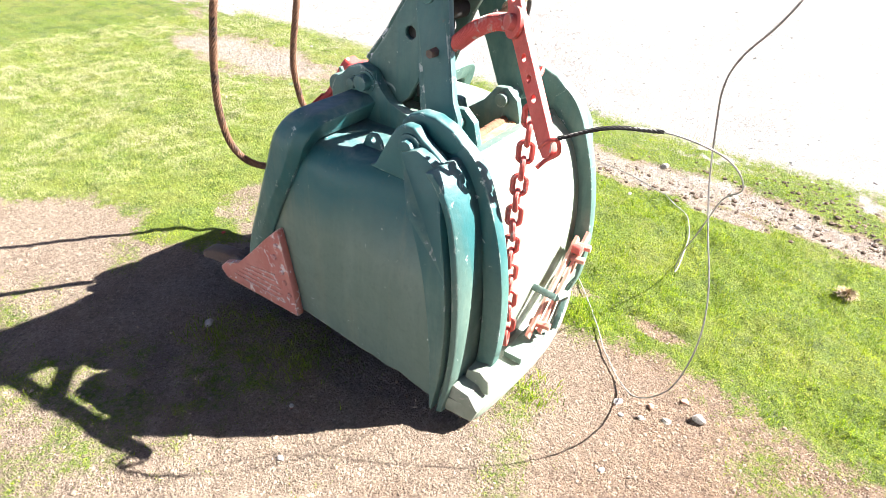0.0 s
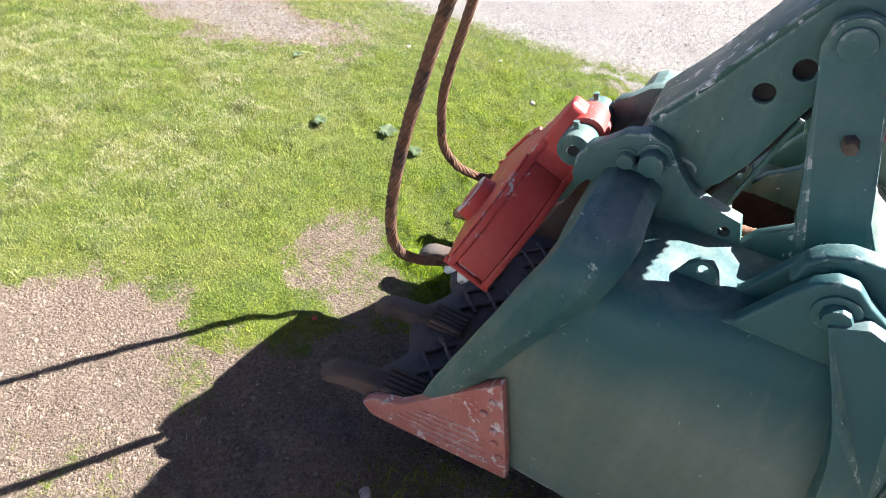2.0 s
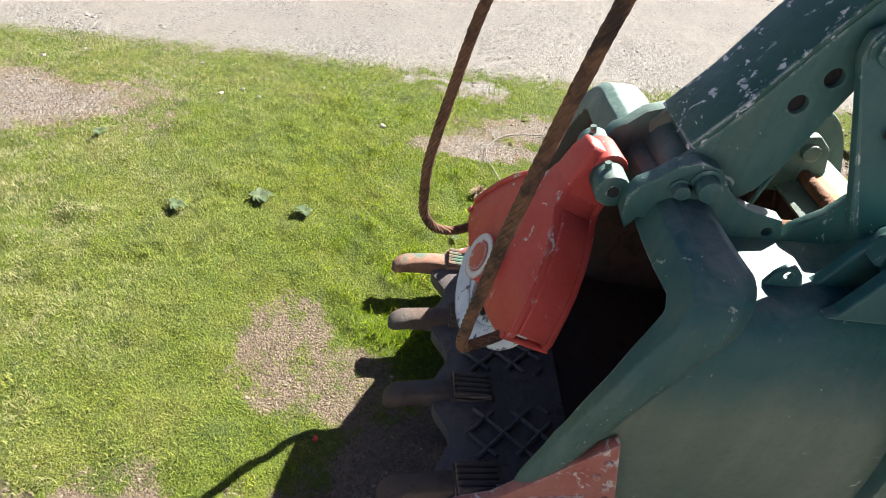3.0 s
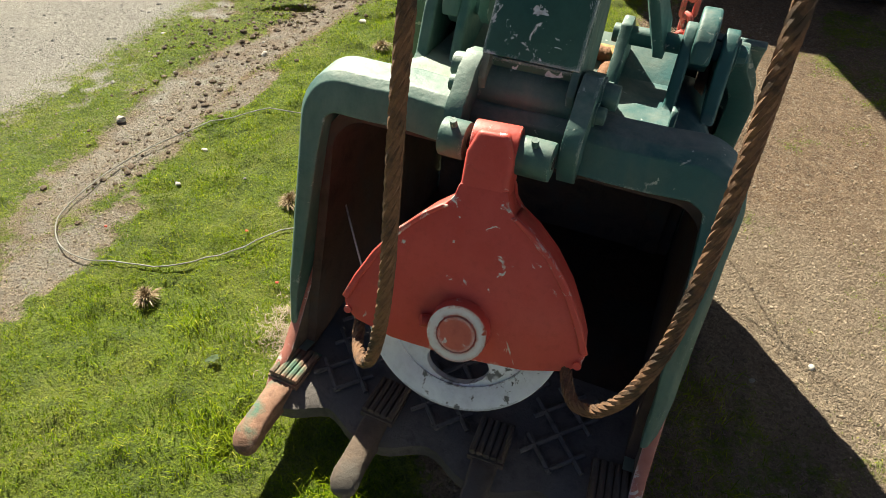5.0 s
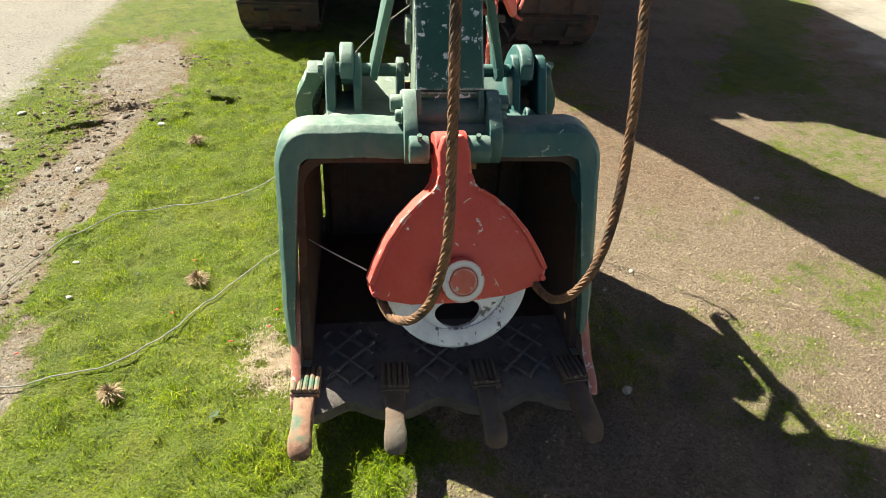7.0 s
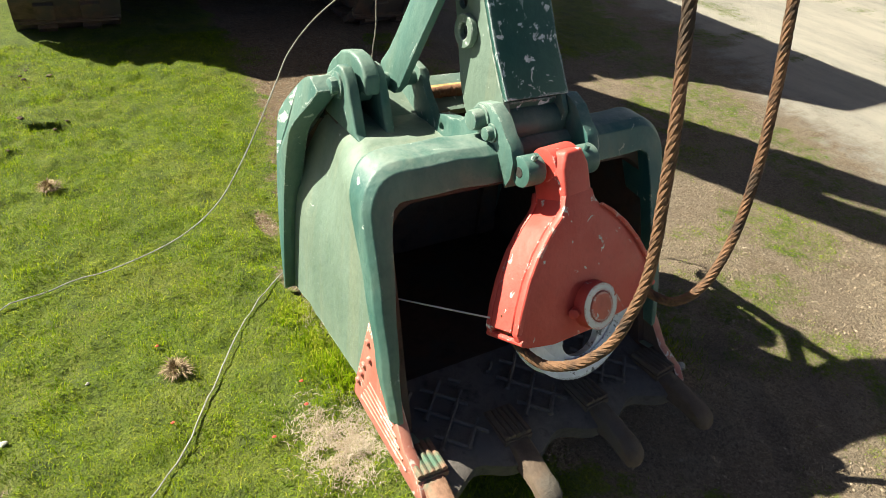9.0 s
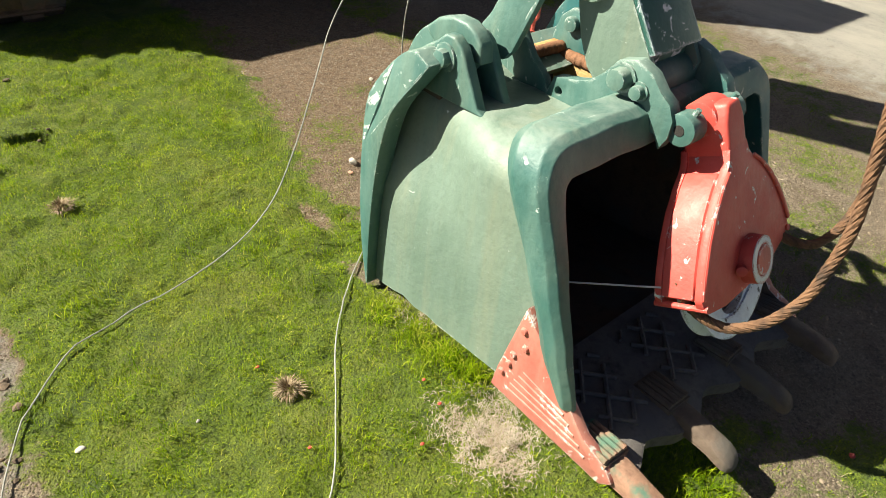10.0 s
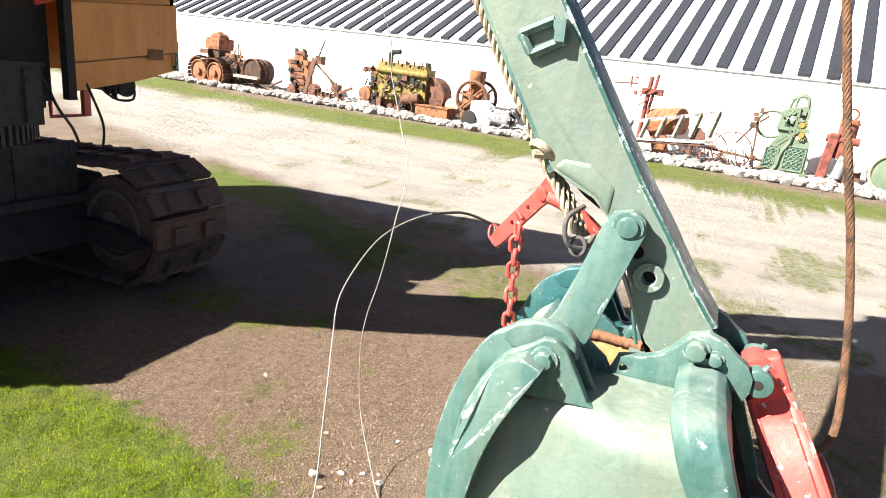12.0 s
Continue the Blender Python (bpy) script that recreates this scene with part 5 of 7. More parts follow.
mp("step_post", box(1.31, 1.36, 4.085, 4.125, 1.11, 1.42, 0.005), CHAIN_RED, "red step post")
mp("hose", tube(spline([(1.10, 3.82, 1.40), (1.13, 3.78, 1.27), (1.19, 3.78, 1.12), (1.20, 3.78, 1.03), (1.185, 3.78, 0.93)], 6), 0.0085, 8), DARK, "", None, True)
mp("hose", tube(spline([(0.72, 3.78, 1.48), (0.79, 3.76, 1.36), (0.86, 3.76, 1.21), (0.95, 3.76, 1.08), (1.03, 3.8, 0.95)], 6), 0.009, 8), DIM_STEEL, "", None, True)
mp("hose", tube(spline([(1.55, 4.35, 1.45), (1.62, 4.3, 1.30), (1.76, 4.3, 1.205), (1.92, 4.3, 1.20), (1.98, 4.35, 1.30), (1.97, 4.4, 1.45)], 6), 0.010, 8), DARK, "", None, True)
tow = mp("tow_gear", box(1.76, 1.98, 4.36, 4.60, 1.26, 1.44, 0.02), DARK, "dark gear under the cab corner")
part("gear_wheel", rod((1.90, 4.33, 1.30), (1.90, 4.37, 1.30), 0.085, n=20, bev=0.008), DARK, tow, "", True)
part("stub", rod((1.78, 4.34, 1.31), (1.78, 4.34, 1.20), 0.022, n=10), DARK, tow, "", True)
part("bracket", box(1.72, 1.84, 4.34, 4.37, 1.24, 1.40, 0.006), DARK, tow)
mp("under_beam", slab([(3.2, 0.36), (3.4, 0.30), (5.5, 0.34), (5.5, 0.50), (3.5, 0.46)], 0.98, 1.06, "x", 0.01), DARK)
# twin boom carrying the stick
for s in (-1, 1):
    mp("boom_side", slab([(3.75, 1.55), (4.0, 1.75), (2.3, 3.85), (0.60, 5.85), (0.25, 5.75), (0.35, 5.5), (2.0, 3.45)], *((0.20, 0.36) if s > 0 else (-0.25, -0.12)), "x", 0.02), DARK, "dark boom beam")
mp("boom_plate", slab([(3.70, 1.75), (3.72, 1.80), (2.62, 3.12), (2.60, 3.06)], -0.21, 0.21), DARK)
mp("boom_plate", slab([(1.55, 4.35), (1.60, 4.38), (0.45, 5.70), (0.42, 5.64)], -0.21, 0.21), DARK)
mp("point_sheave", rod((-0.19, 0.42, 5.75), (0.55, 0.42, 5.75), 0.30, n=24), DARK, "", None, True)
# Unseen block, added to close the lit wedge between boom and house shadows.
mp("mast_frame", box(-0.42, 0.33, 3.90, 4.5, 1.951, 2.55, 0.02), DARK, "unseen dark block behind the boom foot, added to cast shadow")
mp("gantry", slab([(5.2, 1.9), (5.4, 1.9), (6.4, 4.2), (6.2, 4.2)], -0.6, 0.6, "x", 0.02), DARK)


# ---- barn and the row of old machines on a bed of stones ----
BARN = Matrix.Translation((12.9, -2.2, 0)) @ Matrix.Rotation(-0.0986, 4, "Z") @ Matrix.Rotation(0.0297, 4, "X")
barn = thing("barn", BARN, "long white painted barn with a ribbed light roof", "barn")


def board_wall():
    n = Nodes("white_weatherboard")
    c = n.ramp(n.noise(3, 6, 0.6), [(0.3, (0.74, 0.74, 0.73)), (0.7, (0.83, 0.83, 0.82))])
    c = n.mix(n.math("MULTIPLY", n.step(n.noise(0.8, 6, 0.7, stretch=(1, 1, 4)), 0.6, 0.75), 0.25), c, (0.5, 0.46, 0.4))
    return n.done(c, 0.6, n.noise(30, 4, 0.6), 0.1, 0.01)


WALL_WHITE = board_wall()
ROOF_PALE = rusty("pale_roof_sheet", (0.60, 0.62, 0.66), (0.70, 0.72, 0.76), (0.56, 0.58, 0.63), 3)
ROOF_DARK = rusty("dark_roof_sheet", (0.010, 0.013, 0.020), (0.016, 0.020, 0.030), (0.012, 0.016, 0.024), 3)
part("wall", box(1.6, 1.8, -30, 34, -0.6, 2.07, 0.0), WALL_WHITE, barn)
part("end_wall", box(1.8, 12, 33.8, 34, -0.6, 2.0, 0.0), WALL_WHITE, barn)
part("end_wall", box(1.8, 12, -30, -29.8, -0.6, 2.0, 0.0), WALL_WHITE, barn)
part("roof", slab([(1.56, 2.055), (6.8, 4.55), (12.3, 1.93), (12.3, 2.0), (6.8, 4.63), (1.56, 2.135)], -30.4, 34.4, "y", 0.0), ROOF_PALE, barn, "pale roof sheets with dark strips")
roof = barn.children[-1]
strip_me = None
for k in range(110):
    y = -28 + 0.565 * k
    if strip_me is None:
        ob = part("roof_strip", slab([(1.54, 2.12), (6.75, 4.60), (6.75, 4.655), (1.54, 2.175)], -0.125, 0.125, "y", 0.0), ROOF_DARK, barn)
        strip_me = ob.data
    else:
        ob = new("roof_strip", strip_me)
        ob.parent = barn
    ob.location = (0, y, 0)

# bed of pale stones
PALE_STONE = rusty("pale_river_stone", (0.12, 0.115, 0.105), (0.34, 0.33, 0.31), (0.20, 0.19, 0.175), 14)
rng = np.random.RandomState(5)


def rock_mesh(name, places, seed, mat):
    """Many rough low-poly stones in one mesh: places are rows x, y, z, size."""
    rg = np.random.RandomState(seed)
    ico = bmesh.new()
    bmesh.ops.create_icosphere(ico, subdivisions=1, radius=1)
    V = np.array([v.co[:] for v in ico.verts])
    F = np.array([[v.index for v in f.verts] for f in ico.faces])
    ico.free()
    n = len(places)
    P = np.asarray(places, float)
    sc = P[:, 3:4] * (0.7 + 0.6 * rg.rand(n, 3)) * np.array([1, 1, 0.62])
    rad = 1 + 0.28 * (rg.rand(n, len(V), 1) - 0.5)
    co = V[None] * rad * sc[:, None, :]
    a = rg.rand(n) * math.tau
    ca, sa = np.cos(a)[:, None], np.sin(a)[:, None]
    xy = np.stack([co[..., 0] * ca - co[..., 1] * sa, co[..., 0] * sa + co[..., 1] * ca], -1)
    co = np.concatenate([xy, co[..., 2:]], -1) + P[:, None, :3]
    faces = (F[None] + (np.arange(n) * len(V))[:, None, None]).reshape(-1, 3)
    me = bpy.data.meshes.new(name)
    me.from_pydata(co.reshape(-1, 3).tolist(), [], faces.tolist())
    me.materials.append(mat)
    return me


pl = []
for _ in range(7500):
    x, y = rng.uniform(-0.8, 1.5), rng.uniform(-8, 25)
    pl.append((x, y, 0.03 + 0.05 * rng.rand(), rng.choice([0.03, 0.05, 0.07, 0.10, 0.13])))
bed = tagged(new("stone_bed", rock_mesh("stone_bed", pl, 3, PALE_STONE)), "bed of pale river stones along the barn wall", "stones", kind="stuff")
bed.matrix_world = BARN

OLIVE = paint("old_yellow_paint", (0.19, 0.16, 0.028), (0.12, 0.10, 0.03), (0.05, 0.035, 0.02), 0.6, 0.7, rust=0.13)
MINT = paint("mint_green_paint", (0.105, 0.150, 0.098), (0.130, 0.175, 0.118), (0.03, 0.04, 0.03), 1.2, 0.6)
OXIDE = rusty("red_oxide", (0.15, 0.04, 0.03), (0.24, 0.07, 0.05), (0.10, 0.032, 0.025), 10)
ORANGE_RUST = rusty("orange_rust", (0.17, 0.062, 0.027), (0.30, 0.125, 0.055), (0.10, 0.042, 0.022), 9)
BROWN_RUST = rusty("brown_rust", (0.08, 0.037, 0.022), (0.16, 0.075, 0.045), (0.045, 0.026, 0.02), 9)
UMBER = rusty("dark_umber_rust", (0.030, 0.017, 0.012), (0.075, 0.036, 0.022), (0.02, 0.015, 0.013), 9)
TIN = paint("pale_blue_paint", (0.28, 0.37, 0.39), (0.34, 0.41, 0.41), (0.2, 0.15, 0.12), 0.6, 0.6)
ALLOY = rusty("grey_alloy", (0.20, 0.20, 0.20), (0.34, 0.34, 0.34), (0.12, 0.11, 0.11), 12)


def machine(name, s, label, category, x=0.6):
    return thing(name, BARN @ Matrix.Translation((x, s, 0)), label, category)


def disc(y, z, r, x0, x1, n=24, bev=0.01):
    return rod((x0, y, z), (x1, y, z), r, n=n, bev=bev)


def hoop(y, z, r, x, w=0.02, n=30):
    return tube([(x, y + r * math.cos(a), z + r * math.sin(a)) for a in np.linspace(0, math.tau, n + 1)[:-1]], w, 6, closed=True)


def bits(ob, mat, area, count, seed, size=(0.04, 0.10)):
    """Pipes, brackets and small castings that crowd an old engine: each a part."""
    rg = random.Random(seed)
    y0, y1, z0, z1, xf = area
    for k in range(count):
        y, z = rg.uniform(y0, y1), rg.uniform(z0, z1)
        a, b = rg.uniform(*size), rg.uniform(*size)
        if rg.random() < 0.5:
            part("casting", box(xf - rg.uniform(0.02, 0.10), xf + 0.05, y - a, y + a, z - b, z + b, 0.012, 1), mat, ob)
        else:
            part("pipe", rod((xf - 0.05, y, z), (xf - rg.uniform(0.0, 0.08), y + rg.uniform(-0.22, 0.22), z + rg.uniform(-0.2, 0.2)), a * 0.4, n=8), mat, ob, "", True)


# small crawler tractor: two short open track loops, engine cover at the far end, winch drum behind
tr = machine("crawler_tractor", 16.75, "small rusty orange crawler tractor without a seat", "tractor", 0.32)
for x0, x1 in ((-0.60, -0.27), (0.24, 0.54)):
    trk = part("track", box(x0 + 0.10, x1 - 0.06, 0.10, 0.92, 0.22, 0.44, 0.03), BROWN_RUST, tr, "rusty open track loop")
    for yy, r in ((0.17, 0.33), (0.86, 0.36)):
        wheel = part("wheel", rod((x0 + 0.07, yy, 0.36), (x1 - 0.05, yy, 0.36), r, n=26, bev=0.03), ORANGE_RUST, trk, "", True)
        part("rim", hoop(yy, 0.36, r - 0.03, x0 + 0.06, 0.03), ORANGE_RUST, trk, "", True)
        part("hub", disc(yy, 0.36, 0.10, x0 + 0.0, x0 + 0.08), ORANGE_RUST, trk, "", True)
    for k in range(3):
        part("roller", disc(0.32 + 0.19 * k, 0.06, 0.09, x0 + 0.04, x0 + 0.12, 14, 0.0), ORANGE_RUST, trk, "", True)
    part("carrier_roller", disc(0.50, 0.72, 0.06, x0 + 0.05, x1 - 0.05, 12, 0.0), BROWN_RUST, trk, "", True)
    shoe = None
    count, r, span = 34, 0.43, 0.69
    total = 2 * span + math.tau * r
    for k in range(count):
        d = total * k / count
        if d < span:
            y, z, tilt = 0.17 + d, 0.36 + r - 0.025 * math.sin(math.pi * d / span), 0.0
        elif d < span + math.pi * r:
            a = (d - span) / r
            y, z, tilt = 0.86 + r * math.sin(a), 0.36 + r * math.cos(a), -a
        elif d < 2 * span + math.pi * r:
            y, z, tilt = 0.86 - (d - span - math.pi * r), 0.36 - r, math.pi
        else:
            a = (d - 2 * span - math.pi * r) / r
            y, z, tilt = 0.17 - r * math.sin(a), 0.36 - r * math.cos(a), math.pi - a
        if shoe is None:
            bm = box(-(x1 - x0) / 2, (x1 - x0) / 2, -0.050, 0.050, -0.014, 0.014, 0.004, 1)
            box(-(x1 - x0) / 2, (x1 - x0) / 2, 0.022, 0.042, 0.012, 0.045, 0.004, 1, bm)
            ob = part("shoe", bm, BROWN_RUST, trk)
            shoe = ob.data
        else:
            ob = new("shoe", shoe)
            ob.parent = trk
        ob.matrix_local = Matrix.Translation(((x0 + x1) / 2, y, z)) @ Matrix.Rotation(tilt, 4, "X")
part("chassis", box(-0.24, 0.22, -0.50, 1.05, 0.15, 0.72, 0.04), UMBER, tr)
part("engine", box(-0.12, 0.36, 0.42, 0.92, 0.70, 1.06, 0.03), UMBER, tr)
cover = part("engine_cover", slab([(0.38, 1.05), (0.98, 1.05), (1.02, 1.30), (0.94, 1.42), (0.38, 1.40)], -0.16, 0.46, "x", 0.03), ORANGE_RUST, tr, "faded orange engine cover")
part("end_panel", box(-0.10, 0.40, 0.355, 0.385, 1.10, 1.36, 0.01), OXIDE, cover, "red-brown end panel")
part("panel_strip", box(0.16, 0.19, 0.345, 0.36, 1.08, 1.38, 0.004), ORANGE_RUST, cover)
part("tank", slab([(0.45, 1.40), (0.92, 1.40), (0.88, 1.50), (0.75, 1.56), (0.55, 1.55), (0.45, 1.49)], -0.06, 0.32, "x", 0.04), ORANGE_RUST, tr)
part("filler_cap", rod((0.12, 0.66, 1.53), (0.12, 0.66, 1.60), 0.12, 0.09, 16, 0.01), ORANGE_RUST, tr, "", True)
part("bracket", box(-0.28, -0.14, 0.75, 1.10, 0.90, 1.04, 0.02), BROWN_RUST, tr)
part("gearbox", slab([(-1.30, 0.20), (-0.20, 0.20), (0.30, 0.50), (0.28, 0.88), (-0.45, 0.80), (-0.8, 0.86), (-1.30, 0.74)], -0.18, 0.30, "x", 0.05), UMBER, tr)
part("seat_frame", box(0.0, 0.30, -0.10, 0.30, 0.86, 0.98, 0.02), ORANGE_RUST, tr)
part("rear_drum", disc(-1.18, 0.56, 0.37, -0.30, 0.30, 28, 0.04), UMBER, tr, "", True)
for x in (-0.32, -0.14, 0.04):
    part("flange", hoop(-1.18, 0.56, 0.37, x, 0.025), BROWN_RUST, tr, "", True)
for y, z in ((-0.35, 1.32), (-0.46, 1.14), (-0.20, 1.08)):
    part("lever", rod((-0.05, y + 0.03, 0.75), (-0.07, y, z), 0.018, n=8), BROWN_RUST, tr, "", True)
part("board", box(-0.46, -0.34, -1.55, -0.55, 0.34, 0.42, 0.01), HEMP, tr, "pale weathered board")
part("hitch", rod((-0.30, -1.45, 0.25), (-0.40, -2.05, 0.10), 0.035, n=8), BROWN_RUST, tr, "", True)
part("hitch", rod((-0.35, -1.95, 0.20), (-0.38, -2.45, 0.42), 0.035, n=8), BROWN_RUST, tr, "", True)
bits(tr, BROWN_RUST, (-1.0, 0.2, 0.30, 0.95, -0.22), 22, 1, (0.02, 0.07))
bits(tr, DARK, (-1.3, 0.15, 0.15, 0.80, -0.23), 26, 33, (0.02, 0.07))
bits(tr, ORANGE_RUST, (-1.3, -0.4, 0.55, 0.95, -0.20), 9, 34, (0.02, 0.05))

# upright rusty winch frame and a pump arm
wf = machine("winch_frame", 14.2, "upright rusty winch frame with gear wheels", "winch")
part("post", slab([(-0.48, 0.03), (0.15, 0.03), (0.40, 1.06), (0.16, 1.10), (0.10, 1.20), (-0.20, 1.20), (-0.22, 1.08), (-0.40, 1.06)], -0.12, 0.1, "x", 0.02), ORANGE_RUST, wf)
for y in (0.10, -0.20):
    part("ear", slab([(y - 0.05, 1.18), (y + 0.05, 1.18), (y + 0.06, 1.40), (y - 0.01, 1.34)], -0.08, 0.06, "x", 0.01), BROWN_RUST, wf)
part("cap", rod((0, 0.10, 1.27), (0, -0.20, 1.27), 0.07, n=12), BROWN_RUST, wf, "", True)
for k in range(5):
    part("plate", box(-0.15, -0.115, -0.20 - 0.04 * (4 - k), 0.05 + 0.055 * k, 0.15 + 0.20 * k, 0.25 + 0.20 * k, 0.01), BROWN_RUST, wf)
part("gear", disc(-0.75, 0.22, 0.24, -0.2, -0.12), BROWN_RUST, wf, "", True)
part("gear", disc(0.05, 0.16, 0.17, -0.3, -0.22), BROWN_RUST, wf, "", True)
part("brace", rod((-0.1, -0.35, 0.45), (-0.1, -0.75, 1.25), 0.05, n=8), ORANGE_RUST, wf, "", True)
part("tall_rod", rod((-0.05, -0.62, 0.95), (-0.05, -0.95, 1.72), 0.022, n=8), BROWN_RUST, wf, "", True)
part("head", box(-0.18, 0.02, -0.95, -0.72, 1.02, 1.25, 0.03), BROWN_RUST, wf)
bits(wf, DARK, (-0.4, 0.3, 0.1, 1.3, -0.14), 16, 35, (0.02, 0.06))
bits(wf, BROWN_RUST, (-1.4, 0.4, 0.05, 0.3, -0.2), 14, 36, (0.02, 0.07))
part("arm", rod((-0.08, -0.70, 1.02), (-0.1, -1.55, 0.42), 0.03, n=8), BROWN_RUST, wf, "", True)
part("side_bar", slab([(-0.42, 0.06), (-0.30, 0.06), (-0.62, 1.20), (-0.78, 1.12)], -0.20, -0.14, "x", 0.01), BROWN_RUST, wf)
ar = machine("mower_arm", 12.3, "rusty broken mower arm lying on stones", "mower")
part("bar", rod((-0.2, 0.55, 0.62), (-0.3, 0.10, 0.10), 0.035, n=8), BROWN_RUST, ar, "", True)
part("blade", slab([(-0.32, 0.46), (-0.28, 0.52), (0.85, 0.06), (0.80, 0.0)], -0.30, -0.26, "x", 0.005), BROWN_RUST, ar)
part("blade", slab([(0.42, 0.52), (0.34, 0.56), (-0.10, 0.02), (0.0, 0.0)], -0.24, -0.20, "x", 0.005), BROWN_RUST, ar)
part("joint", box(-0.28, -0.08, 0.22, 0.42, 0.30, 0.52, 0.04), BROWN_RUST, ar)
part("wheel", hoop(0.3, 0.17, 0.16, -0.32, 0.022), BROWN_RUST, ar, "", True)
bits(ar, BROWN_RUST, (-0.2, 0.6, 0.05, 0.40, -0.2), 9, 2)

# big yellow diesel engine
en = machine("diesel_engine", 10.5, "large yellow and rusty diesel engine on the stones", "engine")
part("block", box(-0.35, 0.3, -0.95, 0.75, 0.35, 1.05, 0.05), OLIVE, en)
part("sump", slab([(-0.9, 0.35), (0.7, 0.35), (0.5, 0.08), (-0.7, 0.08)], -0.25, 0.2, "x", 0.03), BROWN_RUST, en)
part("head", box(-0.28, 0.2, -0.9, 0.7, 1.05, 1.25, 0.03), OLIVE, en)
part("manifold", rod((-0.36, -1.0, 1.10), (-0.36, 0.65, 1.13), 0.085, n=14, bev=0.02), OLIVE, en, "bright yellow manifold", True)
for k in range(6):
    part("rocker_cover", box(-0.22, 0.1, -0.82 + 0.26 * k, -0.62 + 0.26 * k, 1.25, 1.34, 0.02), OLIVE, en)
    part("injector", rod((-0.2, -0.72 + 0.26 * k, 1.3), (-0.24, -0.72 + 0.26 * k, 1.42), 0.02, n=8), BROWN_RUST, en, "", True)
part("exhaust", tube(spline([(0, 0.45, 1.25), (0, 0.46, 1.50), (0, 0.40, 1.60), (0, 0.16, 1.64)], 5), 0.07, 10), DARK, en, "black bent exhaust pipe", True)
part("flywheel_housing", disc(-1.0, 0.60, 0.48, -0.25, 0.2), BROWN_RUST, en, "", True)
part("fan_pulley", disc(0.95, 0.42, 0.20, -0.45, -0.2), ORANGE_RUST, en, "", True)
part("radiator_frame", box(-0.3, 0.1, 0.80, 0.88, 0.15, 1.15, 0.02), BROWN_RUST, en)
part("starter", rod((-0.45, -0.35, 0.42), (-0.45, -0.85, 0.50), 0.13, n=14, bev=0.02), BROWN_RUST, en, "", True)
part("foot", box(-0.4, -0.3, 0.42, 0.58, 0.0, 0.5, 0.02), BROWN_RUST, en)
part("coil", hoop(-0.5, 0.22, 0.2, -0.55, 0.018), BROWN_RUST, en, "", True)
bits(en, BROWN_RUST, (-0.8, 0.8, 0.4, 1.0, -0.38), 14, 3)
bits(en, OLIVE, (-0.8, 0.7, 0.45, 1.1, -0.36), 8, 4)
bits(en, DARK, (-0.9, 0.9, 0.15, 1.0, -0.37), 40, 31, (0.03, 0.09))
bits(en, BROWN_RUST, (0.5, 1.1, 0.1, 1.2, -0.3), 16, 43, (0.03, 0.07))
bits(en, DARK, (-0.9, 0.5, 1.15, 1.4, -0.2), 12, 32, (0.02, 0.05))
bx = machine("steel_box", 9.15, "orange rusty steel box on the stones", "box", 0.2)
part("shell", box(-0.25, 0.25, -0.48, 0.48, -0.05, 0.34, 0.015), ORANGE_RUST, bx)
part("lid", box(-0.27, 0.27, -0.50, 0.50, 0.34, 0.37, 0.008), ORANGE_RUST, bx)

# stationary engine with two flywheels
se = machine("stationary_engine", 8.1, "rusty stationary engine with spoked flywheels", "engine")
for x in (-0.3, 0.3):
    fw = part("flywheel", hoop(0.08, 0.70, 0.42, x, 0.045, 36), BROWN_RUST, se, "", True)
    for k in range(6):
        a = k * math.tau / 6 + 0.3
        part("spoke", rod((x, 0.08, 0.70), (x, 0.08 + 0.42 * math.cos(a), 0.70 + 0.42 * math.sin(a)), 0.028, n=8), ORANGE_RUST, fw, "", True)
    part("hub", disc(0.08, 0.70, 0.09, x - 0.05, x + 0.05), BROWN_RUST, fw, "", True)
part("crankcase", box(-0.22, 0.22, -0.2, 0.4, 0.15, 0.85, 0.06), ORANGE_RUST, se)
part("hopper", rod((0, 0.12, 0.85), (0, 0.12, 1.40), 0.20, 0.22, 20, 0.02), ORANGE_RUST, se, "", True)
part("skid", box(-0.3, 0.3, -0.6, 0.7, 0.0, 0.12, 0.02), BROWN_RUST, se)
part("side_drum", disc(0.70, 0.42, 0.2, -0.2, 0.1), HEMP, se, "", True)
cp = machine("small_compressor", 7.4, "pale blue and grey small compressor", "compressor", 0.2)
part("tin_cover", slab([(0.05, 0.05), (0.62, 0.05), (0.62, 0.66), (0.30, 0.72), (0.05, 0.55)], -0.25, 0.1, "x", 0.02), TIN, cp)
part("motor", rod((-0.1, -0.45, 0.32), (-0.1, 0.1, 0.36), 0.20, n=18, bev=0.02), ALLOY, cp, "", True)
for k in range(8):
    part("fin", disc(-0.40 + 0.06 * k, 0.36, 0.24, -0.12, -0.08, 18, 0.0), ALLOY, cp, "", True)
part("tyre", disc(0.62, 0.22, 0.2, -0.3, -0.18), DARK, cp, "", True)
bits(cp, ALLOY, (-0.5, 0.1, 0.1, 0.7, -0.2), 10, 7)
bits(cp, DARK, (-0.9, -0.3, 0.1, 0.65, -0.1), 8, 8)
sw = machine("spoked_iron_wheel", 5.3, "pale rusty iron wheel leaning by the barn", "wheel")
part("rim", hoop(-0.35, 0.45, 0.30, -0.1, 0.05), HEMP, sw, "", True)
part("hub", disc(-0.35, 0.45, 0.1, -0.2, 0.0), BROWN_RUST, sw, "", True)
part("stand_pipe", rod((0, 0.1, 0), (0, 0.05, 1.15), 0.07, n=10), BROWN_RUST, sw, "", True)
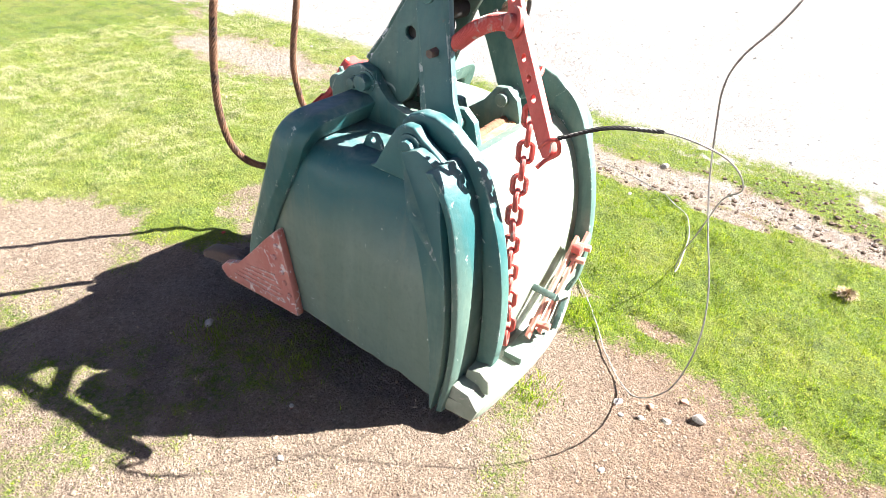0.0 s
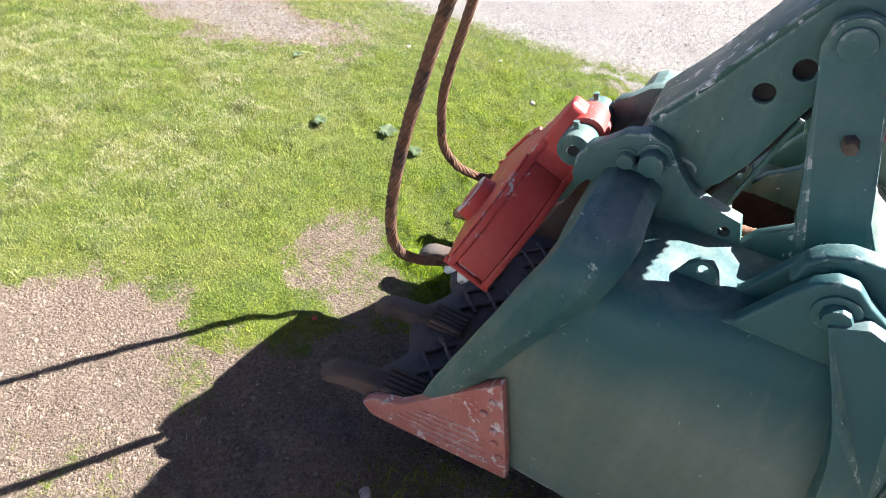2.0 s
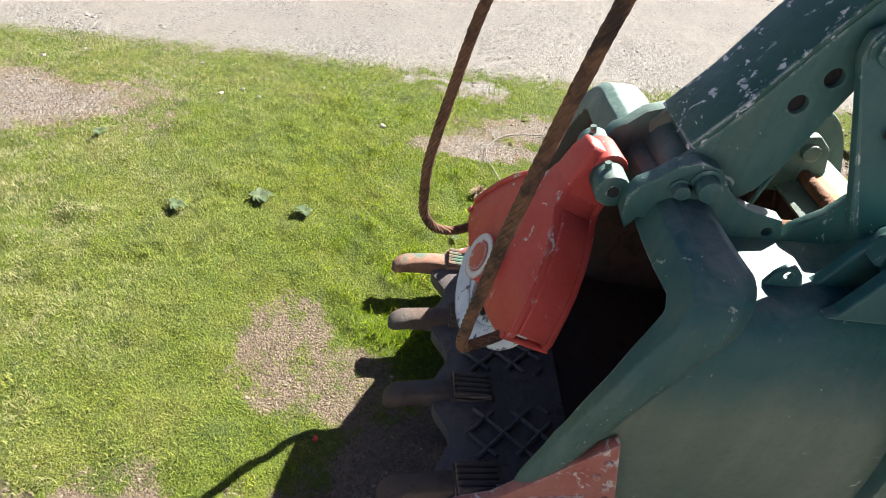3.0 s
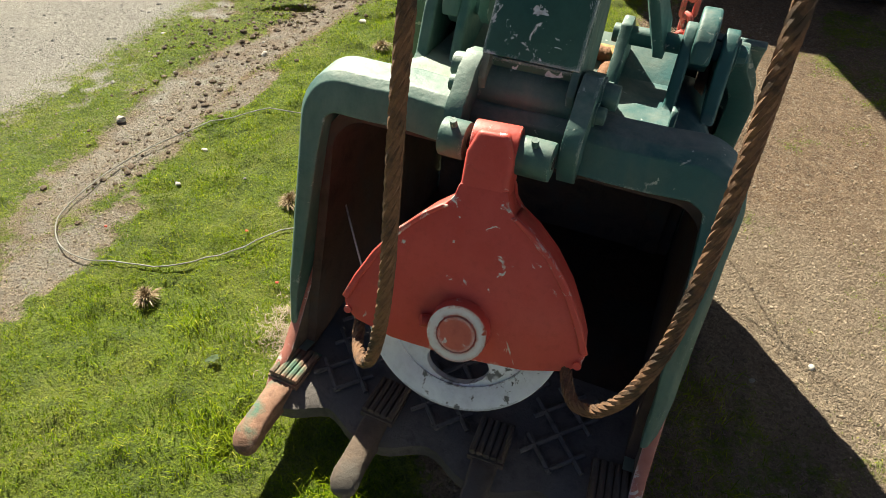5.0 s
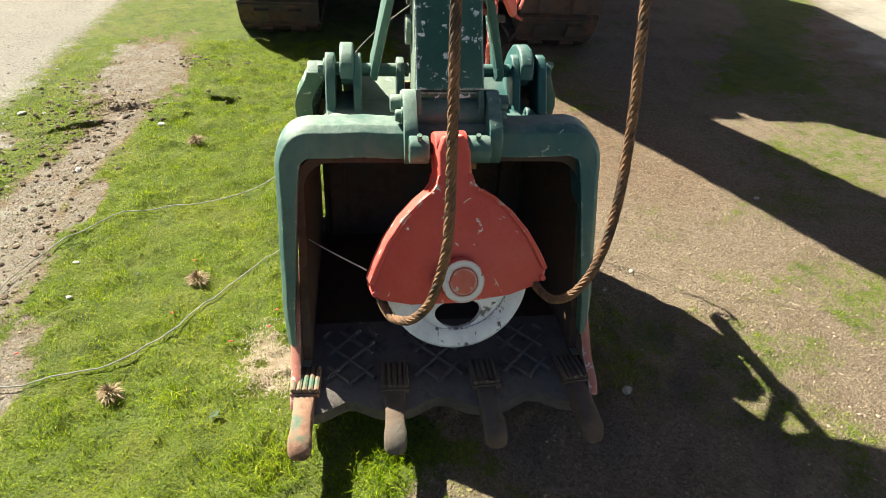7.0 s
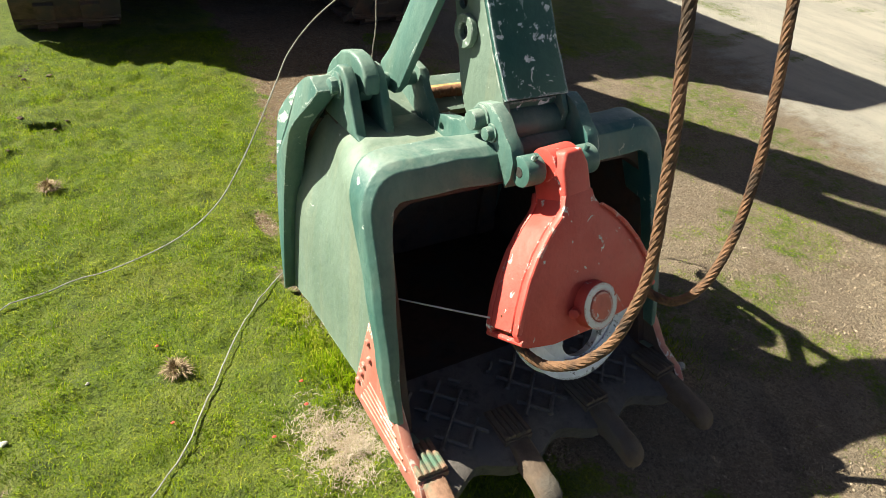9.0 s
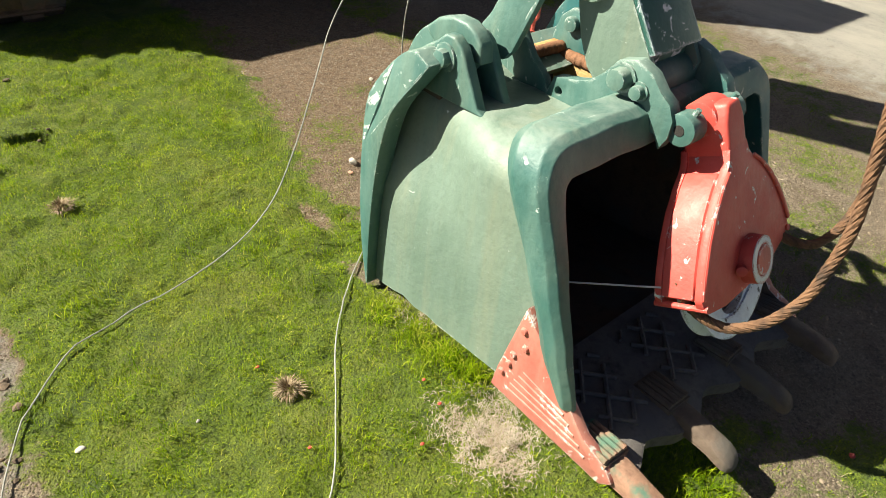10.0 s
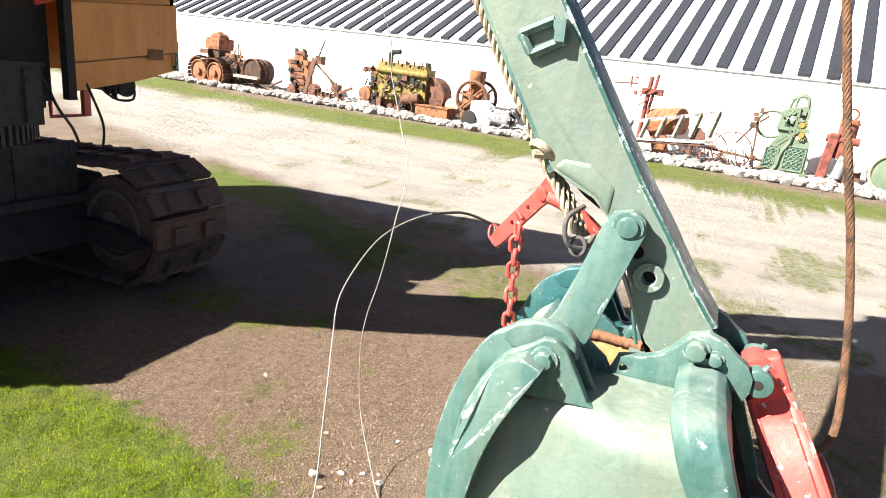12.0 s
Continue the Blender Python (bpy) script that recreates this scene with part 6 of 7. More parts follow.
bits(sw, BROWN_RUST, (-0.2, 0.5, 0.1, 1.2, -0.05), 8, 9)

# drill stand, drum, ladder, rake
ds = machine("drill_stand", 3.9, "red oxide drill stand with hand levers", "drill")
part("column", rod((0, 0, 0), (0, -0.08, 1.75), 0.05, n=12), OXIDE, ds, "", True)
part("column", rod((0, -0.12, 0.9), (0, -0.22, 1.80), 0.035, n=12), OXIDE, ds, "", True)
part("head", box(-0.1, 0.1, -0.38, 0.08, 1.34, 1.48, 0.02), OXIDE, ds)
part("lever", rod((-0.05, 0.2, 1.56), (-0.05, 0.75, 1.53), 0.018, n=8), BROWN_RUST, ds, "", True)
part("grip", rod((-0.05, 0.35, 1.45), (-0.05, 0.36, 1.72), 0.02, n=8), BROWN_RUST, ds, "", True)
bits(ds, OXIDE, (-0.3, 0.25, 1.2, 1.7, -0.08), 8, 10, (0.02, 0.05))
dr_ = machine("steel_drum", 3.3, "orange rusty steel drum lying against wall", "drum")
part("shell", rod((0.2, 0.35, 0.75), (-0.1, -0.35, 0.85), 0.30, 0.30, 24, 0.02), ORANGE_RUST, dr_, "", True)
part("chute", slab([(-0.2, 0.05), (0.15, 0.05), (0.35, 0.6), (0.0, 0.7)], -0.2, -0.05, "x", 0.01), ORANGE_RUST, dr_)
ld = machine("wooden_ladder", 3.2, "weathered white ladder leaning over scrap", "ladder", 0.15)
for za, zb in ((0.66, 1.17), (0.31, 0.53)):
    part("rail", box(-0.02, 0.02, -1.1, 1.1, -0.035, 0.035, 0.006), ALLOY, ld).matrix_local = Matrix.Translation((0, 0, (za + zb) / 2)) @ Matrix.Rotation(-math.atan2(zb - za, 2.1), 4, "X")
for k in range(6):
    y = 0.9 - 0.36 * k
    part("rung", rod((0, y, 0.36 + 0.05 * k), (0, y - 0.12, 0.74 + 0.09 * k), 0.055, n=4), PALE_STEEL, ld)
hr = machine("hay_rake", 1.9, "rusty hay rake wheels and bent tines", "rake", 0.3)
for y, r in ((0.35, 0.36), (-0.10, 0.40)):
    w_ = part("wheel", hoop(y, r, r, 0.1 * y, 0.012), BROWN_RUST, hr, "", True)
    for k in range(8):
        a = k * math.tau / 8
        part("spoke", rod((0.1 * y, y, r), (0.1 * y, y + r * math.cos(a), r + r * math.sin(a)), 0.007, n=5), BROWN_RUST, w_, "", True)
for k in range(9):
    y = -0.5 + 0.16 * k
    part("tine", tube(spline([(-0.1, y, 0.45), (-0.2, y - 0.05, 0.30), (-0.15, y - 0.1, 0.12), (-0.05, y - 0.06, 0.04)], 4), 0.010, 5), BROWN_RUST, hr, "", True)
bits(hr, BROWN_RUST, (-0.6, 0.9, 0.05, 0.35, -0.1), 34, 11, (0.015, 0.05))
part("seat_pan", slab([(0.45, 0.42), (0.78, 0.50), (0.80, 0.72), (0.62, 0.80), (0.48, 0.66)], -0.12, -0.08, "x", 0.015), BROWN_RUST, hr)
part("axle", rod((-0.05, 0.9, 0.42), (-0.08, -0.75, 0.30), 0.025, n=8), BROWN_RUST, hr, "", True)
part("shaft", rod((-0.12, 1.9, 0.30), (-0.12, 0.2, 0.44), 0.03, n=8), BROWN_RUST, hr, "", True)
bits(hr, DARK, (-0.8, 1.2, 0.02, 0.25, -0.2), 16, 41, (0.015, 0.04))
ip = machine("iron_post", 1.45, "rusty iron post with a seat bracket", "post")
part("leg", rod((0, -0.08, 0), (0, -0.02, 1.1), 0.02, n=8), BROWN_RUST, ip, "", True)
part("leg", rod((0, 0.32, 0.55), (0, 0.0, 1.05), 0.02, n=8), BROWN_RUST, ip, "", True)
bits(ip, BROWN_RUST, (-0.1, 0.22, 0.95, 1.35, 0.0), 7, 12, (0.03, 0.06))

# green hand press, red pump, disc
gp = machine("green_press", 0.75, "mint green cast printing press with yellow gears", "press")
part("frame", slab([(-0.43, 0.10), (0.48, 0.10), (0.40, 0.55), (0.22, 0.86), (0.30, 1.02), (0.27, 1.36), (0.12, 1.44), (-0.16, 1.50), (-0.26, 1.40), (-0.24, 0.95), (-0.38, 0.78)], -0.12, 0.12, "x", 0.02,
     holes=((0.05, 1.22, 0.055), (0.17, 1.22, 0.045), (-0.14, 0.84, 0.05))), MINT, gp)
part("side_rib", tube(spline([(-0.14, 0.28, 0.06), (-0.14, 0.14, 0.20), (-0.14, 0.10, 0.50), (-0.14, -0.02, 0.75), (-0.14, 0.02, 0.95), (-0.14, 0.20, 1.02)], 5), 0.035, 8), MINT, gp, "", True)
for y0, y1, z0, z1 in ((-0.36, 0.02, 0.16, 0.66), (0.16, 0.40, 0.16, 0.58)):
    panel = part("panel", box(-0.128, -0.122, y0, y1, z0, z1, 0.002, 1), GREEN_DARK, gp, "scrollwork panel")
    for iy in range(4 if y1 - y0 > 0.3 else 2):
        for iz in range(5):
            part("scroll", hoop(y0 + 0.05 + 0.095 * iy + 0.02 * (iz % 2), z0 + 0.05 + 0.095 * iz, 0.040, -0.135, 0.012, 12), MINT, panel, "", True)
    for ya, za, yb, zb in ((y0, z0, y1, z0), (y0, z1, y1, z1), (y0, z0, y0, z1), (y1, z0, y1, z1)):
        part("border", rod((-0.135, ya, za), (-0.135, yb, zb), 0.016, n=6), MINT, panel)
part("foot", box(-0.25, 0.15, -0.46, -0.34, 0.0, 0.14, 0.03), MINT, gp)
part("foot", box(-0.25, 0.15, 0.34, 0.50, 0.0, 0.14, 0.03), MINT, gp)
part("guide", box(-0.17, -0.12, -0.26, -0.20, 0.80, 1.46, 0.01), MINT, gp)
part("guide", box(-0.17, -0.12, -0.07, -0.02, 0.86, 1.46, 0.01), MINT, gp)
part("crossbar", box(-0.18, -0.12, -0.32, 0.30, 0.98, 1.05, 0.015), MINT, gp)
part("arch", tube(spline([(0, 0.16, 1.36), (0, 0.12, 1.58), (0, -0.02, 1.72), (0, -0.16, 1.64), (0, -0.20, 1.44)], 6), 0.035, 8), MINT, gp, "", True)
part("crown", tube(spline([(-0.05, 0.05, 1.40), (-0.05, 0.02, 1.66), (-0.05, -0.15, 1.66), (-0.05, -0.2, 1.35)], 5), 0.03, 8), MINT, gp, "", True)
part("hand_wheel", hoop(0.42, 1.05, 0.28, 0.15, 0.03), MINT, gp, "", True)
for y, z in ((-0.16, 1.12), (-0.19, 0.92)):
    g_ = part("gear", disc(y, z, 0.055, -0.2, -0.14, 16, 0.0), OLIVE, gp, "small yellow gear", True)
    for k in range(10):
        a = k * math.tau / 10
        part("gear_tooth", rod((-0.17, y + 0.05 * math.cos(a), z + 0.05 * math.sin(a)), (-0.17, y + 0.115 * math.cos(a), z + 0.115 * math.sin(a)), 0.014, n=5), OLIVE, g_)
bits(gp, MINT, (-0.2, 0.22, 0.85, 1.38, -0.13), 14, 13, (0.02, 0.05))
bits(gp, DARK, (-0.2, 0.2, 0.85, 1.35, -0.12), 8, 42, (0.01, 0.03))
rp = machine("red_pump", -0.15, "red painted upright pump with pale valve", "pump")
part("leg", slab([(0.28, 0.1), (0.10, 0.1), (0.02, 1.05), (0.2, 1.05)], -0.2, -0.05, "x", 0.02), OXIDE, rp)
part("barrel", rod((0, -0.1, 0.55), (0, -0.1, 1.25), 0.17, n=18, bev=0.02), OXIDE, rp, "", True)
part("cap", rod((0, -0.1, 1.25), (0, -0.1, 1.36), 0.20, 0.15, 18, 0.02), ORANGE_RUST, rp, "", True)
part("hand_ring", hoop(-0.1, 1.45, 0.11, 0, 0.02), OXIDE, rp, "", True)
part("cross_pipe", rod((-0.1, 0.25, 0.95), (-0.1, -0.35, 0.92), 0.08, n=14), OXIDE, rp, "", True)
part("valve", rod((-0.15, -0.1, 0.15), (-0.15, -0.15, 0.62), 0.11, 0.08, 14, 0.02), ALLOY, rp, "", True)
part("flange", rod((-0.25, -0.42, 0.45), (-0.1, -0.42, 0.45), 0.12, n=16), ALLOY, rp, "", True)
bits(rp, BROWN_RUST, (-0.5, 0.0, 0.1, 0.4, -0.1), 6, 14)
hd = machine("green_disc_wheel", -1.15, "green and cream disc wheel by the pump", "wheel", 0.3)
part("disc", disc(0.0, 0.42, 0.36, -0.06, 0.02, 28), MINT, hd, "", True)
part("rim", hoop(0.0, 0.42, 0.37, -0.07, 0.03), HEMP, hd, "", True)
part("box", box(0.05, 0.4, -0.4, 0.1, 0.3, 1.1, 0.03), BROWN_RUST, hd)


# ---- grass, straw, pebbles and loose stones ----
def blade_material(name, stops, leafy=0.0):
    n = Nodes(name)
    isl = n.t.nodes.new("ShaderNodeNewGeometry").outputs["Random Per Island"]
    c = n.ramp(isl, stops)
    c = n.mix(n.math("MULTIPLY", n.step(n.noise(2.2, 6, 0.65), 0.50, 0.72), 0.45), c, stops[-1][1])
    dark = n.math("MAXIMUM", n.step(n.noise(6.5, 6, 0.65), 0.50, 0.64), n.math("MULTIPLY", n.step(n.noise(27, 4, 0.6), 0.50, 0.66), 0.8))
    c = n.mix(n.math("MULTIPLY", dark, 0.70), c, stops[0][1])
    if leafy > 0.4:
        fresh = n.step(n.noise(11, 5, 0.6), 0.52, 0.66)
        c = n.mix(n.math("MULTIPLY", fresh, 0.55), c, (0.33, 0.43, 0.010))
    if name == "grass_blades":
        sep = n.t.nodes.new("ShaderNodeSeparateXYZ")
        n.link(n.world, sep.inputs[0])
        dry = n.math("MULTIPLY", n.step(sep.outputs[1], -1.0, -2.1), n.step(n.noise(3.1, 6, 0.65), 0.30, 0.58))
        c = n.mix(n.math("MULTIPLY", dry, 0.86), c, (0.50, 0.465, 0.28))
    n.done(c, 0.6)
    n.bsdf.inputs["Specular IOR Level"].default_value = 0.05
    if leafy:
        # thin leaves let part of the light through
        thin = n.t.nodes.new("ShaderNodeBsdfTranslucent")
        n.link(c, thin.inputs["Color"])
        both = n.t.nodes.new("ShaderNodeMixShader")
        both.inputs[0].default_value = leafy
        n.link(n.bsdf.outputs[0], both.inputs[1])
        n.link(thin.outputs[0], both.inputs[2])
        n.link(both.outputs[0], n.t.nodes["Material Output"].inputs["Surface"])
    return n.mat


GRASS_MAT = blade_material("grass_blades", [(0.0, (0.052, 0.104, 0.003)), (0.3, (0.145, 0.245, 0.004)), (0.60, (0.235, 0.355, 0.006)), (0.84, (0.335, 0.43, 0.012)), (1.0, (0.50, 0.485, 0.085))], 0.45)
STRAW_MAT = blade_material("dry_straw", [(0.0, (0.16, 0.11, 0.06)), (0.35, (0.36, 0.28, 0.18)), (0.75, (0.56, 0.47, 0.34)), (1.0, (0.30, 0.21, 0.11))])


def blades(name, x, y, z, length, width, bend, seed, mat):
    """Curved tapering blades, one mesh."""
    rg = np.random.RandomState(seed)
    n = len(x)
    a = rg.rand(n) * math.tau
    dx, dy = np.cos(a), np.sin(a)
    tilt = bend * (0.25 + rg.rand(n))
    base = np.stack([x, y, z], -1)
    sx_ = np.stack([-dy, dx, 0 * dx], -1) * (width / 2)[:, None]
    mid = base + np.stack([dx * tilt * length * 0.35, dy * tilt * length * 0.35, length * 0.6], -1)
    tip = base + np.stack([dx * tilt * length, dy * tilt * length, length * np.clip(1.0 - 0.45 * tilt, 0.1, 1)], -1)
    V = np.stack([base - sx_, base + sx_, mid + sx_ * 0.8, mid - sx_ * 0.8, tip], 1).reshape(-1, 3)
    o = np.arange(n)[:, None] * 5
    loops = np.concatenate([o + np.array([[0, 1, 2, 3]]), o + np.array([[3, 2, 4]])], 1)
    me = bpy.data.meshes.new(name)
    me.vertices.add(len(V))
    me.vertices.foreach_set("co", V.reshape(-1).astype(np.float32))
    me.loops.add(n * 7)
    me.loops.foreach_set("vertex_index", loops.reshape(-1).astype(np.int32))
    me.polygons.add(n * 2)
    st = (np.arange(n)[:, None] * 7 + np.array([[0, 4]])).reshape(-1)
    me.polygons.foreach_set("loop_start", st.astype(np.int32))
    me.polygons.foreach_set("loop_total", np.tile([4, 3], n).astype(np.int32))
    me.update()
    me.materials.append(mat)
    return me


rg = np.random.RandomState(11)
N = 1850000
bx_, by_ = rg.uniform(-2.6, 2.6, N), rg.uniform(-4.4, 3.4, N)
gm, rm, _ = masks(bx_, by_)
patchy = fbm(bx_, by_, 6.0, 5)
clear = (np.abs(bx_ - 0.01) < 0.46) & (by_ > -0.30) & (by_ < 0.47)
keep = (rg.rand(N) < np.clip(gm * 1.15 - 0.06, 0, 1) * (0.25 + 1.2 * patchy) * 0.50) & ~clear
bx_, by_, gm, patchy = bx_[keep], by_[keep], gm[keep], patchy[keep]
ln = (0.007 + 0.016 * rg.rand(len(bx_)) ** 1.8) * (0.15 + 1.75 * fbm(bx_, by_, 15.0, 1, 3)) * (0.6 + 0.5 * gm)
lawn_me = blades("lawn_grass", bx_, by_, height(bx_, by_) - 0.003, ln, 0.0013 + 0.0012 * rg.rand(len(bx_)), 1.0, 12, GRASS_MAT)
tagged(new("lawn_grass", lawn_me), "short green and yellowing lawn grass", "grass", kind="stuff")

# longer tufts against the bucket and at odd places
tx, ty = [], []
for cx, cy, r, k in ((-0.50, 0.02, 0.10, 500), (-0.47, -0.10, 0.07, 300), (-0.52, 0.30, 0.09, 300), (-0.20, -0.78, 0.10, 260), (-0.5, 0.15, 0.07, 300), (0.62, -0.1, 0.18, 200), (0.70, -0.45, 0.15, 200), (-0.3, 0.60, 0.1, 200), (-0.55, -0.75, 0.10, 300), (0.2, 0.66, 0.1, 160), (-0.9, -0.45, 0.1, 120), (-1.3, 0.9, 0.12, 150)):
    tx += list(rg.normal(cx, r * 0.5, k))
    ty += list(rg.normal(cy, r * 0.5, k))
tx, ty = np.array(tx), np.array(ty)
tagged(new("long_grass", blades("long_grass", tx, ty, height(tx, ty) - 0.003, 0.022 + 0.032 * rg.rand(len(tx)), 0.002 + 0.0015 * rg.rand(len(tx)), 1.1, 13, GRASS_MAT)), "longer grass tufts round the bucket", "grass", kind="stuff")

PATCH_MAT = blade_material("bleached_straw", [(0.0, (0.26, 0.205, 0.145)), (0.35, (0.40, 0.335, 0.255)), (0.75, (0.55, 0.475, 0.375)), (1.0, (0.33, 0.26, 0.18))])
# dry straw: a cut patch by the lip and scattered bits on the earth
hx = np.concatenate([rg.normal(-0.56, 0.060, 4200), rg.normal(-0.62, 0.06, 700), rg.normal(-0.40, 0.05, 500), rg.normal(-0.43, 0.035, 700)])
hy = np.concatenate([rg.normal(-0.30, 0.075, 4200), rg.normal(-0.24, 0.08, 700), rg.normal(-0.20, 0.05, 500), rg.normal(0.23, 0.06, 700)])
keep_h = fbm(hx, hy, 16.0, 3, 3) + 0.22 * rg.rand(len(hx)) > 0.50
hx, hy = hx[keep_h], hy[keep_h]
tagged(new("straw_patch", blades("straw_patch", hx, hy, height(hx, hy) + 0.004, 0.006 + 0.011 * rg.rand(len(hx)), 0.0015 + 0 * hx, 2.2, 14, PATCH_MAT)), "patch of pale dry cut straw", "straw", kind="stuff")
sx2, sy2 = rg.uniform(-2.4, 2.6, 45000), rg.uniform(-2.8, 3.0, 45000)
g2, r2, _ = masks(sx2, sy2)
k2 = (g2 < 0.75) & (rg.rand(len(sx2)) < (0.20 + 0.5 * fbm(sx2, sy2, 2.0, 2)) * (1 - 0.75 * r2))
sx2, sy2 = sx2[k2], sy2[k2]
tagged(new("dry_litter", blades("dry_litter", sx2, sy2, height(sx2, sy2) + 0.001, 0.005 + 0.013 * rg.rand(len(sx2)) ** 2, 0.0013 + 0 * sx2, 2.8, 15, STRAW_MAT)), "dry grass litter on trodden earth", "litter", kind="stuff")

# pebbles
EARTH_CLOD = rusty("earth_clod", (0.13, 0.095, 0.065), (0.26, 0.195, 0.138), (0.33, 0.265, 0.20), 30)
ROAD_CHIP = rusty("road_chip", (0.20, 0.19, 0.18), (0.38, 0.36, 0.34), (0.12, 0.12, 0.118), 18)
px_, py_ = rg.uniform(-3.0, 3.2, 270000), rg.uniform(-3.2, 3.4, 270000)
pg, pr, _ = masks(px_, py_)
kk = (rg.rand(len(px_)) < np.clip(0.75 - pg, 0, 1) * (0.25 + 0.6 * fbm(px_, py_, 3.0, 1))) & (pr < 0.5)
q = np.stack([px_[kk], py_[kk], height(px_[kk], py_[kk]), 0.0016 + 0.0062 * rg.rand(kk.sum()) ** 4], -1)
tagged(new("earth_crumbs", rock_mesh("earth_crumbs", q[:41000], 21, EARTH_CLOD)), "crumbs of earth and small pebbles", "pebbles", kind="stuff")
px_, py_ = rg.uniform(-7.5, -1.8, 16000), rg.uniform(-5.5, 5.5, 16000)
pg, pr, _ = masks(px_, py_)
kk = rg.rand(len(px_)) < pr * (0.15 + 0.9 * sstep(0.45, 0.62, fbm(px_, py_, 0.8, 2)))
q = np.stack([px_[kk], py_[kk], height(px_[kk], py_[kk]), 0.003 + 0.012 * rg.rand(kk.sum()) ** 4], -1)
tagged(new("road_gravel", rock_mesh("road_gravel", q[:7000], 22, ROAD_CHIP)), "loose grey gravel on the pale road", "gravel", kind="stuff")


# dark clods thrown up along the worn edge of the road
DARK_CLOD = rusty("damp_clod", (0.05, 0.032, 0.02), (0.10, 0.065, 0.042), (0.16, 0.11, 0.07), 30)
cl = []
for cx, cy, rx, ry, k in ((-1.72, 2.05, 0.22, 0.10, 260), (-1.90, 1.75, 0.30, 0.35, 420), (-1.45, 2.9, 0.22, 0.14, 160), (-1.78, 1.0, 0.22, 0.50, 260), (-2.10, 2.2, 0.30, 0.45, 320), (-2.15, 1.3, 0.22, 0.35, 260), (-1.75, 0.3, 0.2, 0.4, 140), (-1.15, 2.17, 0.10, 0.07, 50)):
    for _ in range(k):
        x, y = rg.normal(cx, rx * 0.6), rg.normal(cy, ry * 0.6)
        cl.append((x, y, float(height(np.array(x), np.array(y))) + 0.002, 0.003 + 0.015 * rg.rand() ** 5))
tagged(new("damp_clods", rock_mesh("damp_clods", cl, 23, DARK_CLOD)), "dark damp clods of torn-up earth", "clods", kind="stuff")


# single stones, clumps, weeds and petals
def stone_ob(x, y, r, mat, label, seed):
    rr = random.Random(seed)
    bm = bmesh.new()
    bmesh.ops.create_icosphere(bm, subdivisions=2, radius=r * 0.66)
    off = Vector((seed * 3.1, 0, 0))
    for v in bm.verts:
        v.co *= 1 + 0.6 * noise.noise(v.co / r * 1.3 + off)
        v.co.x *= 1.25
        v.co.z *= 0.7
    ob = finish(bm, "stone", mat, None, "", True, 30)
    ob.matrix_world = Matrix.Translation((x, y, float(height(np.array(x), np.array(y))) + r * 0.25)) @ Matrix.Rotation(rr.uniform(0, 6), 4, "Z")
    return tagged(ob, label, "stone", "loose stones")


BRICK_BIT = rusty("brick_bit", (0.36, 0.17, 0.11), (0.48, 0.27, 0.19), None, 20)
GREY_BIT = rusty("pale_stone", (0.30, 0.27, 0.23), (0.46, 0.42, 0.37), (0.55, 0.52, 0.48), 25)
STONES = [(0.682, -0.512, 0.024), (0.04, 0.925, 0.020), (-0.055, 1.19, 0.026), (0.02, 1.10, 0.018), (-0.01, 1.03, 0.016), (0.06, 1.02, 0.014), (-0.11, 1.12, 0.018), (0.09, 0.96, 0.012), (-1.435, 0.12, 0.016), (-1.48, 0.355, 0.016),
          (-1.97, 0.39, 0.03), (1.9, 0.8, 0.02), (0.95, 0.18, 0.014), (0.78, 0.05, 0.012), (0.35, 1.0, 0.014), (-1.75, 1.2, 0.025), (-1.2, 0.25, 0.008), (-1.68, -0.9, 0.02), (-2.3, 1.9, 0.03), (0.25, 1.32, 0.016), (0.55, 1.9, 0.018), (-1.45, 1.75, 0.03)]
for i, (x, y, r) in enumerate(STONES):
    br = i in (4, 6, 19)
    stone_ob(x, y, r, BRICK_BIT if br else GREY_BIT, "broken bit of orange brick on the earth" if br else "small pale stone lying on the ground", i + 1)


CLUMP_MAT = blade_material("pulled_grass", [(0.0, (0.06, 0.04, 0.022)), (0.4, (0.25, 0.18, 0.105)), (0.75, (0.50, 0.40, 0.27)), (1.0, (0.28, 0.20, 0.12))])


def clump(x, y, r, seed):
    """A tangle of short pulled stems lying in a low heap."""
    rr = np.random.RandomState(seed)
    n = 520
    a, d = rr.rand(n) * math.tau, np.sqrt(rr.rand(n)) * r
    u, v = d * np.cos(a) * (1.0 + 0.3 * np.cos(3 * a + seed)), d * np.sin(a) * 0.95
    ob = new("grass_clump", blades("grass_clump", u, v, 0.042 * rr.rand(n) * (1 - d / r * 0.85), 0.008 + 0.022 * rr.rand(n) ** 2, np.full(n, 0.0030), 1.3, seed, CLUMP_MAT))
    ob.location = (x, y, float(height(np.array(x), np.array(y))) + 0.004)
    ob.rotation_euler = (0, 0, seed)
    tagged(ob, "dried brown clump of pulled grass on the lawn", "grass clump", "dry clumps")


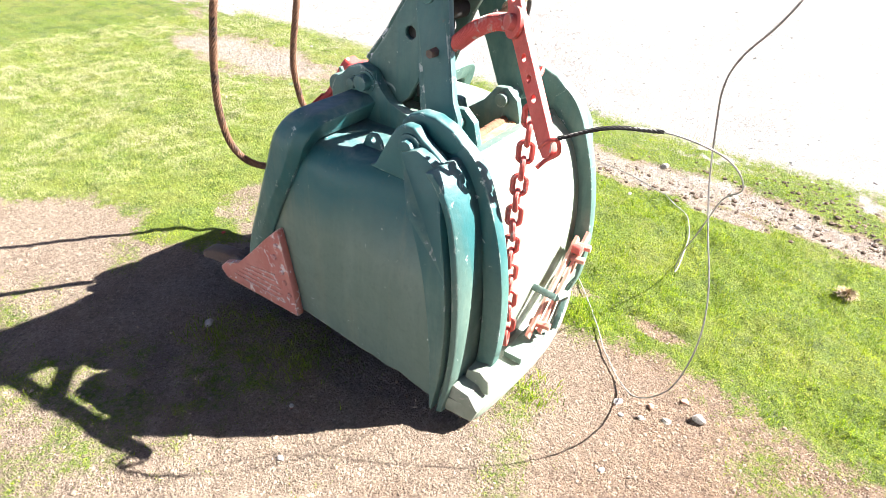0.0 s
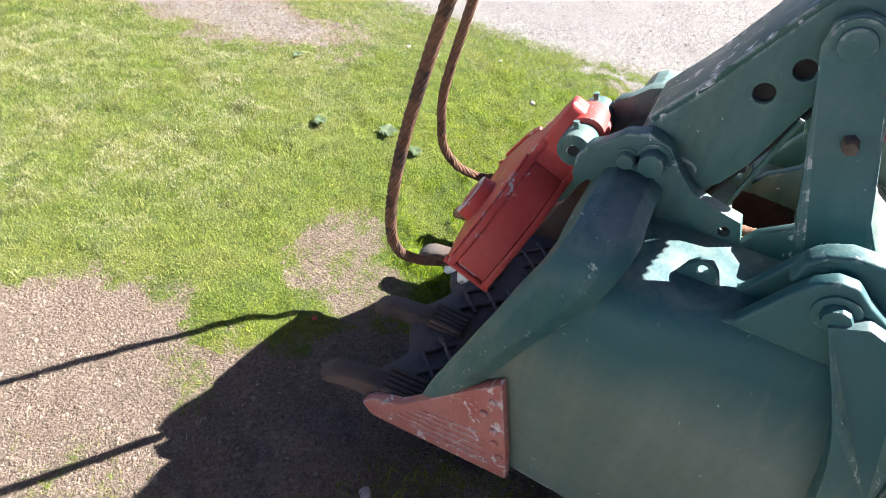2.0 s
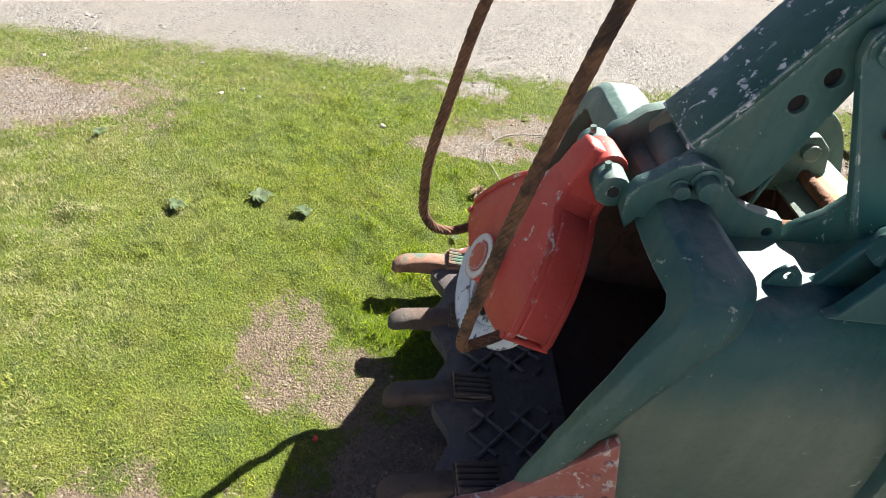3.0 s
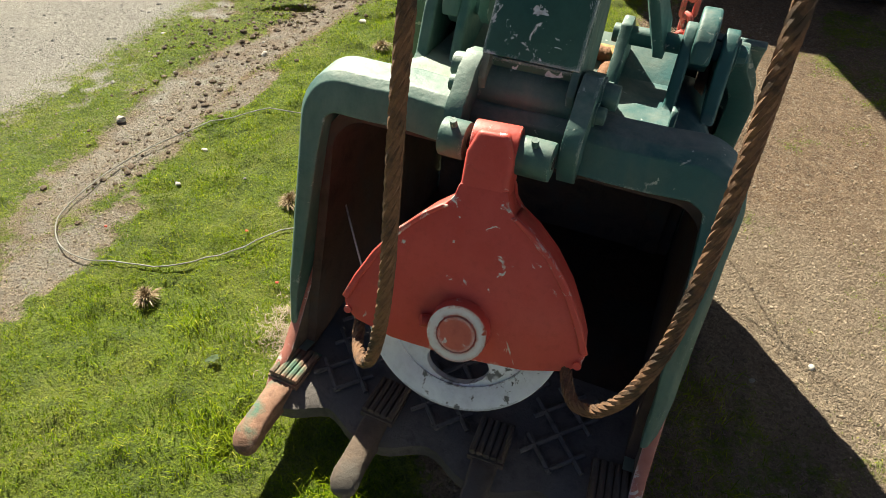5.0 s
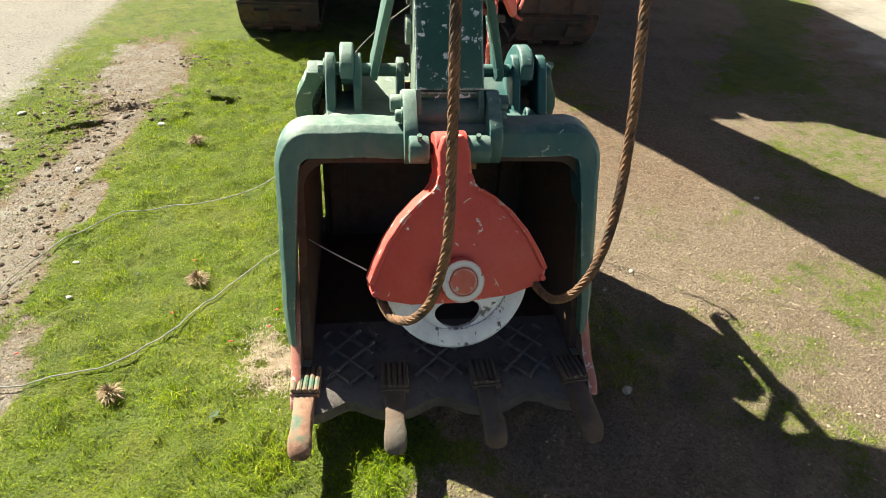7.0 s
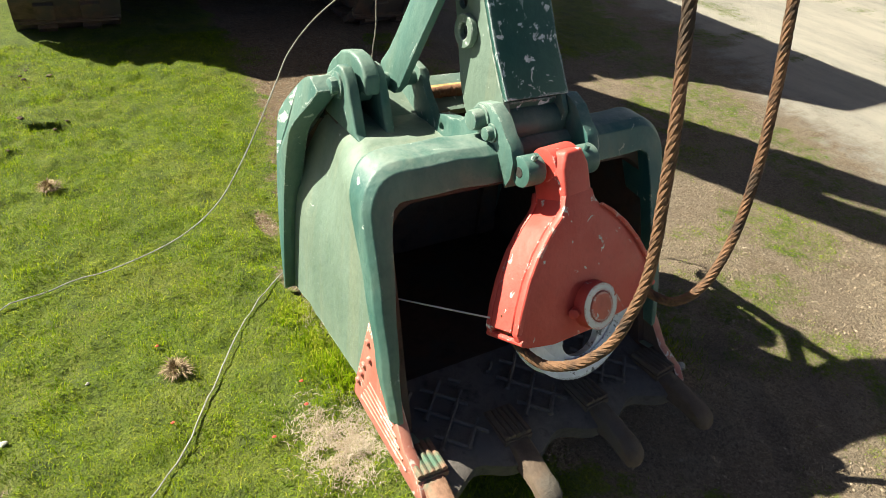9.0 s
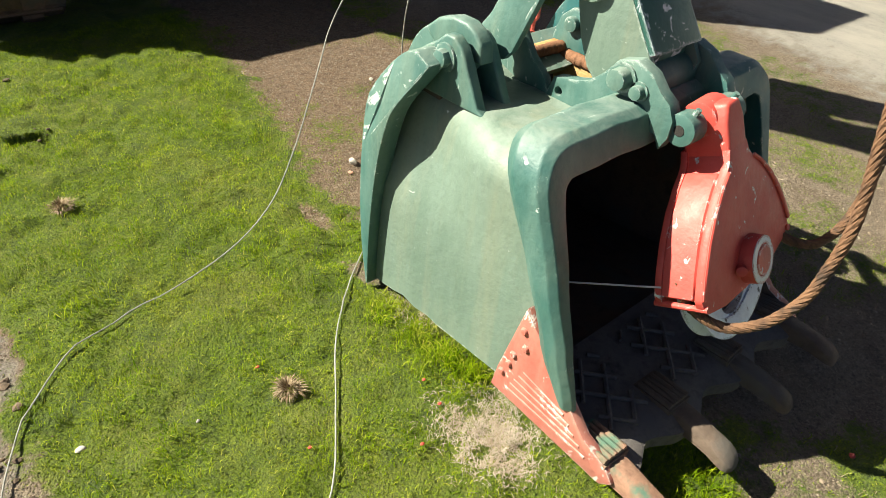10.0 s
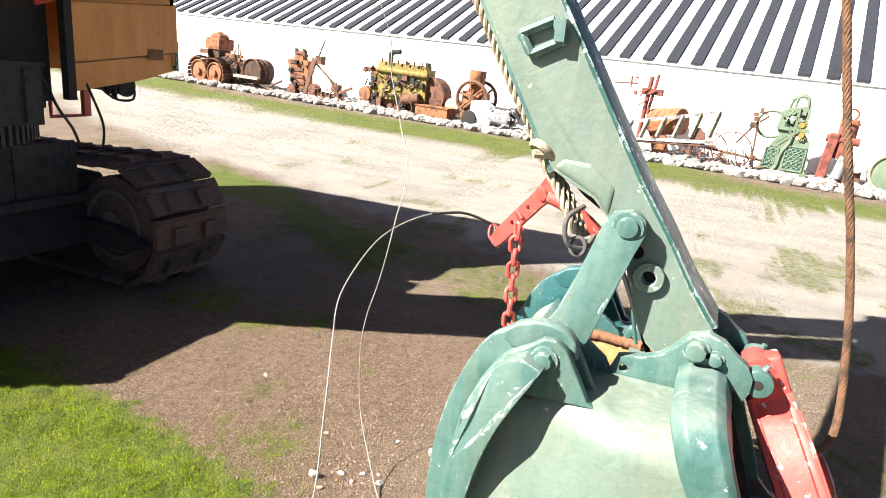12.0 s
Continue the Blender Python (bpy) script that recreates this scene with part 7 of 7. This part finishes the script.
for i, (x, y, r) in enumerate(((-0.946, 0.192, 0.029), (-1.203, 1.497, 0.033), (-1.12, -0.42, 0.024))):
    clump(x, y, r, 40 + i)
WEED_MAT = blade_material("weed_leaf", [(0.0, (0.07, 0.11, 0.05)), (0.6, (0.15, 0.19, 0.11)), (1.0, (0.34, 0.38, 0.28))], 0.25)


def weed(x, y, r, seed):
    rr = random.Random(seed)
    root = thing("broadleaf_weed", (x, y, float(height(np.array(x), np.array(y)))), "small broadleaf weed rosette growing in the lawn", "weed", "lawn weeds")
    for k in range(9):
        a, l = k * 2.4 + rr.uniform(-0.3, 0.3), 0.7 * r * rr.uniform(0.6, 1.1)
        bm = bmesh.new()
        row = []
        for i in range(5):
            u = i / 4
            w = 0.28 * l * math.sin(math.pi * (0.08 + 0.88 * u)) + 0.001
            z = 0.014 + 0.30 * l * math.sin(u * 2.4) * 0.7
            row.append((bm.verts.new((u * l, -w, z + 0.15 * w)), bm.verts.new((u * l, 0, z - 0.1 * w)), bm.verts.new((u * l, w, z + 0.15 * w))))
        for A, B in zip(row, row[1:]):
            bm.faces.new((A[0], A[1], B[1], B[0]))
            bm.faces.new((A[1], A[2], B[2], B[1]))
        bm.transform(Matrix.Rotation(a, 4, "Z"))
        part("leaf", bm, WEED_MAT, root, "", True)


for i, (x, y, r) in enumerate(((-0.94, -1.38, 0.085), (-0.843, -1.695, 0.065), (-0.85, -1.176, 0.06), (-1.35, -2.2, 0.06), (-0.75, -0.55, 0.03))):
    weed(x, y, r, i)
PETAL = rusty("red_petal", (0.55, 0.05, 0.05), (0.65, 0.10, 0.06), None, 30)
for i, (x, y) in enumerate(((0.236, -0.985), (-0.62, -0.12), (-0.98, 0.32), (-0.60, -0.02), (-0.75, -0.2), (-1.5, -0.2), (-1.0, -0.02))):
    bm = bmesh.new()
    bmesh.ops.create_icosphere(bm, subdivisions=1, radius=0.010 if i == 0 else 0.006)
    bm.transform(Matrix.Diagonal((1.3, 1, 0.35, 1)))
    ob = finish(bm, "fallen_petal", PETAL, None, "", True)
    ob.location = (x, y, float(height(np.array(x), np.array(y))) + 0.012)
    tagged(ob, "small red fallen petal on the grass", "petal", "fallen petals")
